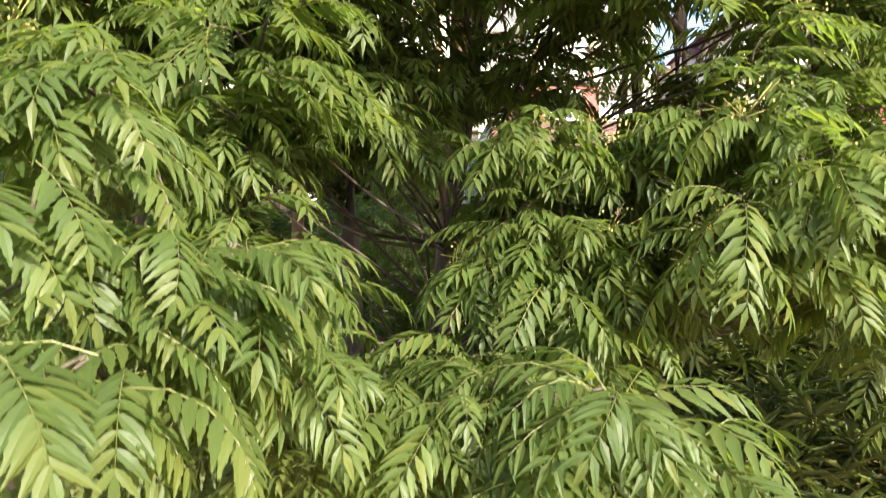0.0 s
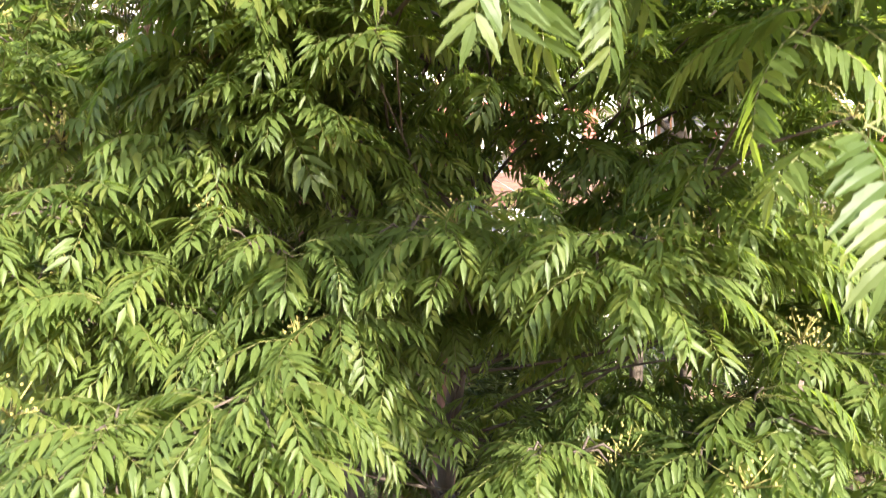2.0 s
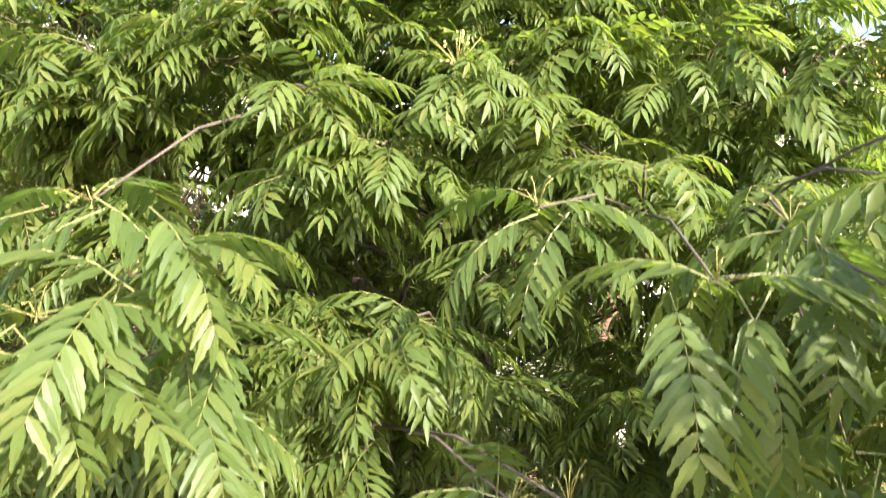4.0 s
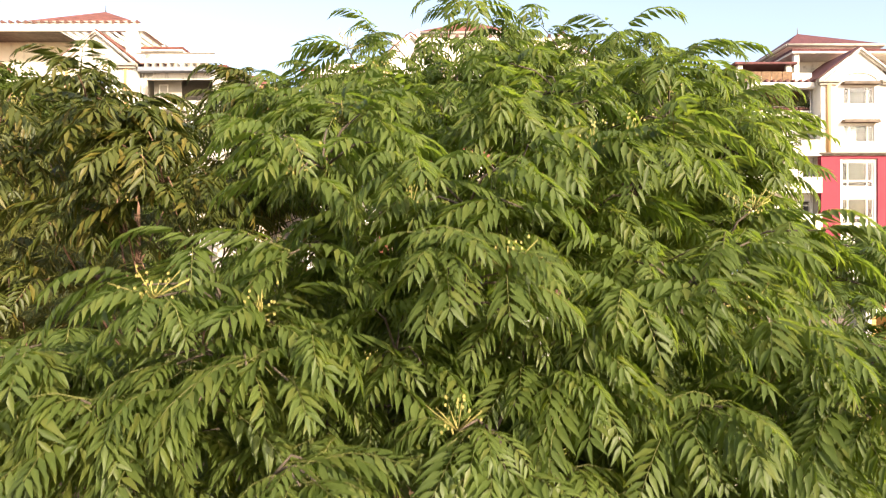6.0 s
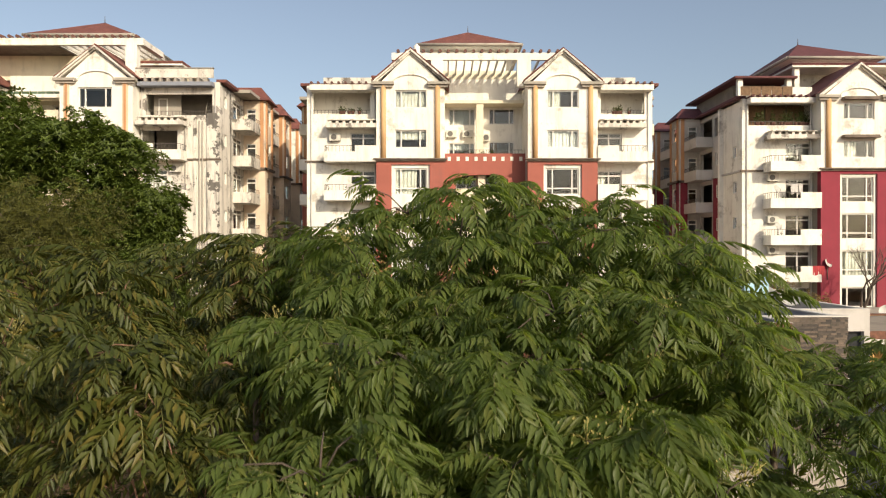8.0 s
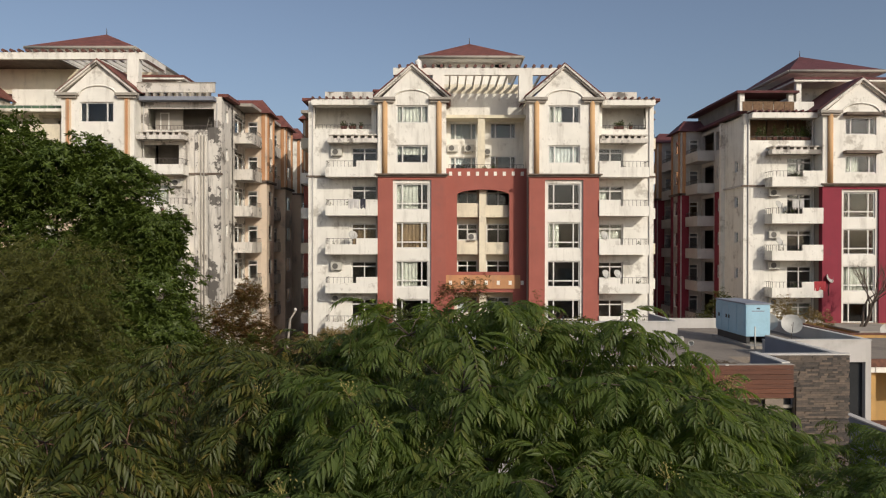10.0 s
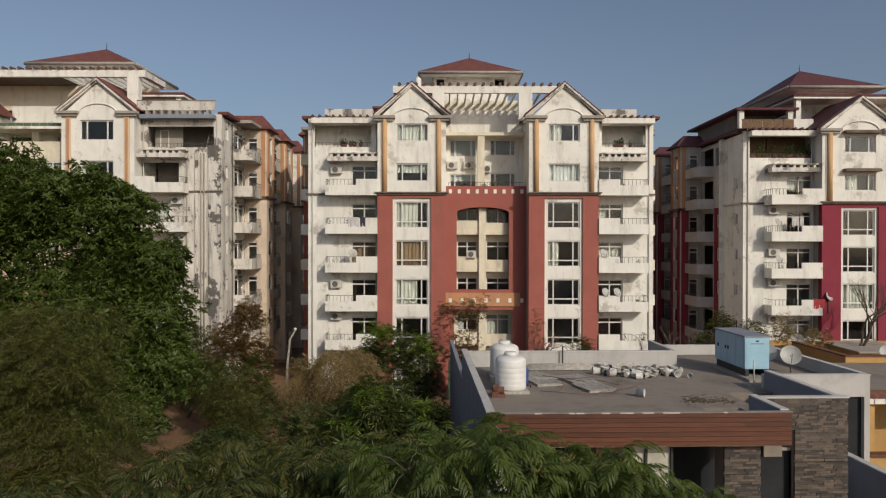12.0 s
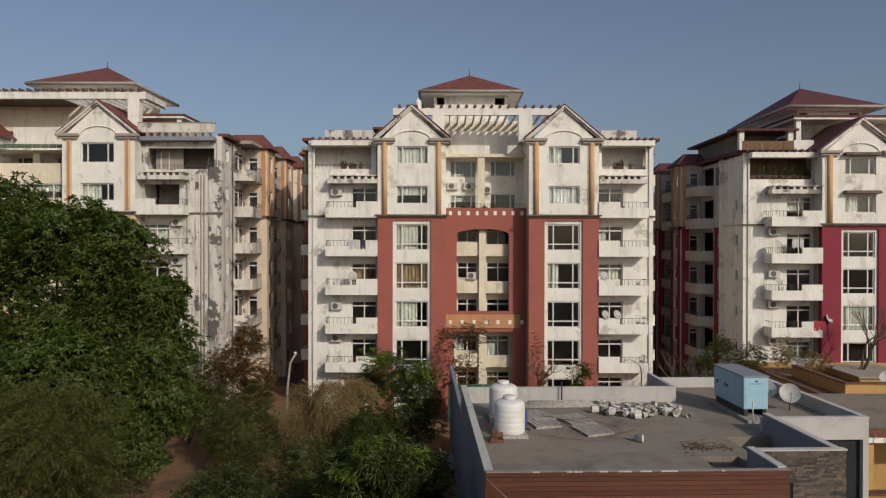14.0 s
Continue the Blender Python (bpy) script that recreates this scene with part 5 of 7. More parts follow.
def laundry(x, y, z, w, mat):
    """A cloth hung over a rail, with folds."""
    bm = bmesh.new()
    k = 8
    for i in range(k):
        a, c = x + w * i / k, x + w * (i + 1) / k
        ya, yc = y + 0.03 * math.sin(i * 1.9), y + 0.03 * math.sin((i + 1) * 1.9)
        quad(bm, (a, ya, z - 0.7 - 0.06 * math.sin(i)), (c, yc, z - 0.7 - 0.06 * math.sin(i + 1)), (c, y, z), (a, y, z))
        quad(bm, (a, y + 0.08, z - 0.5), (a, y, z), (c, y, z), (c, y + 0.08, z - 0.5))
    whole("hung_cloth", bm, mat, "washing hung over a balcony rail", "laundry", group="washing on the balconies")


YB = 51.7 + 1.2 - 1.35          # balcony fronts of the middle block
YE = 52.9 + 1.2 - 1.35


def storey_at(x, k):
    """Floor height of storey k of the block that stands at x."""
    return 0.22 + 2.87 * k if x > 20 else 0.23 + 3.03 * k if x < -15 else level(k)


laundry(-7.2, YB - 0.02, level(4) + 1.12, 0.8, CLOTH[1])
laundry(-6.3, YB - 0.02, level(4) + 1.12, 0.4, CLOTH[2])
laundry(27.3, YE + 0.55, storey_at(27, 4) + 1.75, 0.5, CLOTH[1])
laundry(27.9, YE + 0.55, storey_at(27, 4) + 1.75, 0.3, CLOTH[1])
laundry(28.7, YE - 0.02, storey_at(28, 2) + 1.12, 0.9, CLOTH[0])
for x, y, k in ((-6.9, YB + 0.2, 3), (12.2, YB + 0.2, 3), (12.3, YB + 0.15, 2), (13.2, YB + 0.2, 2), (29.9, YE + 0.1, 2), (26.0, YE + 0.1, 3), (26.0, YE + 0.2, 4)):
    dish_antenna((x, y, storey_at(x, k) + 1.3), 0.36, (0.4, -0.7, 0.4), 1.28)
lamp = thing("street_lamp", "grey street lamp with a curved arm before the block", "street lamp")
bm = bmesh.new()
tube(bm, [(13.6, 46.5, 0), (13.6, 46.5, 4.2), (13.5, 46.4, 4.7), (13.1, 46.2, 5.1), (12.6, 46.0, 5.25)], 0.07, 0.045, 8)
part("pole", bm, ACWHITE, lamp)
part("lamp_head", soft_box(12.25, 12.65, 45.9, 46.1, 5.18, 5.3, 0.03), ACWHITE, lamp)
lp = thing("lamp_post", "pale leaning lamp post at the mouth of the lane", "lamp post")
bm = bmesh.new()
tube(bm, [(-11.0, 47.8, 0), (-10.95, 47.8, 2.8), (-10.75, 47.8, 4.6), (-10.4, 47.8, 5.2)], 0.11, 0.06, 8)
part("shaft", bm, CONCRETE, lp)
bm = bmesh.new()
lathe(bm, [(0.05, 5.15), (0.10, 5.2), (0.12, 5.29), (0.09, 5.38), (0.03, 5.41)], -10.4, 47.8, 12)
part("lamp_globe", bm, GREYWALL, lp)
net = thing("shade_net", "green shade net stretched over a fence", "fence")
for i in range(6):
    part("net_panel", boxes((0.4 + i * 0.5, 0.88 + i * 0.5, 49.0, 49.03, 0.3, 2.9)), GREENMESH, net)
for i in range(4):
    part("net_post", boxes((0.38 + i * 1.0, 0.44 + i * 1.0, 49.04, 49.1, 0, 3.0)), METAL, net)
car = thing("car", "silver parked car under the trees by the wall", "car", pose(-1.3, 38.5, 0, 0, 0, 12))
bm = bmesh.new()
prism(bm, [(-2.0, 0.35), (2.0, 0.35), (2.05, 0.75), (1.2, 0.95), (-1.95, 0.98), (-2.1, 0.6)], -0.82, 0.82)
bmesh.ops.bevel(bm, geom=bm.edges[:], offset=0.06, segments=2, affect="EDGES")
part("body", bm, CARPAINT, car)
bm = bmesh.new()
prism(bm, [(-1.7, 0.96), (0.9, 0.96), (0.35, 1.45), (-1.2, 1.48)], -0.72, 0.72)
bmesh.ops.bevel(bm, geom=bm.edges[:], offset=0.05, segments=2, affect="EDGES")
part("cabin_glass", bm, DARKGLASS, car)
part("roof_panel", soft_box(-1.2, 0.4, -0.68, 0.68, 1.45, 1.51, 0.02), CARPAINT, car)
for x in (-1.3, 1.3):
    for y in (-0.82, 0.64):
        bm = bmesh.new()
        tube(bm, [(x, y, 0.31), (x, y + 0.18, 0.31)], 0.31, 0.31, 16)
        part("wheel", bm, DARK, car)


def pot_plant(x, y, z, r_, h):
    """A clay pot with a bushy plant."""
    ob = thing("potted_plant", "leafy plant in a clay pot on a balcony", "potted plant", group="balcony plants")
    bm = bmesh.new()
    lathe(bm, [(0.09, z), (0.14, z + 0.22), (0.15, z + 0.25), (0.12, z + 0.25), (0.05, z + 0.2)], x, y, 10)
    part("pot", bm, KNOB, ob)
    rr = random.Random(int(x * 100 + z * 10))
    bm = bmesh.new()
    for i in range(46):
        d = Vector((rr.gauss(0, 1), rr.gauss(0, 1), abs(rr.gauss(0.4, 0.9)))).normalized()
        p = Vector((x, y, z + 0.24)) + Vector((d.x * 0.22, d.y * 0.16, d.z * h)) * rr.uniform(0.3, 1.0)
        s = d.cross(Vector((rr.uniform(-1, 1), rr.uniform(-1, 1), 0.3))).normalized() * 0.05
        bm.faces.new([bm.verts.new(v) for v in (p - d * 0.07, p + s * 0.7, p + d * 0.08, p - s * 0.7)])
    part("foliage", bm, POTLEAF, ob)


POTLEAF = leafy("pot_plant_leaf", (0.03, 0.05, 0.015), (0.07, 0.09, 0.02), 0.5, 0.25)
pl = random.Random(77)
for k in range(1, 6):
    for x0, x1, y in ((-8.7, -6.8, YB + 0.3), (13.4, 15.3, YB + 0.3), (26.2, 28.2, YE + 0.3), (-21.9, -20.2, 52.05)):
        for _ in range(pl.randint(3, 7) if x0 == 26.2 else pl.randint(0, 4)):
            pot_plant(pl.uniform(x0, x1), y, storey_at(x0, k), 0.15, pl.uniform(0.5, 0.95))
for x0, x1, y, z in ((-9.6, -6, 53.1, level(6) + 0.75), (0.8, 4.5, 54.0, level(5) + 0.4), (24.5, 29.2, 54.25, storey_at(24, 6) + 0.75), (12.2, 15.4, 53.1, level(6) + 0.75)):
    for _ in range(24 if x0 == 24.5 else 6):
        pot_plant(pl.uniform(x0, x1), y, z, 0.15, pl.uniform(0.35, 0.6) * (2.4 if x0 == 24.5 else 1.0))

# ---- trees ----
LEAF = leafy("glossy_green_leaf", (0.100, 0.147, 0.046), (0.140, 0.192, 0.060), 0.46, 0.62, (0.168, 0.196, 0.058))
LEAF_OLD = leafy("dull_olive_leaf", (0.054, 0.070, 0.014), (0.096, 0.106, 0.024), 0.5, 0.36, (0.17, 0.13, 0.03))
LEAF_DEEP = leafy("deep_green_leaf", (0.060, 0.094, 0.022), (0.112, 0.155, 0.036), 0.5, 0.42)
LEAF_FEATHER = leafy("olive_feathery_leaf", (0.060, 0.066, 0.012), (0.108, 0.106, 0.020), 0.65, 0.3)
LEAF_MANGO = leafy("dark_long_leaf", (0.060, 0.086, 0.030), (0.118, 0.142, 0.052), 0.42, 0.38, (0.16, 0.18, 0.06))
LEAF_DRY = leafy("dry_brown_leaf", (0.19, 0.135, 0.066), (0.32, 0.235, 0.12), 0.8, 0.2)
LEAF_RED = leafy("reddish_brown_leaf", (0.11, 0.055, 0.025), (0.17, 0.10, 0.04), 0.6, 0.25, (0.10, 0.12, 0.03))
LEAF_SHOOT = leafy("pale_new_leaf", (0.17, 0.255, 0.04), (0.23, 0.32, 0.06), 0.5, 0.45)
STEM = plain("yellow_green_stalk", (0.17, 0.17, 0.05), 0.6, 0.3, 8, bumpy=0)
FLOWER = plain("yellow_flower_buds", (0.36, 0.31, 0.09), 0.7, 0.4, 20, bumpy=0)
BARK = bark("grey_brown_bark", (0.115, 0.085, 0.065))
BARK_RED = bark("reddish_bark", (0.24, 0.13, 0.085))


class Tris:
    """Triangles gathered for one mesh, with a material slot each."""

    def __init__(self):
        self.v, self.f, self.m = [], [], []

    def add(self, pts, faces, mat=0):
        o = len(self.v)
        self.v += [tuple(p) for p in pts]
        self.f += [tuple(o + k for k in f) for f in faces]
        self.m += [mat] * len(faces)

    def arrays(self):
        return np.array(self.v, dtype=np.float32), np.array(self.f, dtype=np.int32), np.array(self.m, dtype=np.int32)


def blade(t, base, d, nrm, length, width, fine, sag=0.12, sweep=Vector((0, 0, 0))):
    """One leaflet: pointed, folded along its midrib, bent down and swept sideways towards the tip; fine == 2 has a toothed edge."""
    d, nrm = d.normalized(), nrm.normalized()
    w = d.cross(nrm).normalized()
    lift = nrm * (width * 0.12)
    if fine == 2:
        def at(s):
            return base + d * length * s + (sweep - nrm * sag) * length * s * s

        pts, faces = [at(0.0), at(0.42), at(1.0)], []
        for sg in (1, -1):
            o = len(pts)
            for k in range(8):
                s = 0.06 + 0.115 * k
                h = 0.58 * width * math.sin(math.pi * s ** 0.72) ** 0.8 * (1.12 - 0.45 * s) * (1.06 if k % 2 else 0.88)
                pts.append(at(s + (0.05 if k % 2 else 0.0)) + w * (sg * h) + lift * (h / width))
            chain = [0] + list(range(o, o + 8)) + [2]
            faces += [(1, a, b) if sg > 0 else (1, b, a) for a, b in zip(chain, chain[1:])]
        t.add(pts, faces)
    elif fine:
        a, b = base + d * length * 0.33, base + d * length * 0.68 - nrm * sag * length * 0.4
        tip = base + d * length + (sweep - nrm * sag) * length
        b = b + sweep * length * 0.45
        pts = [base, a, b, tip, a + w * width * 0.5 + lift, b + w * width * 0.30 + lift, a - w * width * 0.5 + lift, b - w * width * 0.30 + lift]
        t.add(pts, [(0, 1, 4), (1, 2, 5), (1, 5, 4), (2, 3, 5), (0, 6, 1), (1, 6, 7), (1, 7, 2), (2, 7, 3)])
    else:
        a = base + d * length * 0.42
        tip = base + d * length + (sweep - nrm * sag) * length
        pts = [base, tip, a + w * width * 0.5 + lift, a - w * width * 0.5 + lift]
        t.add(pts, [(0, 1, 2), (0, 3, 1)])


def pinnate(seed, length, pairs, leaflet, width, start, droop, fine, open_angle=56, hang=0.2):
    """A feather-shaped leaf: stalk from the origin along +x, bending down, leaflets in pairs and one at the end."""
    r = random.Random(seed)
    t = Tris()
    n = 8
    p, pts, dirs = Vector((0, 0, 0)), [], []
    for i in range(n + 1):
        a = radians(start - droop * (i / n) ** 1.1)
        d = Vector((math.cos(a), 0, math.sin(a)))
        pts.append(p.copy())
        dirs.append(d)
        p = p + d * (length / n)
    S = Vector((0, 1, 0))
    # stalk
    for i in range(0, 0 if fine else n, 4):       # a flat ribbon far off
        a, b = S * (0.0032 * (1 - 0.6 * i / n)), S * (0.0032 * (1 - 0.6 * (i + 4) / n))
        t.add([pts[i] - a, pts[i] + a, pts[i + 4] + b, pts[i + 4] - b], [(0, 1, 2), (0, 2, 3)], 1)
    for i in range(0, n if fine else 0, 2):
        j = min(n, i + 2)
        ra, rb = 0.0028 * (1 - 0.7 * i / n), 0.0028 * (1 - 0.7 * j / n)
        ups = [(0, 1), (0.87, -0.5), (-0.87, -0.5)]
        q = []
        for k, rr in ((i, ra), (j, rb)):
            nn = S.cross(dirs[k]) * -1
            q += [pts[k] + S * (c * rr) + nn * (s * rr) for c, s in ups]
        t.add(q, [f for k in range(3) for f in ((k, (k + 1) % 3, 3 + (k + 1) % 3), (k, 3 + (k + 1) % 3, 3 + k))], 1)
    for i in range(pairs):
        s = 0.20 + 0.76 * i / (pairs - 1)
        x = s * n
        k = min(n - 1, int(x))
        base = pts[k].lerp(pts[k + 1], x - k)
        T = dirs[k].lerp(dirs[k + 1], x - k).normalized()
        N = S.cross(T) * -1
        size = leaflet * (0.72 + 0.5 * math.sin(math.pi * (0.12 + 0.8 * s))) * r.uniform(0.88, 1.1)
        for sg in (-1, 1):
            oa = radians(open_angle + r.uniform(-8, 8) - 14 * s)
            d = T * math.cos(oa) + S * (sg * math.sin(oa)) - Vector((0, 0, 1)) * (r.uniform(hang, hang + 0.4) * (1.15 - abs(T.z)))
            d.normalize()
            nb = N + S * (sg * r.uniform(0.1, 0.5)) + T * r.uniform(-0.2, 0.2)
            nb = (nb - d * nb.dot(d)).normalized()
            blade(t, base, d, nb, size, width * size / leaflet, fine, r.uniform(0.05, 0.25), T * r.uniform(0.05, 0.2))
    N = S.cross(dirs[n]) * -1
    blade(t, pts[n], dirs[n] - N * 0.15, N, leaflet * 0.9, width * 0.9, fine)
    return t.arrays()


def rosette(seed, blades, length, width, spread=70, fine=False):
    """A shoot tip: long blades fanning out of one point, hanging a little."""
    r = random.Random(seed)
    t = Tris()
    for i in range(blades):
        a = 2 * math.pi * i / blades + r.uniform(-0.4, 0.4)
        e = radians(90 - spread * r.uniform(0.5, 1.35))
        d = Vector((math.cos(e) * math.cos(a), math.cos(e) * math.sin(a), math.sin(e)))
        nrm = (Vector((0, 0, 1)) - d * d.z).normalized() if abs(d.z) < 0.98 else Vector((1, 0, 0))
        blade(t, d * 0.02, d, nrm, length * r.uniform(0.7, 1.15), width, fine, 0.25)
    return t.arrays()


def feather(seed, n, length, leaflet, width):
    """A thin branchlet with many narrow leaves on all sides."""
    r = random.Random(seed)
    t = Tris()
    for i in range(n):
        s = i / n
        base = Vector((length * s, 0.02 * math.sin(5 * s), -0.25 * length * s * s))
        a = r.uniform(0, 2 * math.pi)
        d = Vector((0.7, math.cos(a), math.sin(a) - 0.35)).normalized()
        nrm = d.cross(Vector((r.uniform(-1, 1), r.uniform(-1, 1), 1))).normalized()
        blade(t, base, d, nrm, leaflet * r.uniform(0.6, 1.2), width, False, 0.2)
    return t.arrays()


def leaf_mesh(name, unit, mats):
    v, f, m = unit
    me = bpy.data.meshes.new(name)
    me.from_pydata(v.tolist(), [], f.tolist())
    me.polygons.foreach_set("material_index", m)
    for x in mats:
        me.materials.append(x)
    return me


def merged(name, units, placed, mats, parent, label=""):
    """All placed leaves (unit number, 4x4) as one mesh under the tree."""
    V, F, M, o = [], [], [], 0
    for k, mat in placed:
        v, f, m = units[k]
        a = np.array(mat, dtype=np.float32)
        V.append(v @ a[:3, :3].T + a[:3, 3])
        F.append(f + o)
        M.append(m)
        o += len(v)
    V, F, M = np.concatenate(V), np.concatenate(F), np.concatenate(M)
    me = bpy.data.meshes.new(name)
    me.vertices.add(len(V))
    me.vertices.foreach_set("co", V.ravel())
    me.loops.add(F.size)
    me.loops.foreach_set("vertex_index", F.ravel())
    me.polygons.add(len(F))
    me.polygons.foreach_set("loop_start", np.arange(0, F.size, 3, dtype=np.int32))
    me.polygons.foreach_set("material_index", M)
    me.update(calc_edges=True)
    for x in mats:
        me.materials.append(x)
    ob = new(name, me)
    ob.parent = parent
    return tagged(ob, label, kind="stuff")


def turned(p, yaw, pitch, roll, s):
    return Matrix.Translation(p) @ Matrix.Rotation(yaw, 4, "Z") @ Matrix.Rotation(-pitch, 4, "Y") @ Matrix.Rotation(roll, 4, "X") @ Matrix.Scale(s, 4)


def spray(out, r, p, d, kinds, n=9, size=1.0, back=0.14):
    """Leaves round the end of a twig at p that points along d."""
    yaw0 = math.atan2(d.y, d.x)
    for i in range(n):
        s = (i + r.random()) / n
        yaw = yaw0 + r.uniform(-2.7, 2.7) * (0.45 + 0.6 * s)
        q = p - d * (back * s) + Vector((r.uniform(-0.02, 0.02), r.uniform(-0.02, 0.02), r.uniform(-0.02, 0.02)))
        out.append((r.choice(kinds), turned(q, yaw, r.uniform(-0.35, 0.55) * (1.1 - 0.5 * s), r.uniform(-0.45, 0.45), size * r.uniform(0.72, 1.12))))


def wood_line(a, b, r, bend=0.15, n=6):
    a, b = Vector(a), Vector(b)
    L = (b - a).length
    off = [Vector((r.uniform(-1, 1), r.uniform(-1, 1), r.uniform(-0.6, 0.6))) * L * bend * 0.5 for _ in range(2)]
    return [a.lerp(b, i / n) + off[0] * math.sin(math.pi * i / n) + off[1] * math.sin(2 * math.pi * i / n) * 0.4 for i in range(n + 1)]


FINE = [pinnate(10 + i, L, p, 0.118, 0.029, st, dr, True, 60) for i, (L, p, st, dr) in enumerate(((0.43, 8, 5, 62), (0.47, 8, 20, 85), (0.39, 7, -5, 50), (0.45, 8, 30, 100), (0.36, 7, -20, 45)))]
ROUGH = [pinnate(30 + i, L, p, 0.120, 0.031, st, dr, False, 60) for i, (L, p, st, dr) in enumerate(((0.45, 8, 5, 65), (0.50, 9, 20, 88), (0.42, 8, -5, 55), (0.48, 8, 30, 100)))]
NEEDLE = [feather(60 + i, 26, 0.45, 0.10, 0.016) for i in range(3)]
FAN = [rosette(70 + i, 10, 0.24, 0.045) for i in range(3)]
DROOP = [rosette(180 + i, 11, 0.33, 0.058, 98) for i in range(4)]
WEEP = [feather(160 + i, 15, 0.62, 0.085, 0.030) for i in range(3)]
TUFT = [rosette(170 + i, 11, 0.30, 0.11, 82) for i in range(4)]
SMALLFAN = [rosette(80 + i, 8, 0.16, 0.05) for i in range(3)]
NEAR = [pinnate(130 + i, L, p, 0.122, 0.0285, st, dr, 2, 60, 0.12) for i, (L, p, st, dr) in enumerate(((0.46, 9, -10, 60), (0.50, 9, 10, 85), (0.43, 8, -30, 48), (0.48, 9, 20, 100)))]


def limb(parent, a, b, r0, r1, r, mat, name="branch", n=6, sides=7, bend=0.15):
    bm = bmesh.new()
    pts = wood_line(a, b, r, bend, n)
    tube(bm, pts, r0, r1, sides)
    part(name, bm, mat, parent)
    return pts


GAPS = ((-0.26, 2.58, 0.34, 0.36), (1.35, 1.95, 0.5, 0.26), (0.85, 3.45, 0.34, 0.04), (-0.28, 5.25, 0.22, 0.16), (0.1, 3.3, 0.1, 0.1))


def in_gap(p, grow=0.0):
    """Openings in the leaf wall, seen as widening away from the open side."""
    k = 3.0 / max(p[1], 1.0)
    e = min(max(p[2], 2.7), 5.2) * 0.5 + 1.45
    x, z = p[0] * k, e + (p[2] - e) * k
    return any(((x - a) / (c + grow)) ** 2 + ((z - b) / (d + grow)) ** 2 < 1 for a, b, c, d in GAPS)


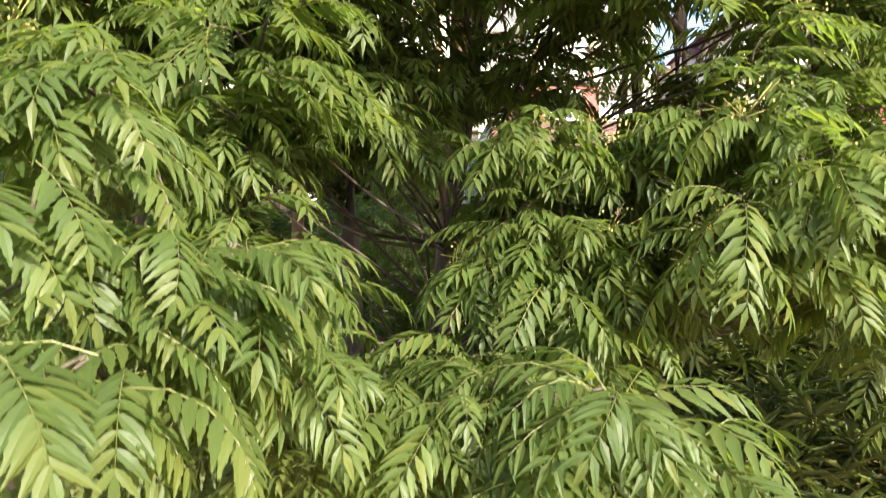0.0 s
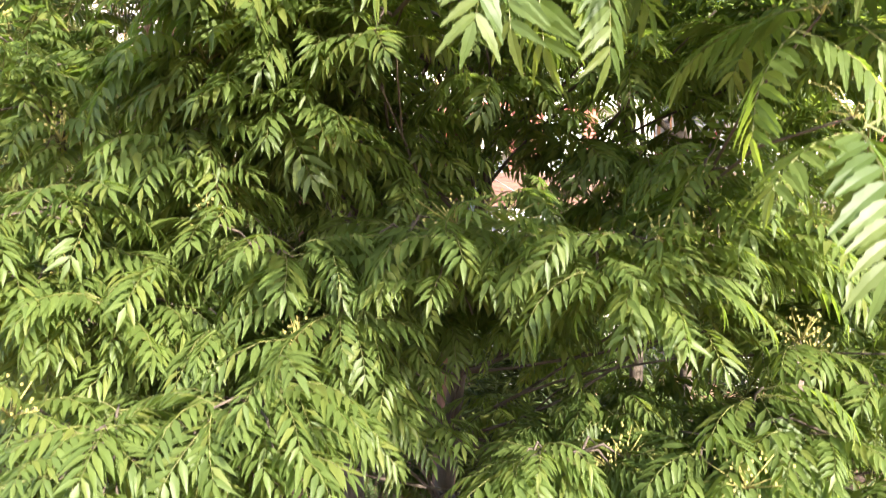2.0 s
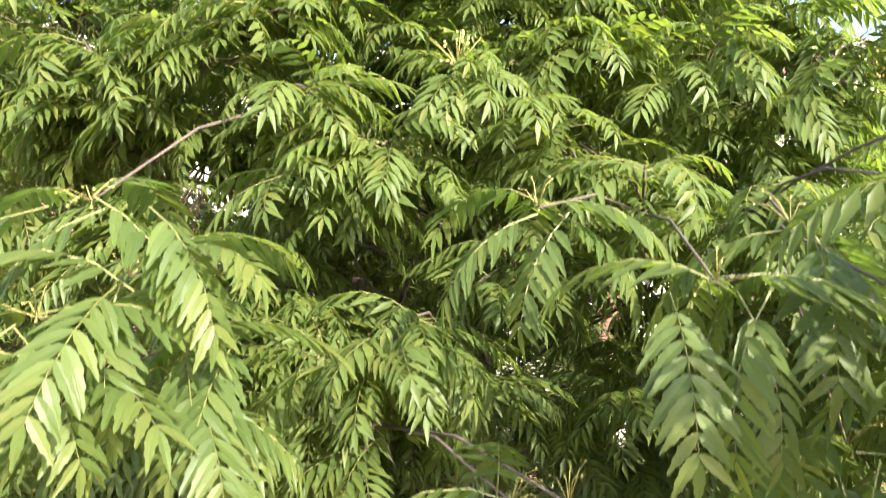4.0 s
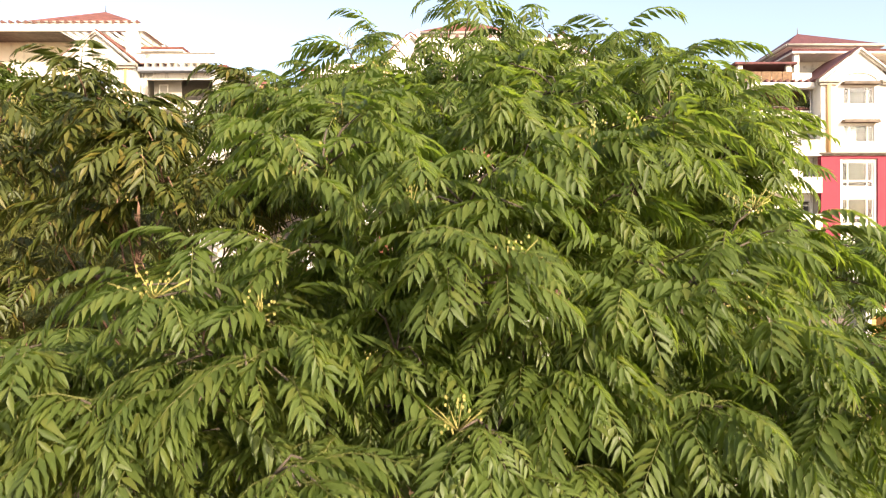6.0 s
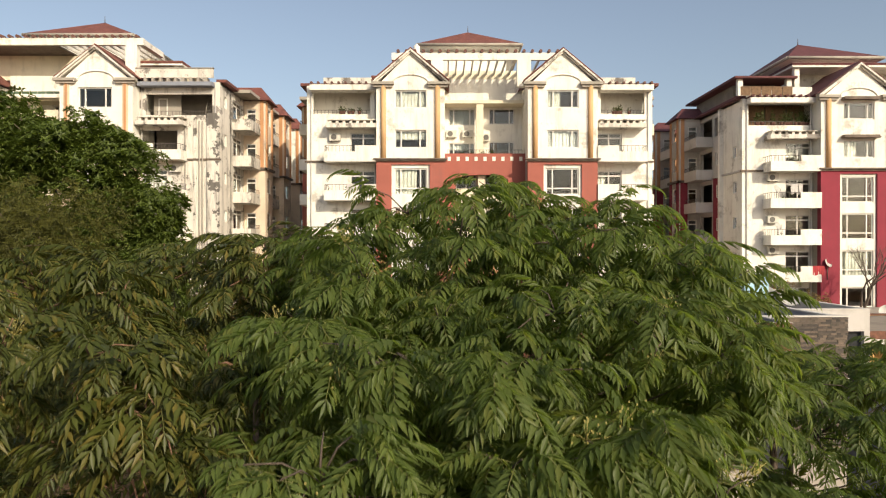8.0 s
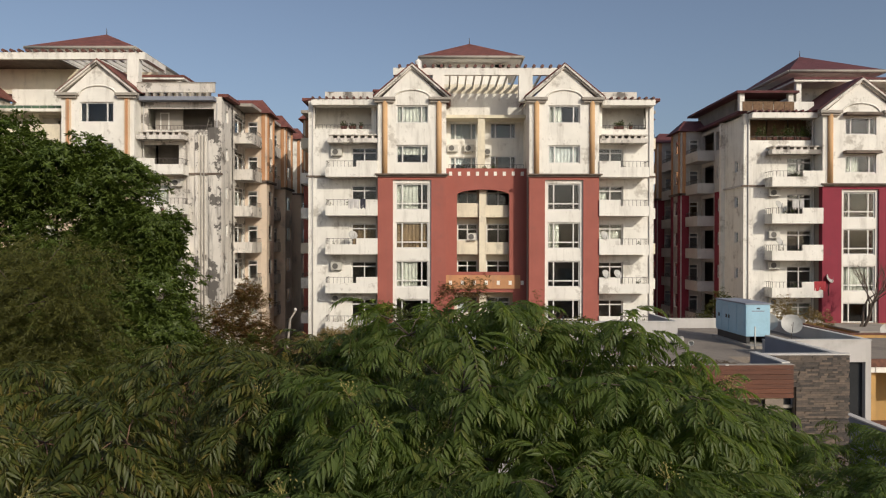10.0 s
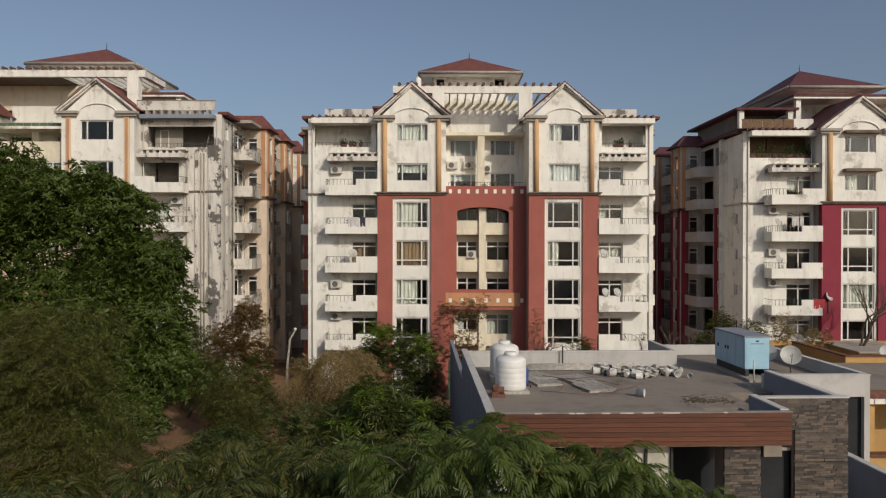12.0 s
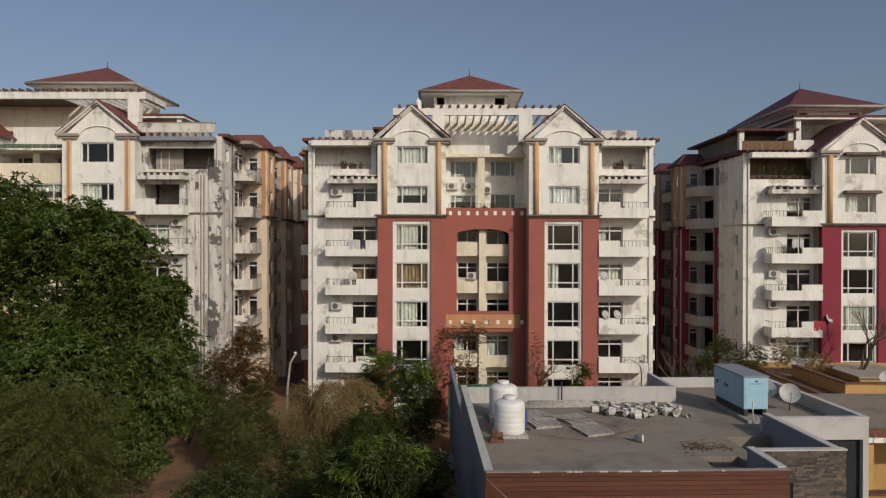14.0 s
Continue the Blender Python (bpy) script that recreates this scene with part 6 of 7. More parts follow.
def feathery_tree(label, base, lead, clumps, mats, barkmat, seed, fine=True, per=7, near=None, extra=(), flowers=0.0, inner=5, thick=0.12, climb=(0.5, 1.5), whorls=()):
    """A tree of drooping pinnate leaves. clumps: (x, y, z, radius) of each bough's head; lead: points of the stem above the base."""
    r = random.Random(seed)
    tree = thing("tree", label, "tree", group="pinnate-leaved trees")
    units = FINE + ROUGH + NEAR
    coarse = list(range(len(FINE), len(FINE) + len(ROUGH)))
    close = list(range(len(FINE) + len(ROUGH), len(units)))
    fine_kinds = list(range(len(FINE))) if fine else coarse
    stem = [Vector(base)] + [Vector(p) for p in lead]
    line = []
    for a, b in zip(stem, stem[1:]):
        line += [a.lerp(b, i / 5) + Vector((r.uniform(-1, 1), r.uniform(-1, 1), 0)) * 0.03 for i in range(5)]
    line.append(stem[-1])
    bm = bmesh.new()
    tube(bm, line, thick, 0.02, 10)
    part("trunk", bm, barkmat, tree)
    leaves, twig, buds = [], bmesh.new(), bmesh.new()
    for x, y, z in whorls:       # long leaves arching out of the ends of thin outer twigs, a few bud stalks between them
        p = Vector((x, y, z))
        k = 3
        for i in range(k):
            leaves.append((r.choice(close), turned(p + Vector((r.gauss(0, 0.015), r.gauss(0, 0.015), r.gauss(0, 0.02))), (math.pi * (i % 2) + r.uniform(-0.7, 0.6)) if i < 2 else r.uniform(0.6, 2.5), r.uniform(-0.1, 0.45), r.uniform(-0.3, 0.3), r.uniform(0.86, 1.08))))
        for _ in range(3):       # and some that hang straight down
            leaves.append((r.choice((close[0], close[2])), turned(p + Vector((r.gauss(0, 0.09), r.gauss(0, 0.04), -0.02)), -math.pi / 2 + r.uniform(-1.3, 1.3), r.uniform(-0.45, 0.0), r.uniform(-0.3, 0.3), r.uniform(0.9, 1.05))))
        q = min((Vector(c[:3]) for c in clumps if c[1] >= 2.45), key=lambda c: (c - p).length)
        tube(twig, [q, q.lerp(p, 0.5) + Vector((0, 0, 0.06)), p], 0.007, 0.004, 5)
        for _ in range(7):
            e = p + Vector((r.gauss(0, 0.045), r.gauss(0, 0.045), r.uniform(-0.03, 0.10)))
            tube(buds, [p, p.lerp(e, 0.6) + Vector((0, 0, 0.02)), e], 0.0018, 0.001, 3)
            box(buds, *[w for a_ in e for w in (a_ - 0.0025, a_ + 0.0025)])
    for x, y, z, rad in clumps:
        c = Vector((x, y, z))
        want = max(1.2, z - r.uniform(*climb))
        frm = min(line, key=lambda p: abs(p.z - want))
        if y < 2.45:      # outer boughs spring from the heads behind them
            frm = min((Vector(q[:3]) for q in clumps if q[1] >= 2.45), key=lambda q: (q - c).length)
        limb(tree, frm, c + Vector((0, 0.15, -0.1)), 0.005 if y < 2.45 else 0.014, 0.004, r, barkmat, sides=6, bend=0.22)
        m = max(4, int(per * (rad / 0.45) ** 2))
        kinds = fine_kinds if y < 3.05 else coarse
        size = 0.9 if 2.3 < y < 3.4 else 1.0
        m = (1 if rad < 0.15 else 2) if y < 2.0 else m
        for k in range(m):
            while True:
                u = Vector((r.uniform(-1, 1), r.uniform(-1, 1), r.uniform(-0.8, 1)))
                if 0.2 < u.length < 1:
                    break
            u = (u.normalized() + Vector((0, -0.35, 0.15)))
            p = c + Vector((u.x, u.y, u.z * 0.8)) * rad * r.uniform(0.55, 1.0)
            d = Vector((u.x, u.y - 0.3, 0.35 * u.z + 0.1)).normalized()
            if y < 2.0:       # long fronds hanging towards the open side
                for _ in range(6):
                    leaves.append((r.choice(close), turned(p + Vector((r.gauss(0, 0.08), r.gauss(0, 0.06), r.gauss(0, 0.05))), -math.pi / 2 + r.choice((-1, 1)) * r.uniform(0.1, 1.7), r.uniform(-0.3, 0.4), r.uniform(-0.3, 0.3), r.uniform(0.7, 0.92))))
            else:
                if near and y < 4 and in_gap(p):
                    continue
                spray(leaves, r, p, d, kinds, r.randint(6, 8), size)
            tube(twig, [c, c.lerp(p, 0.5) + Vector((0, 0, 0.05)), p], 0.008, 0.004, 4)
            if flowers and y > 2.6 and r.random() < flowers:
                for _ in range(24):
                    o = Vector((r.gauss(0, 0.06), r.gauss(0, 0.06), r.uniform(-0.02, 0.14)))
                    box(buds, *[w for a_, h in zip(p + o, (0.004, 0.004, 0.005)) for w in (a_ - h, a_ + h)])
                for _ in range(10):
                    o = Vector((r.gauss(0, 0.07), r.gauss(0, 0.07), r.uniform(0.02, 0.13)))
                    tube(buds, [p, p + o], 0.003, 0.002, 3)
        for k in range(inner):
            p = c + Vector((r.gauss(0, 0.35), 0.25 + abs(r.gauss(0, 0.5)), 0.12 - abs(r.gauss(0, 0.45))))
            if in_gap(p, 0.16):
                continue
            spray(leaves, r, p, Vector((r.uniform(-1, 1), -1, r.uniform(-0.3, 0.3))).normalized(), coarse, 8, 0.9)
    for p, d in extra:
        spray(leaves, r, Vector(p), Vector(d), coarse, r.randint(7, 9), 0.9)
    tagged(part("twig", twig, barkmat, tree), kind="stuff")
    if flowers:
        tagged(part("blossom", buds, FLOWER, tree, "sprays of small yellow buds"), kind="stuff")
    else:
        buds.free()
    if near:
        own = [l for l in leaves if l[0] in close or l[0] < len(FINE) and near(l[1].translation)][:290]
        ids = {id(l) for l in own}
        leaves = [l for l in leaves if id(l) not in ids]
        meshes = [leaf_mesh("leaf", u, mats) for u in units]
        for k, m in own:
            lf = new("leaf", meshes[k])
            lf.parent = tree
            lf.matrix_world = m
    merged("crown", units, leaves, mats, tree)
    return tree


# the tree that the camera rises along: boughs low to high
LEFT_LOW = [(-1.86, 3.14, 3.73, 0.34), (-1.45, 3.04, 3.62, 0.34), (-1.17, 3.14, 3.73, 0.32), (-0.73, 2.69, 3.39, 0.3), (-0.52, 3.04, 3.62, 0.3), (-0.51, 3.14, 3.29, 0.24), (-1.07, 2.89, 3.22, 0.32),
            (-1.28, 2.64, 3.27, 0.3), (-0.91, 2.99, 3.05, 0.22), (-1.55, 2.74, 3.33, 0.34), (-0.78, 3.04, 3.96, 0.3), (-0.5, 3.14, 3.84, 0.26), (-1.57, 2.99, 4.13, 0.32), (-1.79, 2.94, 3.83, 0.3),
            (-1.38, 3.04, 3.84, 0.26), (-1.67, 3.04, 4.61, 0.3), (-1.42, 3.24, 4.88, 0.28), (-0.84, 2.89, 4.68, 0.3), (-0.59, 2.94, 4.48, 0.24), (-0.99, 2.99, 4.37, 0.24)]
FRONT_LOW = [(-1.11, 1.84, 2.71, 0.2), (-0.96, 1.79, 2.52, 0.2), (-0.86, 1.94, 2.59, 0.2), (-0.7, 2.19, 2.57, 0.2), (-0.62, 2.44, 2.45, 0.2), (-0.71, 1.94, 2.41, 0.2), (-0.88, 1.79, 2.29, 0.2),
             (-0.63, 2.14, 2.3, 0.2), (-1.14, 1.94, 2.99, 0.18), (-1.05, 2.14, 3.1, 0.2), (-0.35, 2.99, 2.02, 0.3), (-0.22, 3.14, 2.21, 0.22), (-0.42, 2.64, 1.89, 0.3), (-0.03, 2.94, 2.03, 0.26),
             (0.15, 2.44, 2.04, 0.28), (0.39, 2.54, 2.09, 0.28), (0.57, 2.29, 2.08, 0.24), (0.7, 2.24, 2.04, 0.2), (-0.11, 2.54, 1.86, 0.3), (0.32, 2.34, 1.88, 0.3)]
RIGHT_LOW = [(0.5, 4.2, 3.6, 0.26), (0.15, 4.2, 3.62, 0.24), (1.5, 4.3, 3.55, 0.24), (0.44, 3.04, 3.13, 0.24), (0.62, 3.09, 3.11, 0.2), (0.31, 3.04, 2.75, 0.2), (0.54, 3.04, 2.75, 0.26), (0.27, 3.14, 2.47, 0.18), (0.5, 3.09, 2.4, 0.26), (0.73, 3.14, 2.55, 0.24),
             (0.76, 3.14, 2.24, 0.24), (0.45, 3.14, 2.14, 0.22), (1.04, 2.79, 3.09, 0.24), (1.24, 2.79, 3.3, 0.3), (1.57, 2.89, 3.39, 0.32), (1.66, 2.69, 3.19, 0.32), (1.33, 2.69, 2.99, 0.3),
             (1.49, 2.59, 2.82, 0.3), (1.15, 2.69, 2.77, 0.24), (1.11, 2.69, 2.6, 0.18), (1.37, 2.64, 2.62, 0.22), (1.65, 2.64, 2.64, 0.2)]
MID = [(-0.16, 2.99, 4.08, 0.22), (0.04, 2.89, 3.98, 0.26), (0.27, 2.89, 4.02, 0.22), (0.59, 2.64, 4, 0.26), (0.81, 2.64, 3.89, 0.22), (1.09, 2.69, 3.96, 0.22), (1.48, 2.99, 4.06, 0.24),
       (1.84, 3.14, 4.04, 0.3), (-0.58, 3.14, 5.36, 0.24), (-0.36, 2.69, 5.03, 0.24), (-0.19, 2.54, 4.9, 0.2), (-0.73, 2.94, 5.04, 0.26), (-0.99, 2.99, 4.88, 0.26), (-0.85, 3.04, 4.61, 0.26),
       (-1.15, 3.04, 4.44, 0.22), (-1.7, 3.04, 4.46, 0.3), (-1.92, 3.24, 4.81, 0.3), (0.04, 2.74, 5.22, 0.24), (0.35, 2.94, 5.42, 0.26), (1.02, 2.74, 4.24, 0.24), (1.24, 2.94, 5.21, 0.3),
       (1.54, 2.84, 4.95, 0.3)]
HIGH = [(-0.18, 2.84, 5.93, 0.24), (-0.43, 2.82, 5.81, 0.26), (-0.62, 2.64, 6.12, 0.26), (-1.04, 2.89, 6.29, 0.3), (-1.41, 2.89, 6.22, 0.3), (-1.79, 3.04, 6.47, 0.32), (0.26, 2.89, 6.22, 0.28),
        (0.54, 2.84, 5.95, 0.26), (0.83, 2.99, 6.29, 0.28), (1.17, 2.99, 6.22, 0.28), (1.57, 3.04, 6.08, 0.28), (1.93, 3.14, 6.35, 0.3), (0.41, 3.14, 6.58, 0.3), (-0.18, 3.14, 6.53, 0.3),
        (-0.68, 3.09, 6.54, 0.3), (0.87, 3.24, 6.69, 0.3), (-0.58, 3.24, 5.21, 0.22), (-0.77, 2.79, 5.49, 0.24), (-0.61, 2.79, 4.97, 0.26), (-0.16, 2.54, 5.09, 0.22), (-0.89, 2.74, 5.13, 0.24),
        (0.82, 2.64, 5.69, 0.24), (1.21, 2.54, 5.69, 0.22)]
UPPER = [(1.75, 3.1, 6.35, 0.45), (-0.85, 3.0, 6.5, 0.42), (0.1, 3.0, 6.75, 0.42), (1.2, 3.3, 6.8, 0.45), (-1.6, 3.2, 6.3, 0.42), (-2.3, 3.4, 6.35, 0.42), (-3.0, 3.7, 6.35, 0.42),
         (-0.55, 3.3, 7.4, 0.42), (-1.0, 3.2, 6.75, 0.4), (0.15, 3.15, 7.2, 0.4), (-0.5, 3.5, 7.0, 0.42), (0.4, 3.6, 7.25, 0.42), (1.1, 3.7, 7.3, 0.45), (1.65, 3.9, 7.0, 0.45)]
# boughs beside and behind the open corner, out of view, added to shade the leaves
SHADE_BOUGHS = [(2.0, 2.6, 2.9, 0.34), (2.4, 2.5, 3.2, 0.36), (2.2, 2.5, 3.7, 0.36), (2.8, 2.5, 3.4, 0.38), (2.7, 2.6, 2.8, 0.36), (3.2, 2.5, 3.1, 0.36), (2.3, 2.5, 4.3, 0.36), (2.8, 2.5, 4.0, 0.36),
        (1.62, 2.2, 4.75, 0.26), (1.75, 2.1, 5.1, 0.28), (1.65, 2.2, 5.45, 0.26), (2.1, 2.1, 4.8, 0.3), (2.2, 2.2, 5.4, 0.32), (1.9, 2.3, 5.85, 0.32),
        # the last three hang unseen right of the camera, added to darken the near fronds
        (1.25, 0.85, 5.5, 0.16), (1.15, 0.6, 5.65, 0.16), (1.3, 0.4, 5.9, 0.16)]
WHORLS = [(1, 1.66, 4.34), (0.34, 1.66, 4.91), (0.21, 1.76, 4.88), (1.05, 1.89, 4.67), (1.07, 1.74, 5.03), (-0.74, 1.96, 5.17), (-1.01, 1.9, 5.15), (0.67, 1.56, 5.45), (0.33, 2.09, 5.67),
          (0.96, 1.79, 5.6), (-0.95, 1.89, 5.68), (-0.82, 1.84, 5.47), (-1.04, 1.79, 5.36), (-0.7, 1.99, 5.31)]
TOP = [(0.0, 6.2, 8.1, 0.45), (0.05, 5.2, 7.9, 0.4), (-0.3, 4.4, 7.8, 0.45), (0.5, 4.1, 7.7, 0.42), (-0.95, 4.9, 7.85, 0.42), (0.85, 4.7, 8.1, 0.45), (1.6, 4.7, 7.9, 0.5),
       (2.1, 5.0, 7.7, 0.45), (-0.6, 5.6, 8.3, 0.5), (0.2, 5.8, 8.55, 0.5), (1.1, 5.8, 8.55, 0.5), (2.0, 5.8, 8.45, 0.5),
       (2.5, 6.2, 8.1, 0.45), (-0.3, 6.8, 8.9, 0.45), (0.7, 6.9, 8.95, 0.45), (1.6, 7.0, 8.8, 0.5), (2.4, 7.2, 8.5, 0.45), (2.65, 6.7, 8.2, 0.42), (0.9, 7.7, 8.85, 0.45), (2.0, 7.8, 8.15, 0.45),
       (-1.2, 6.4, 8.3, 0.45), (-0.9, 7.3, 8.55, 0.45), (-1.05, 5.6, 7.7, 0.4), (0.3, 8.0, 8.8, 0.5), (1.4, 8.2, 8.35, 0.45), (2.7, 6.8, 7.6, 0.45), (2.3, 5.6, 7.2, 0.45)]
r = random.Random(21)
fill = []
while len(fill) < 360:
    x, z = r.uniform(-2.6, 3.4), r.uniform(1.2, 8.6)
    y = 2.95 + (0.6 * (z - 6) ** 1.6 if z > 6 else 0.0) + abs(r.gauss(0, 0.45)) + (0.35 if z < 5.5 else 0.1)
    if in_gap((x, y, z), 0.16) or (z > 6.5 and not -0.22 < x / y < 0.46):
        continue
    fill.append(((x, y, z), Vector((r.uniform(-0.8, 0.8), -1, r.uniform(-0.2, 0.4))).normalized()))
for _ in range(190):
    p = (r.uniform(-2.4, 4.2), r.uniform(4.2, 7.6), r.uniform(3.4, 6.2))
    if not in_gap(p, 0.1):
        fill.append((p, Vector((r.uniform(-0.8, 0.8), -1, r.uniform(-0.2, 0.3))).normalized()))
for _ in range(230):
    z = r.uniform(5.8, 8.2)
    p = (r.uniform(-1.4, 2.9), 5.4 + 1.25 * (z - 5.8) + r.uniform(-0.1, 0.9), z - 0.25)
    fill.append((p, Vector((r.uniform(-0.8, 0.8), -1, r.uniform(-0.2, 0.3))).normalized()))
feathery_tree("tall green tree with drooping feather-shaped leaves and yellow buds", (-0.1, 5.0, 0), ((-0.05, 5.0, 2.2), (0.3, 5.2, 4.5), (0.6, 5.9, 6.5), (0.8, 6.6, 8.6)), LEFT_LOW + FRONT_LOW + RIGHT_LOW + MID + HIGH + SHADE_BOUGHS + UPPER + TOP, (LEAF, STEM), BARK, 3,
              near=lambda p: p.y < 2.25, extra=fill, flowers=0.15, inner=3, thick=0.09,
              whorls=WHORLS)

# neighbours of the same kind, seen from above later on
LEFTB = [(-2.2, 4.3, 7.85, 0.42), (-1.65, 4.1, 7.4, 0.4), (-3.0, 4.6, 7.75, 0.45), (-2.7, 5.8, 8.1, 0.5), (-1.7, 6.6, 8.25, 0.5), (-3.7, 6.3, 7.95, 0.5),
         (-2.4, 7.4, 8.35, 0.5), (-1.5, 8.0, 8.45, 0.5), (-3.3, 8.2, 8.3, 0.5), (-4.6, 7.8, 8.05, 0.55), (-2.9, 4.6, 6.6, 0.4), (-2.0, 6.0, 7.5, 0.45), (-1.9, 6.9, 7.6, 0.45), (-4.2, 5.2, 7.3, 0.5), (-2.1, 4.6, 7.1, 0.35), (-3.5, 4.4, 7.0, 0.4)]
feathery_tree("olive-green tree with drooping feather-shaped leaves and thin stems", (-2.5, 5.6, 0), ((-2.4, 5.4, 3.0), (-2.3, 5.3, 5.5), (-2.6, 5.9, 7.8)), LEFTB, (LEAF_OLD, STEM), BARK_RED, 5, fine=False, per=8, flowers=0.1, inner=3, thick=0.07, climb=(1.6, 3.2))
BACKB = [(-4.2, 9.6, 7.3, 0.6), (-3.0, 10.2, 7.8, 0.6), (-1.8, 10.6, 7.9, 0.6), (-0.6, 10.0, 8.1, 0.55), (-5.6, 10.8, 6.7, 0.6), (-4.6, 12.0, 6.4, 0.6),
         (-3.2, 12.4, 6.8, 0.6), (-6.6, 12.2, 6.0, 0.6), (-1.9, 12.2, 7.0, 0.55), (0.3, 11.3, 7.7, 0.55), (-0.6, 12.8, 6.9, 0.55), (-5.4, 13.4, 5.6, 0.6)]
feathery_tree("green tree with feather-shaped leaves, lower than its neighbour", (-3.0, 11.0, 0), ((-3.0, 11.0, 4.0), (-3.0, 11.2, 7.2)), BACKB, (LEAF_OLD, STEM), BARK, 6, fine=False, per=6, inner=5)
RIGHTB = [(3.7, 6.6, 6.7, 0.5), (4.6, 7.3, 6.95, 0.5), (5.4, 7.8, 6.9, 0.55), (3.6, 8.8, 7.4, 0.5), (4.5, 9.6, 7.2, 0.5), (2.7, 9.3, 7.8, 0.5), (5.5, 9.6, 6.8, 0.55),
          (6.4, 9.2, 7.0, 0.55), (1.8, 9.6, 8.0, 0.5), (3.4, 10.4, 7.1, 0.5), (4.4, 6.4, 6.2, 0.5), (5.8, 7.4, 6.2, 0.55), (6.6, 8.2, 6.3, 0.55), (3.3, 5.6, 6.2, 0.45), (5.4, 10.8, 6.6, 0.5)]
feathery_tree("green tree with feather-shaped leaves beside the flat-roofed house", (4.4, 8.6, 0), ((4.4, 8.6, 4.0), (4.3, 8.8, 7.4)), RIGHTB, (LEAF, STEM), BARK, 8, fine=False, per=7, inner=5)


def crowned_tree(label, base, heads, units, mats, count, seed, trunk=0.2, size=1.0, barkmat=None, name="tree", inner=0.55, group="", up=0.25, hang=0.0, shoots=()):
    """A tree whose crown is many shoots over uneven rounded heads (x, y, z, rx, ry, rz)."""
    r = random.Random(seed)
    tree = thing(name, label, "bush" if name == "bush" else "tree", group=group)
    barkmat = barkmat or BARK
    base = Vector(base)
    mid = Vector((sum(h[0] for h in heads) / len(heads), sum(h[1] for h in heads) / len(heads), min(h[2] for h in heads)))
    fork = base.lerp(mid, 0.7)
    limb(tree, base, fork, trunk, trunk * 0.7, r, barkmat, "trunk", sides=9, bend=0.1)
    placed = []
    wsum = sum(h[3] * h[5] for h in heads)
    for x, y, z, rx, ry, rz in heads:
        c = Vector((x, y, z))
        limb(tree, fork, c, trunk * 0.5, trunk * 0.12, r, barkmat, sides=6)
        for _ in range(3):
            e = c + Vector((r.uniform(-1, 1) * rx, r.uniform(-1, 0.6) * ry, r.uniform(-0.5, 0.9) * rz)) * 0.8
            limb(tree, c, e, trunk * 0.14, trunk * 0.04, r, barkmat, sides=5, n=4)
        n = int(count * rx * rz / wsum)
        lumps = [Vector((r.gauss(0, 1), r.gauss(0, 1), r.gauss(0, 1))).normalized() for _ in range(12)]
        for _ in range(n):
            u = Vector((r.gauss(0, 1), r.gauss(0, 1) - 0.5, r.gauss(0, 1) + up)).normalized()
            k = 0.62 + 0.46 * max(max(0, u.dot(l)) ** 9 for l in lumps)
            k *= r.uniform(inner, 1.0) ** 0.6
            p = c + Vector((u.x * rx, u.y * ry, u.z * rz)) * k
            yaw = math.atan2(u.y, u.x) + r.uniform(-0.8, 0.8)
            placed.append((r.randrange(len(units)), turned(p, yaw, r.uniform(-0.5, 0.5) - hang, r.uniform(-0.6, 0.6), size * r.uniform(0.7, 1.25))))
    merged("crown", units, placed, mats, tree)
    new_growth = []
    for x, y, z, w, n in shoots:
        for _ in range(n):
            p = Vector((r.gauss(x, w * 0.5), r.gauss(y, w * 0.4), r.gauss(z, w * 0.35)))
            new_growth.append((r.randrange(len(units)), turned(p, r.uniform(0, 6.28), r.uniform(-0.4, 0.4), r.uniform(-0.5, 0.5), size * r.uniform(0.7, 1.1))))
    if new_growth:
        merged("new_growth", units, new_growth, (LEAF_SHOOT, mats[1]), tree, "bright light-green new shoots")
    return tree


crowned_tree("large dark-green leafy tree in front of the stained block", (-20, 35, 0),
             [(-19.2, 34, 12.4, 4.0, 3.6, 3.6), (-23.5, 34.5, 12.8, 4.2, 3.6, 3.6), (-16.4, 33.5, 12.6, 3.0, 3.0, 2.9), (-16.0, 33.5, 9.6, 3.2, 3.0, 2.6), (-14.3, 33.5, 7.4, 2.6, 2.6, 2.8), (-14.2, 33.2, 9.8, 2.2, 2.2, 2.1), (-13.6, 33.0, 5.3, 2.5, 2.0, 2.0), (-15.4, 32.6, 6.6, 2.2, 1.8, 2.0), (-18.5, 32, 7.2, 4.0, 3.0, 3.4), (-23, 32, 8.0, 4.5, 3.2, 4.0), (-15.5, 32.5, 3.6, 3.0, 2.4, 2.6), (-20, 34.5, 5.0, 5.5, 2.5, 4.5), (-21.4, 33.6, 13.4, 3.2, 3.0, 3.0), (-14.8, 34.5, 4.9, 2.3, 1.8, 1.3)],
             TUFT, (LEAF_DEEP, STEM), 23000, 31, 0.4, 0.88, inner=0.5, hang=0.3)
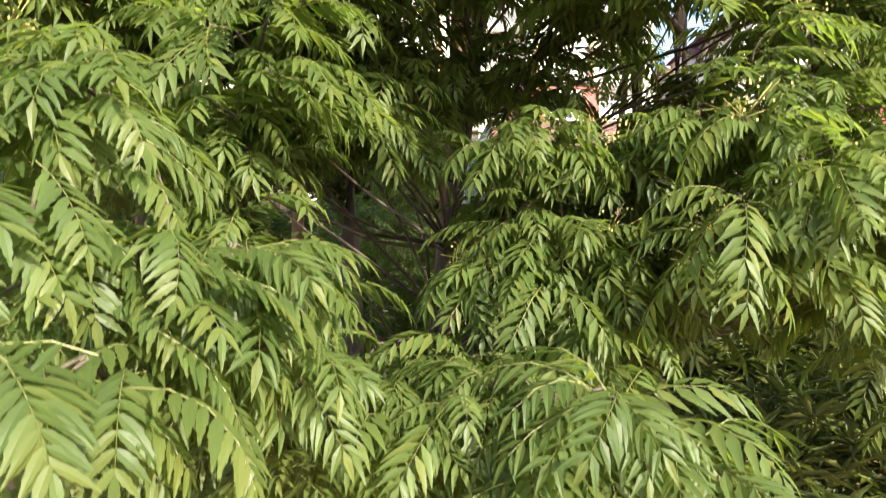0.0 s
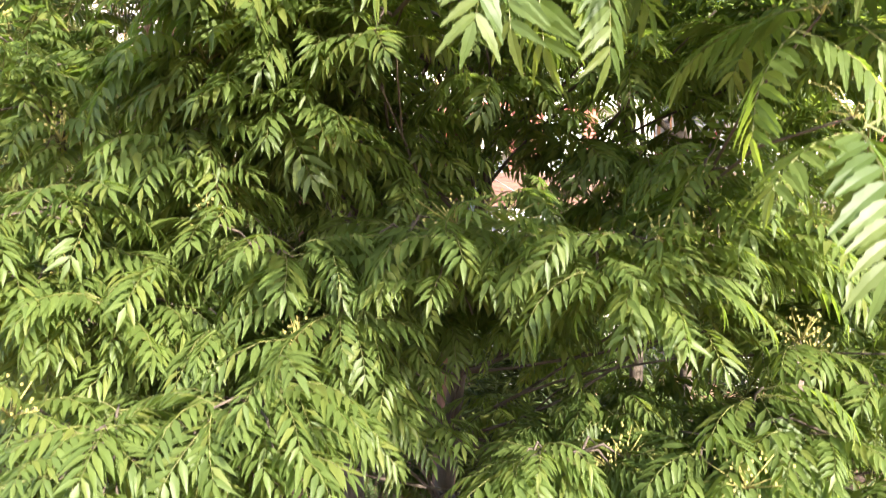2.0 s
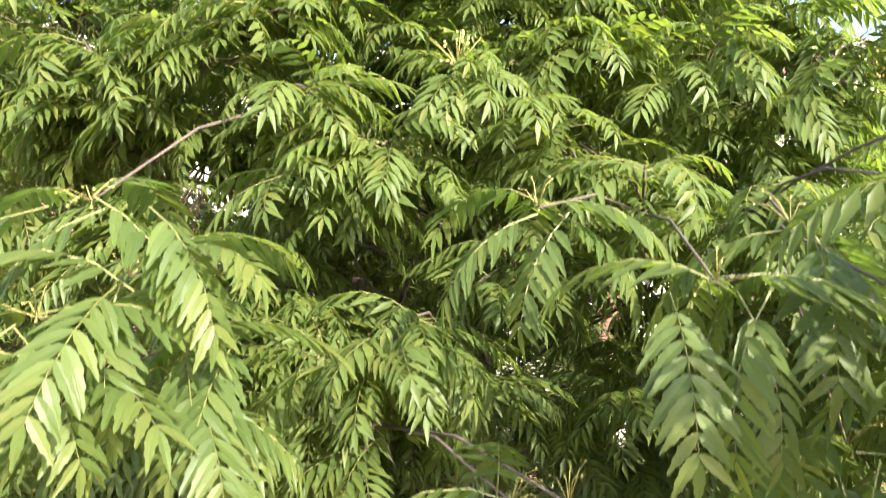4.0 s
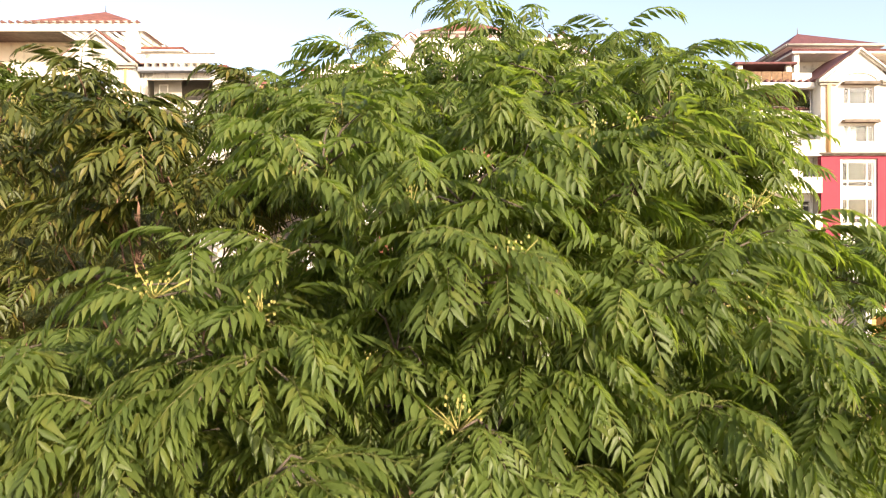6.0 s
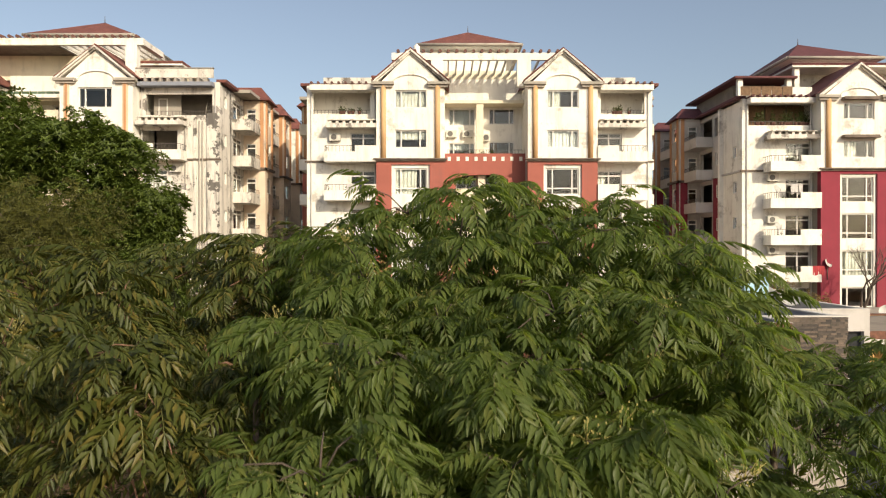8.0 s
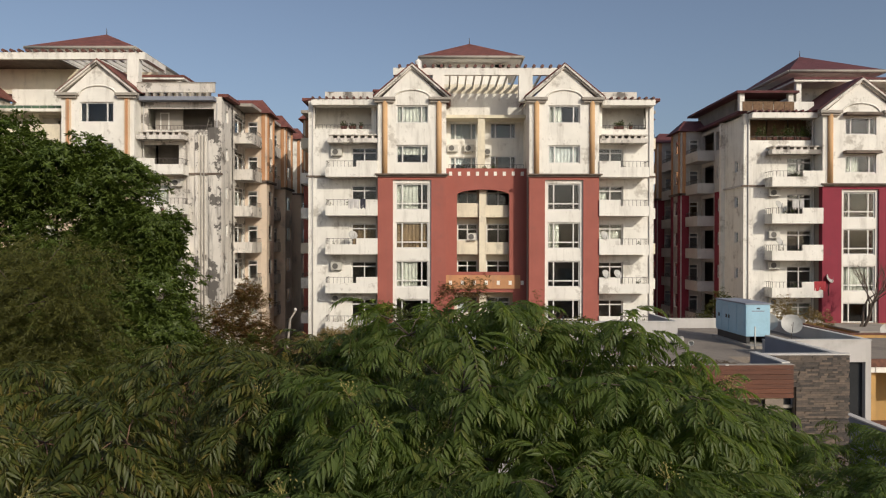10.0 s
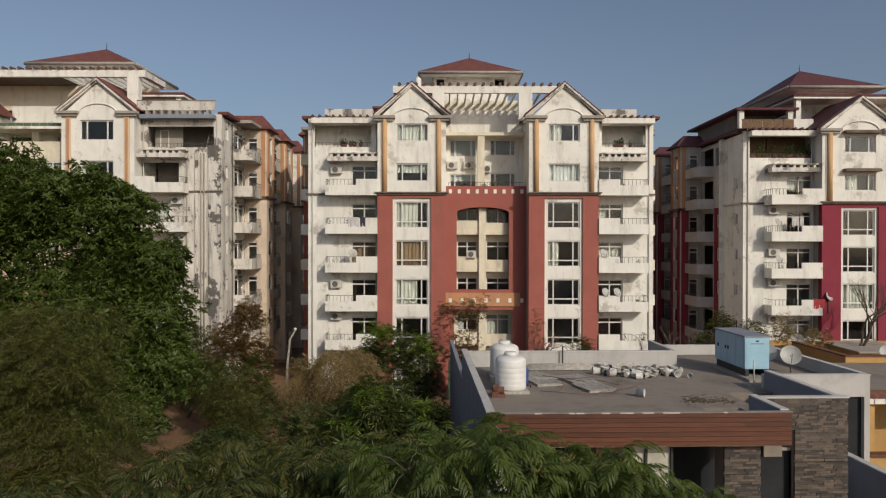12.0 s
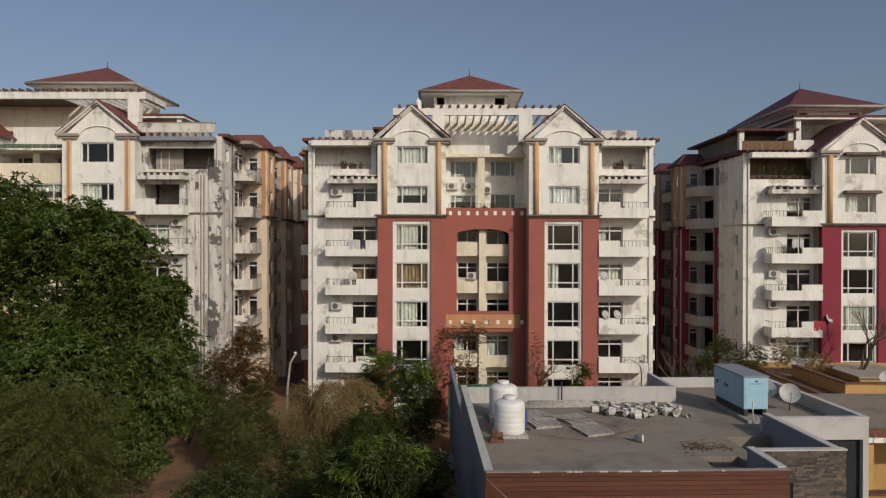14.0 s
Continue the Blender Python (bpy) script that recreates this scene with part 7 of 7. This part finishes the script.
crowned_tree("olive-green feathery tree with fine leaves beside the grove", (-9.2, 15, 0),
             [(-8.4, 14.6, 8.6, 1.7, 1.5, 1.6), (-9.8, 15.0, 8.4, 2.0, 1.6, 2.0), (-8.0, 14.8, 6.6, 1.6, 1.5, 1.8), (-9.6, 14.6, 6.0, 2.0, 1.6, 2.0), (-8.3, 14.6, 4.4, 1.8, 1.6, 1.8), (-10.5, 14.6, 4.0, 2.0, 1.6, 2.0)],
             NEEDLE, (LEAF_FEATHER, STEM), 4600, 32, 0.18, 1.15, inner=0.35)
crowned_tree("dark tree with long leaves and pale new shoots", (-2.2, 16.4, 0),
             [(-2.0, 15.6, 5.7, 1.3, 1.3, 1.1), (-0.9, 16.2, 5.2, 1.2, 1.2, 1.2), (-3.2, 16.2, 5.0, 1.3, 1.2, 1.3), (-1.6, 15.6, 4.2, 1.8, 1.3, 1.5)],
             DROOP, (LEAF_MANGO, STEM), 2300, 33, 0.14, 1.0)
crowned_tree("light-green tree beside the grey house wall", (-2.1, 24, 0),
             [(-2.0, 23.6, 5.2, 1.3, 1.2, 1.1), (-0.7, 24.5, 4.6, 1.1, 1.1, 1.2), (-3.2, 24.4, 4.2, 1.4, 1.2, 1.5), (-2.0, 24, 3.0, 2.0, 1.4, 1.6)],
             DROOP, (LEAF_MANGO, STEM), 1800, 34, 0.14, 1.0, shoots=((-2.4, 23.2, 5.9, 0.5, 60), (-0.9, 23.6, 5.5, 0.35, 30), (-3.1, 23.3, 5.0, 0.4, 30)))
crowned_tree("dry brown weeping bush on the open ground", (-6.6, 40.5, 0), [(-6.5, 39.5, 3.3, 1.9, 1.5, 2.4), (-5.3, 40.3, 3.2, 1.6, 1.4, 2.4), (-7.9, 40, 2.6, 1.6, 1.3, 2.0), (-6.3, 39.3, 1.6, 2.2, 1.3, 1.6)], WEEP, (LEAF_DRY, STEM_DRY), 4600, 35, 0.1, 1.25, STEM_DRY, "bush", 0.75, hang=1.0)
crowned_tree("scrubby grey-green bush with dry runners", (-10.5, 36, 0), [(-10.5, 36, 2.4, 2.2, 1.6, 2.0), (-8.5, 34, 1.8, 2.0, 1.5, 1.7), (-12.2, 38, 3.0, 1.8, 1.5, 2.4)], WEEP + SMALLFAN, (LEAF_OLD, STEM_DRY), 2200, 36, 0.1, 1.0, STEM_DRY, "bush", 0.5, hang=0.6)
crowned_tree("green bush below the trees", (-6.5, 26, 0), [(-6.5, 26, 1.8, 2.2, 1.6, 1.7), (-4.4, 28, 2.4, 1.8, 1.5, 2.0), (-8.6, 28, 2.2, 2.0, 1.5, 1.9)], SMALLFAN, (LEAF_MANGO, STEM), 2600, 37, 0.1, 1.1, None, "bush", 0.5)
crowned_tree("dark-green tree between the bush and the block", (-2.8, 43, 0), [(-3.4, 43.4, 4.4, 2.0, 1.6, 2.0), (-1.4, 43.0, 3.4, 2.2, 1.6, 2.4), (-4.9, 44, 3.6, 1.8, 1.5, 1.8), (-2.2, 42, 1.8, 3.0, 1.6, 1.8)], FAN, (LEAF_MANGO, STEM), 1700, 38, 0.15, 1.2, inner=0.3, shoots=((-4.0, 42.4, 5.7, 0.9, 70), (-1.4, 42.0, 5.0, 0.9, 60)))
crowned_tree("brownish leafy tree at the mouth of the lane", (-13.4, 46.5, 0), [(-13.4, 46.8, 6.0, 1.7, 1.4, 1.5), (-14.6, 46, 4.4, 1.9, 1.5, 1.8), (-12.6, 46, 3.4, 1.9, 1.5, 2.0)], SMALLFAN, (LEAF_RED, STEM_DRY), 2300, 39, 0.12, 1.1, inner=0.3)
crowned_tree("dull green tree beside the lane", (-16.5, 44, 0), [(-16.5, 44, 4.2, 2.0, 1.6, 2.4), (-14.4, 43, 2.6, 2.2, 1.6, 2.2)], SMALLFAN, (LEAF_OLD, STEM_DRY), 1600, 40, 0.12, 1.1, inner=0.4)
crowned_tree("sparse reddish-leaved tree before the arcade", (1.6, 47, 0), [(0.3, 47, 6.3, 1.5, 1.2, 1.7), (2.0, 47.2, 6.6, 1.6, 1.2, 1.5), (1.2, 46.6, 4.2, 1.8, 1.2, 1.6)], SMALLFAN, (LEAF_RED, STEM_DRY), 620, 41, 0.1, 1.0, BARK_RED, inner=0.2)
crowned_tree("thin climbing reddish shrub against the pier", (7.0, 50.6, 0), [(6.9, 50.4, 5.0, 0.7, 0.4, 1.8), (7.4, 50.4, 3.0, 0.8, 0.5, 1.6)], SMALLFAN, (LEAF_RED, STEM_DRY), 180, 42, 0.07, 0.8, BARK_RED, inner=0.2)
crowned_tree("small young tree before the red pier", (9.4, 46, 0), [(9.4, 46, 4.2, 1.3, 1.0, 1.1), (9.0, 46, 3.2, 1.0, 0.8, 0.9)], SMALLFAN, (LEAF_OLD, STEM_DRY), 330, 43, 0.07, 1.0, inner=0.2)
crowned_tree("dark shrub at the corner of the block", (17.6, 50, 0), [(17.5, 50, 2.6, 1.2, 1.0, 1.8)], SMALLFAN, (LEAF_DEEP, STEM_DRY), 260, 44, 0.07, 1.0, inner=0.2)
crowned_tree("leafy tree before the maroon block", (20.8, 49.5, 0), [(20.3, 49.5, 5.2, 1.7, 1.2, 1.6), (22.4, 49.5, 4.6, 1.6, 1.2, 1.6), (18.9, 49.3, 4.2, 1.2, 1.0, 1.2)], SMALLFAN, (LEAF_OLD, STEM_DRY), 1000, 45, 0.1, 1.0, inner=0.25)
crowned_tree("pale dusty shrub before the maroon block", (26.2, 50, 0), [(24.9, 50, 4.8, 1.3, 1.0, 1.5), (27.2, 50, 4.2, 1.6, 1.0, 1.3)], SMALLFAN, (LEAF_DRY, STEM_DRY), 620, 46, 0.08, 0.9, inner=0.2)


for i, (x, y, h, w, units, leaf, n) in enumerate(((-9.6, 31, 3.4, 1.7, WEEP + SMALLFAN, LEAF_OLD, 800), (-6.4, 33, 3.6, 1.9, SMALLFAN, LEAF_MANGO, 900), (-8.8, 43.5, 4.6, 1.6, WEEP + SMALLFAN, LEAF_DRY, 700), (-11.6, 42, 4.8, 1.6, SMALLFAN, LEAF_OLD, 800),
                                                 (-4.0, 36, 4.6, 1.8, FAN, LEAF_DEEP, 700), (-1.6, 32, 4.2, 1.6, FAN, LEAF_DEEP, 700), (-5.4, 22, 4.2, 1.6, FAN, LEAF_MANGO, 700), (-0.4, 20.5, 4.0, 0.9, FAN, LEAF_MANGO, 420), (-7.4, 20, 4.4, 1.6, SMALLFAN, LEAF_OLD, 800), (-3.8, 30, 3.6, 1.5, FAN, LEAF_MANGO, 600),
                                                 (-19.5, 49.5, 3.8, 1.9, SMALLFAN, LEAF_OLD, 800), (-17.8, 46.6, 3.4, 1.8, WEEP + SMALLFAN, LEAF_OLD, 800), (-16.8, 31.0, 2.8, 1.9, SMALLFAN, LEAF_OLD, 900), (-10.2, 29.0, 3.0, 1.9, WEEP + SMALLFAN, LEAF_OLD, 900), (-12.4, 39.5, 3.0, 1.6, WEEP + SMALLFAN, LEAF_DRY, 700), (-10.0, 25.0, 3.0, 1.8, SMALLFAN, LEAF_MANGO, 800))):
    crowned_tree("tangled bush on the open ground between house and blocks", (x, y, 0), [(x, y, h * 0.62, w, w * 0.8, h * 0.38), (x + 0.4, y - 0.3, h * 0.3, w * 1.1, w * 0.8, h * 0.3)], units, (leaf, STEM_DRY), n, 140 + i, 0.07, 1.1, None, "bush", 0.45, "bushes on the open ground")

# shaded undergrowth of the grove
for i, (x, y, h) in enumerate(((-5.5, 9.5, 4.6), (-3.2, 8.6, 4.2), (-1.6, 9.8, 3.4), (1.2, 9.4, 3.3), (2.9, 9.6, 3.9), (5.2, 9.8, 4.6), (7.5, 10.5, 4.8), (-7.8, 11, 5.0), (-0.2, 12.0, 4.6), (2.2, 12.6, 4.4))):
    crowned_tree("shaded dark-green undergrowth tree in the grove", (x, y, 0), [(x, y, h * 0.8, 1.5, 1.1, h * 0.28), (x - 0.5, y, h * 0.42, 1.6, 1.2, h * 0.42), (x + 0.6, y + 0.3, h * 0.3, 1.5, 1.2, h * 0.3)],
                 FAN if i % 2 else ROUGH, (LEAF_MANGO if i % 2 else LEAF, STEM), 900 if i % 2 else 620, 100 + i, 0.08, 1.0, inner=0.3, group="undergrowth trees in the grove")
crowned_tree("low dark bush at the foot of the trees", (1.7, 4.4, 0), [(1.8, 4.4, 1.0, 1.2, 0.8, 0.9), (0.3, 4.8, 0.8, 1.2, 0.8, 0.8), (-1.4, 4.6, 0.9, 1.2, 0.8, 0.9), (3.0, 4.6, 1.0, 1.2, 0.8, 1.0), (2.1, 5.9, 1.5, 1.0, 0.7, 0.8), (3.2, 5.9, 1.5, 1.0, 0.7, 0.8)], FAN, (LEAF_MANGO, STEM), 1900, 120, 0.05, 0.9, name="bush", inner=0.3)

def bare_tree(label, base, height, seed, mat):
    """Leafless limbs forking upward."""
    r = random.Random(seed)
    tree = thing("bare_tree", label, "tree")

    def grow(a, d, L, rad, depth):
        b = a + d * L
        limb(tree, a, b, rad, rad * 0.6, r, mat, "trunk" if depth == 0 else "branch", n=4, sides=5, bend=0.2)
        if depth < 4:
            for _ in range(3):
                nd = (d + Vector((r.uniform(-0.8, 0.8), r.uniform(-0.6, 0.6), r.uniform(-0.1, 0.6)))).normalized()
                grow(a.lerp(b, r.uniform(0.6, 1.0)), nd, L * r.uniform(0.55, 0.75), rad * 0.55, depth + 1)

    grow(Vector(base), Vector((-0.05, 0, 1)), height * 0.42, 0.16, 0)


bare_tree("leafless dark tree before the maroon block", (30.3, 49, 0), 10.0, 51, BARK)
bare_tree("thin leafless tree before the pier", (6.6, 48.5, 0), 6.0, 52, BARK_RED)
bare_tree("small twiggy leafless tree in front of the block", (17.6, 48.8, 0), 6.4, 53, BARK)
# trunks in the shade under the canopy
for i, (x, y, lean, h, rad) in enumerate(((-0.75, 5.6, 0.1, 5.4, 0.10), (-0.05, 6.6, 0.25, 6.2, 0.13), (1.9, 7.2, -0.1, 6.6, 0.09), (-1.5, 7.0, 0.1, 5.8, 0.08), (2.9, 8.4, 0.1, 6.4, 0.1))):
    r = random.Random(60 + i)
    tr = thing("tree", "slender shaded tree with a bare lower trunk", "tree", group="slender trees in the grove")
    top = Vector((x + lean, y, h))
    limb(tr, (x, y, 0), top, rad, rad * 0.6, r, BARK_RED if i % 2 else BARK, "trunk", sides=9, bend=0.06)
    placed = []
    for k in range(5):
        e = top + Vector((r.uniform(-1, 1), r.uniform(-0.7, 0.9), r.uniform(0.1, 1.0)))
        limb(tr, top.lerp(Vector((x, y, 0)), r.uniform(0, 0.45)), e, rad * 0.4, 0.012, r, BARK, sides=5)
        for _ in range(6):
            spray(placed, r, e + Vector((r.gauss(0, 0.35), r.gauss(0, 0.35), r.gauss(0, 0.3))), Vector((r.uniform(-1, 1), r.uniform(-1, 0.5), 0.1)).normalized(), (0, 1, 2, 3), 7)
    merged("crown", ROUGH, placed, (LEAF, STEM), tr)

# ---- pieces of the house front ----
for j in range(7):
    z = 5.37 + j * 0.139
    cut = 3.1 + 2.2 * ((j * 5) % 3)
    for a, c in ((-0.02, cut), (cut + 0.003, 8.92)):
        part("plank", boxes((a, c, 0.02, 0.055, z, z + 0.129)), WOOD, house)
for j in range(16):
    z = 5.3 - (j + 1) * 0.155
    part("plank", boxes((3.2, 4.0, 0.25, 0.29, z, z + 0.147)), WOOD, house)
part("post", boxes((3.22, 3.98, 0.29, 0.9, 0, 5.30)), CONCRETE, house)
stone_meshes = []
for k in range(8):
    L, h = 0.14 + 0.045 * k, 0.066
    bm = boxes((0, L, -0.015 - 0.012 * (k % 3), 0.05, 0, h))
    stone_meshes.append((L, mesh_of("stone", bm, STONE)))
r6 = random.Random(11)
for (u0, u1, y, z0, z1) in ((8.95, 11.85, 1.995, 4.25, PZ - 0.01), (7.1, 8.2, 0.445, 4.4, 5.35)):
    z = z1 - 0.07
    while z > z0:
        u = 10.1 if u0 > 8.5 and z < 5.22 else u0
        while u < u1 - 0.05:
            L, me = r6.choice(stone_meshes)
            if u + L > u1:
                L, me = stone_meshes[0]
            s = new("stone", me)
            s.parent = house
            s.location = (min(u, u1 - L), y, z)
            u += L + 0.006
        z -= 0.072
rest = bmesh.new()
for (u0, u1, y, z0, z1) in ((10.1, 11.85, 1.995, 1.9, 4.24), (7.1, 8.2, 0.445, 1.9, 4.39)):
    z = z1 - 0.07
    while z > z0:
        u = u0
        while u < u1 - 0.05:
            L = min(r6.uniform(0.14, 0.46), u1 - u)
            box(rest, u, u + L, y - r6.choice((0.015, 0.027, 0.039)), y + 0.05, z, z + 0.066)
            u += L + 0.006
        z -= 0.072
tagged(part("stone_facing", rest, STONE_JOINED, house), kind="stuff")
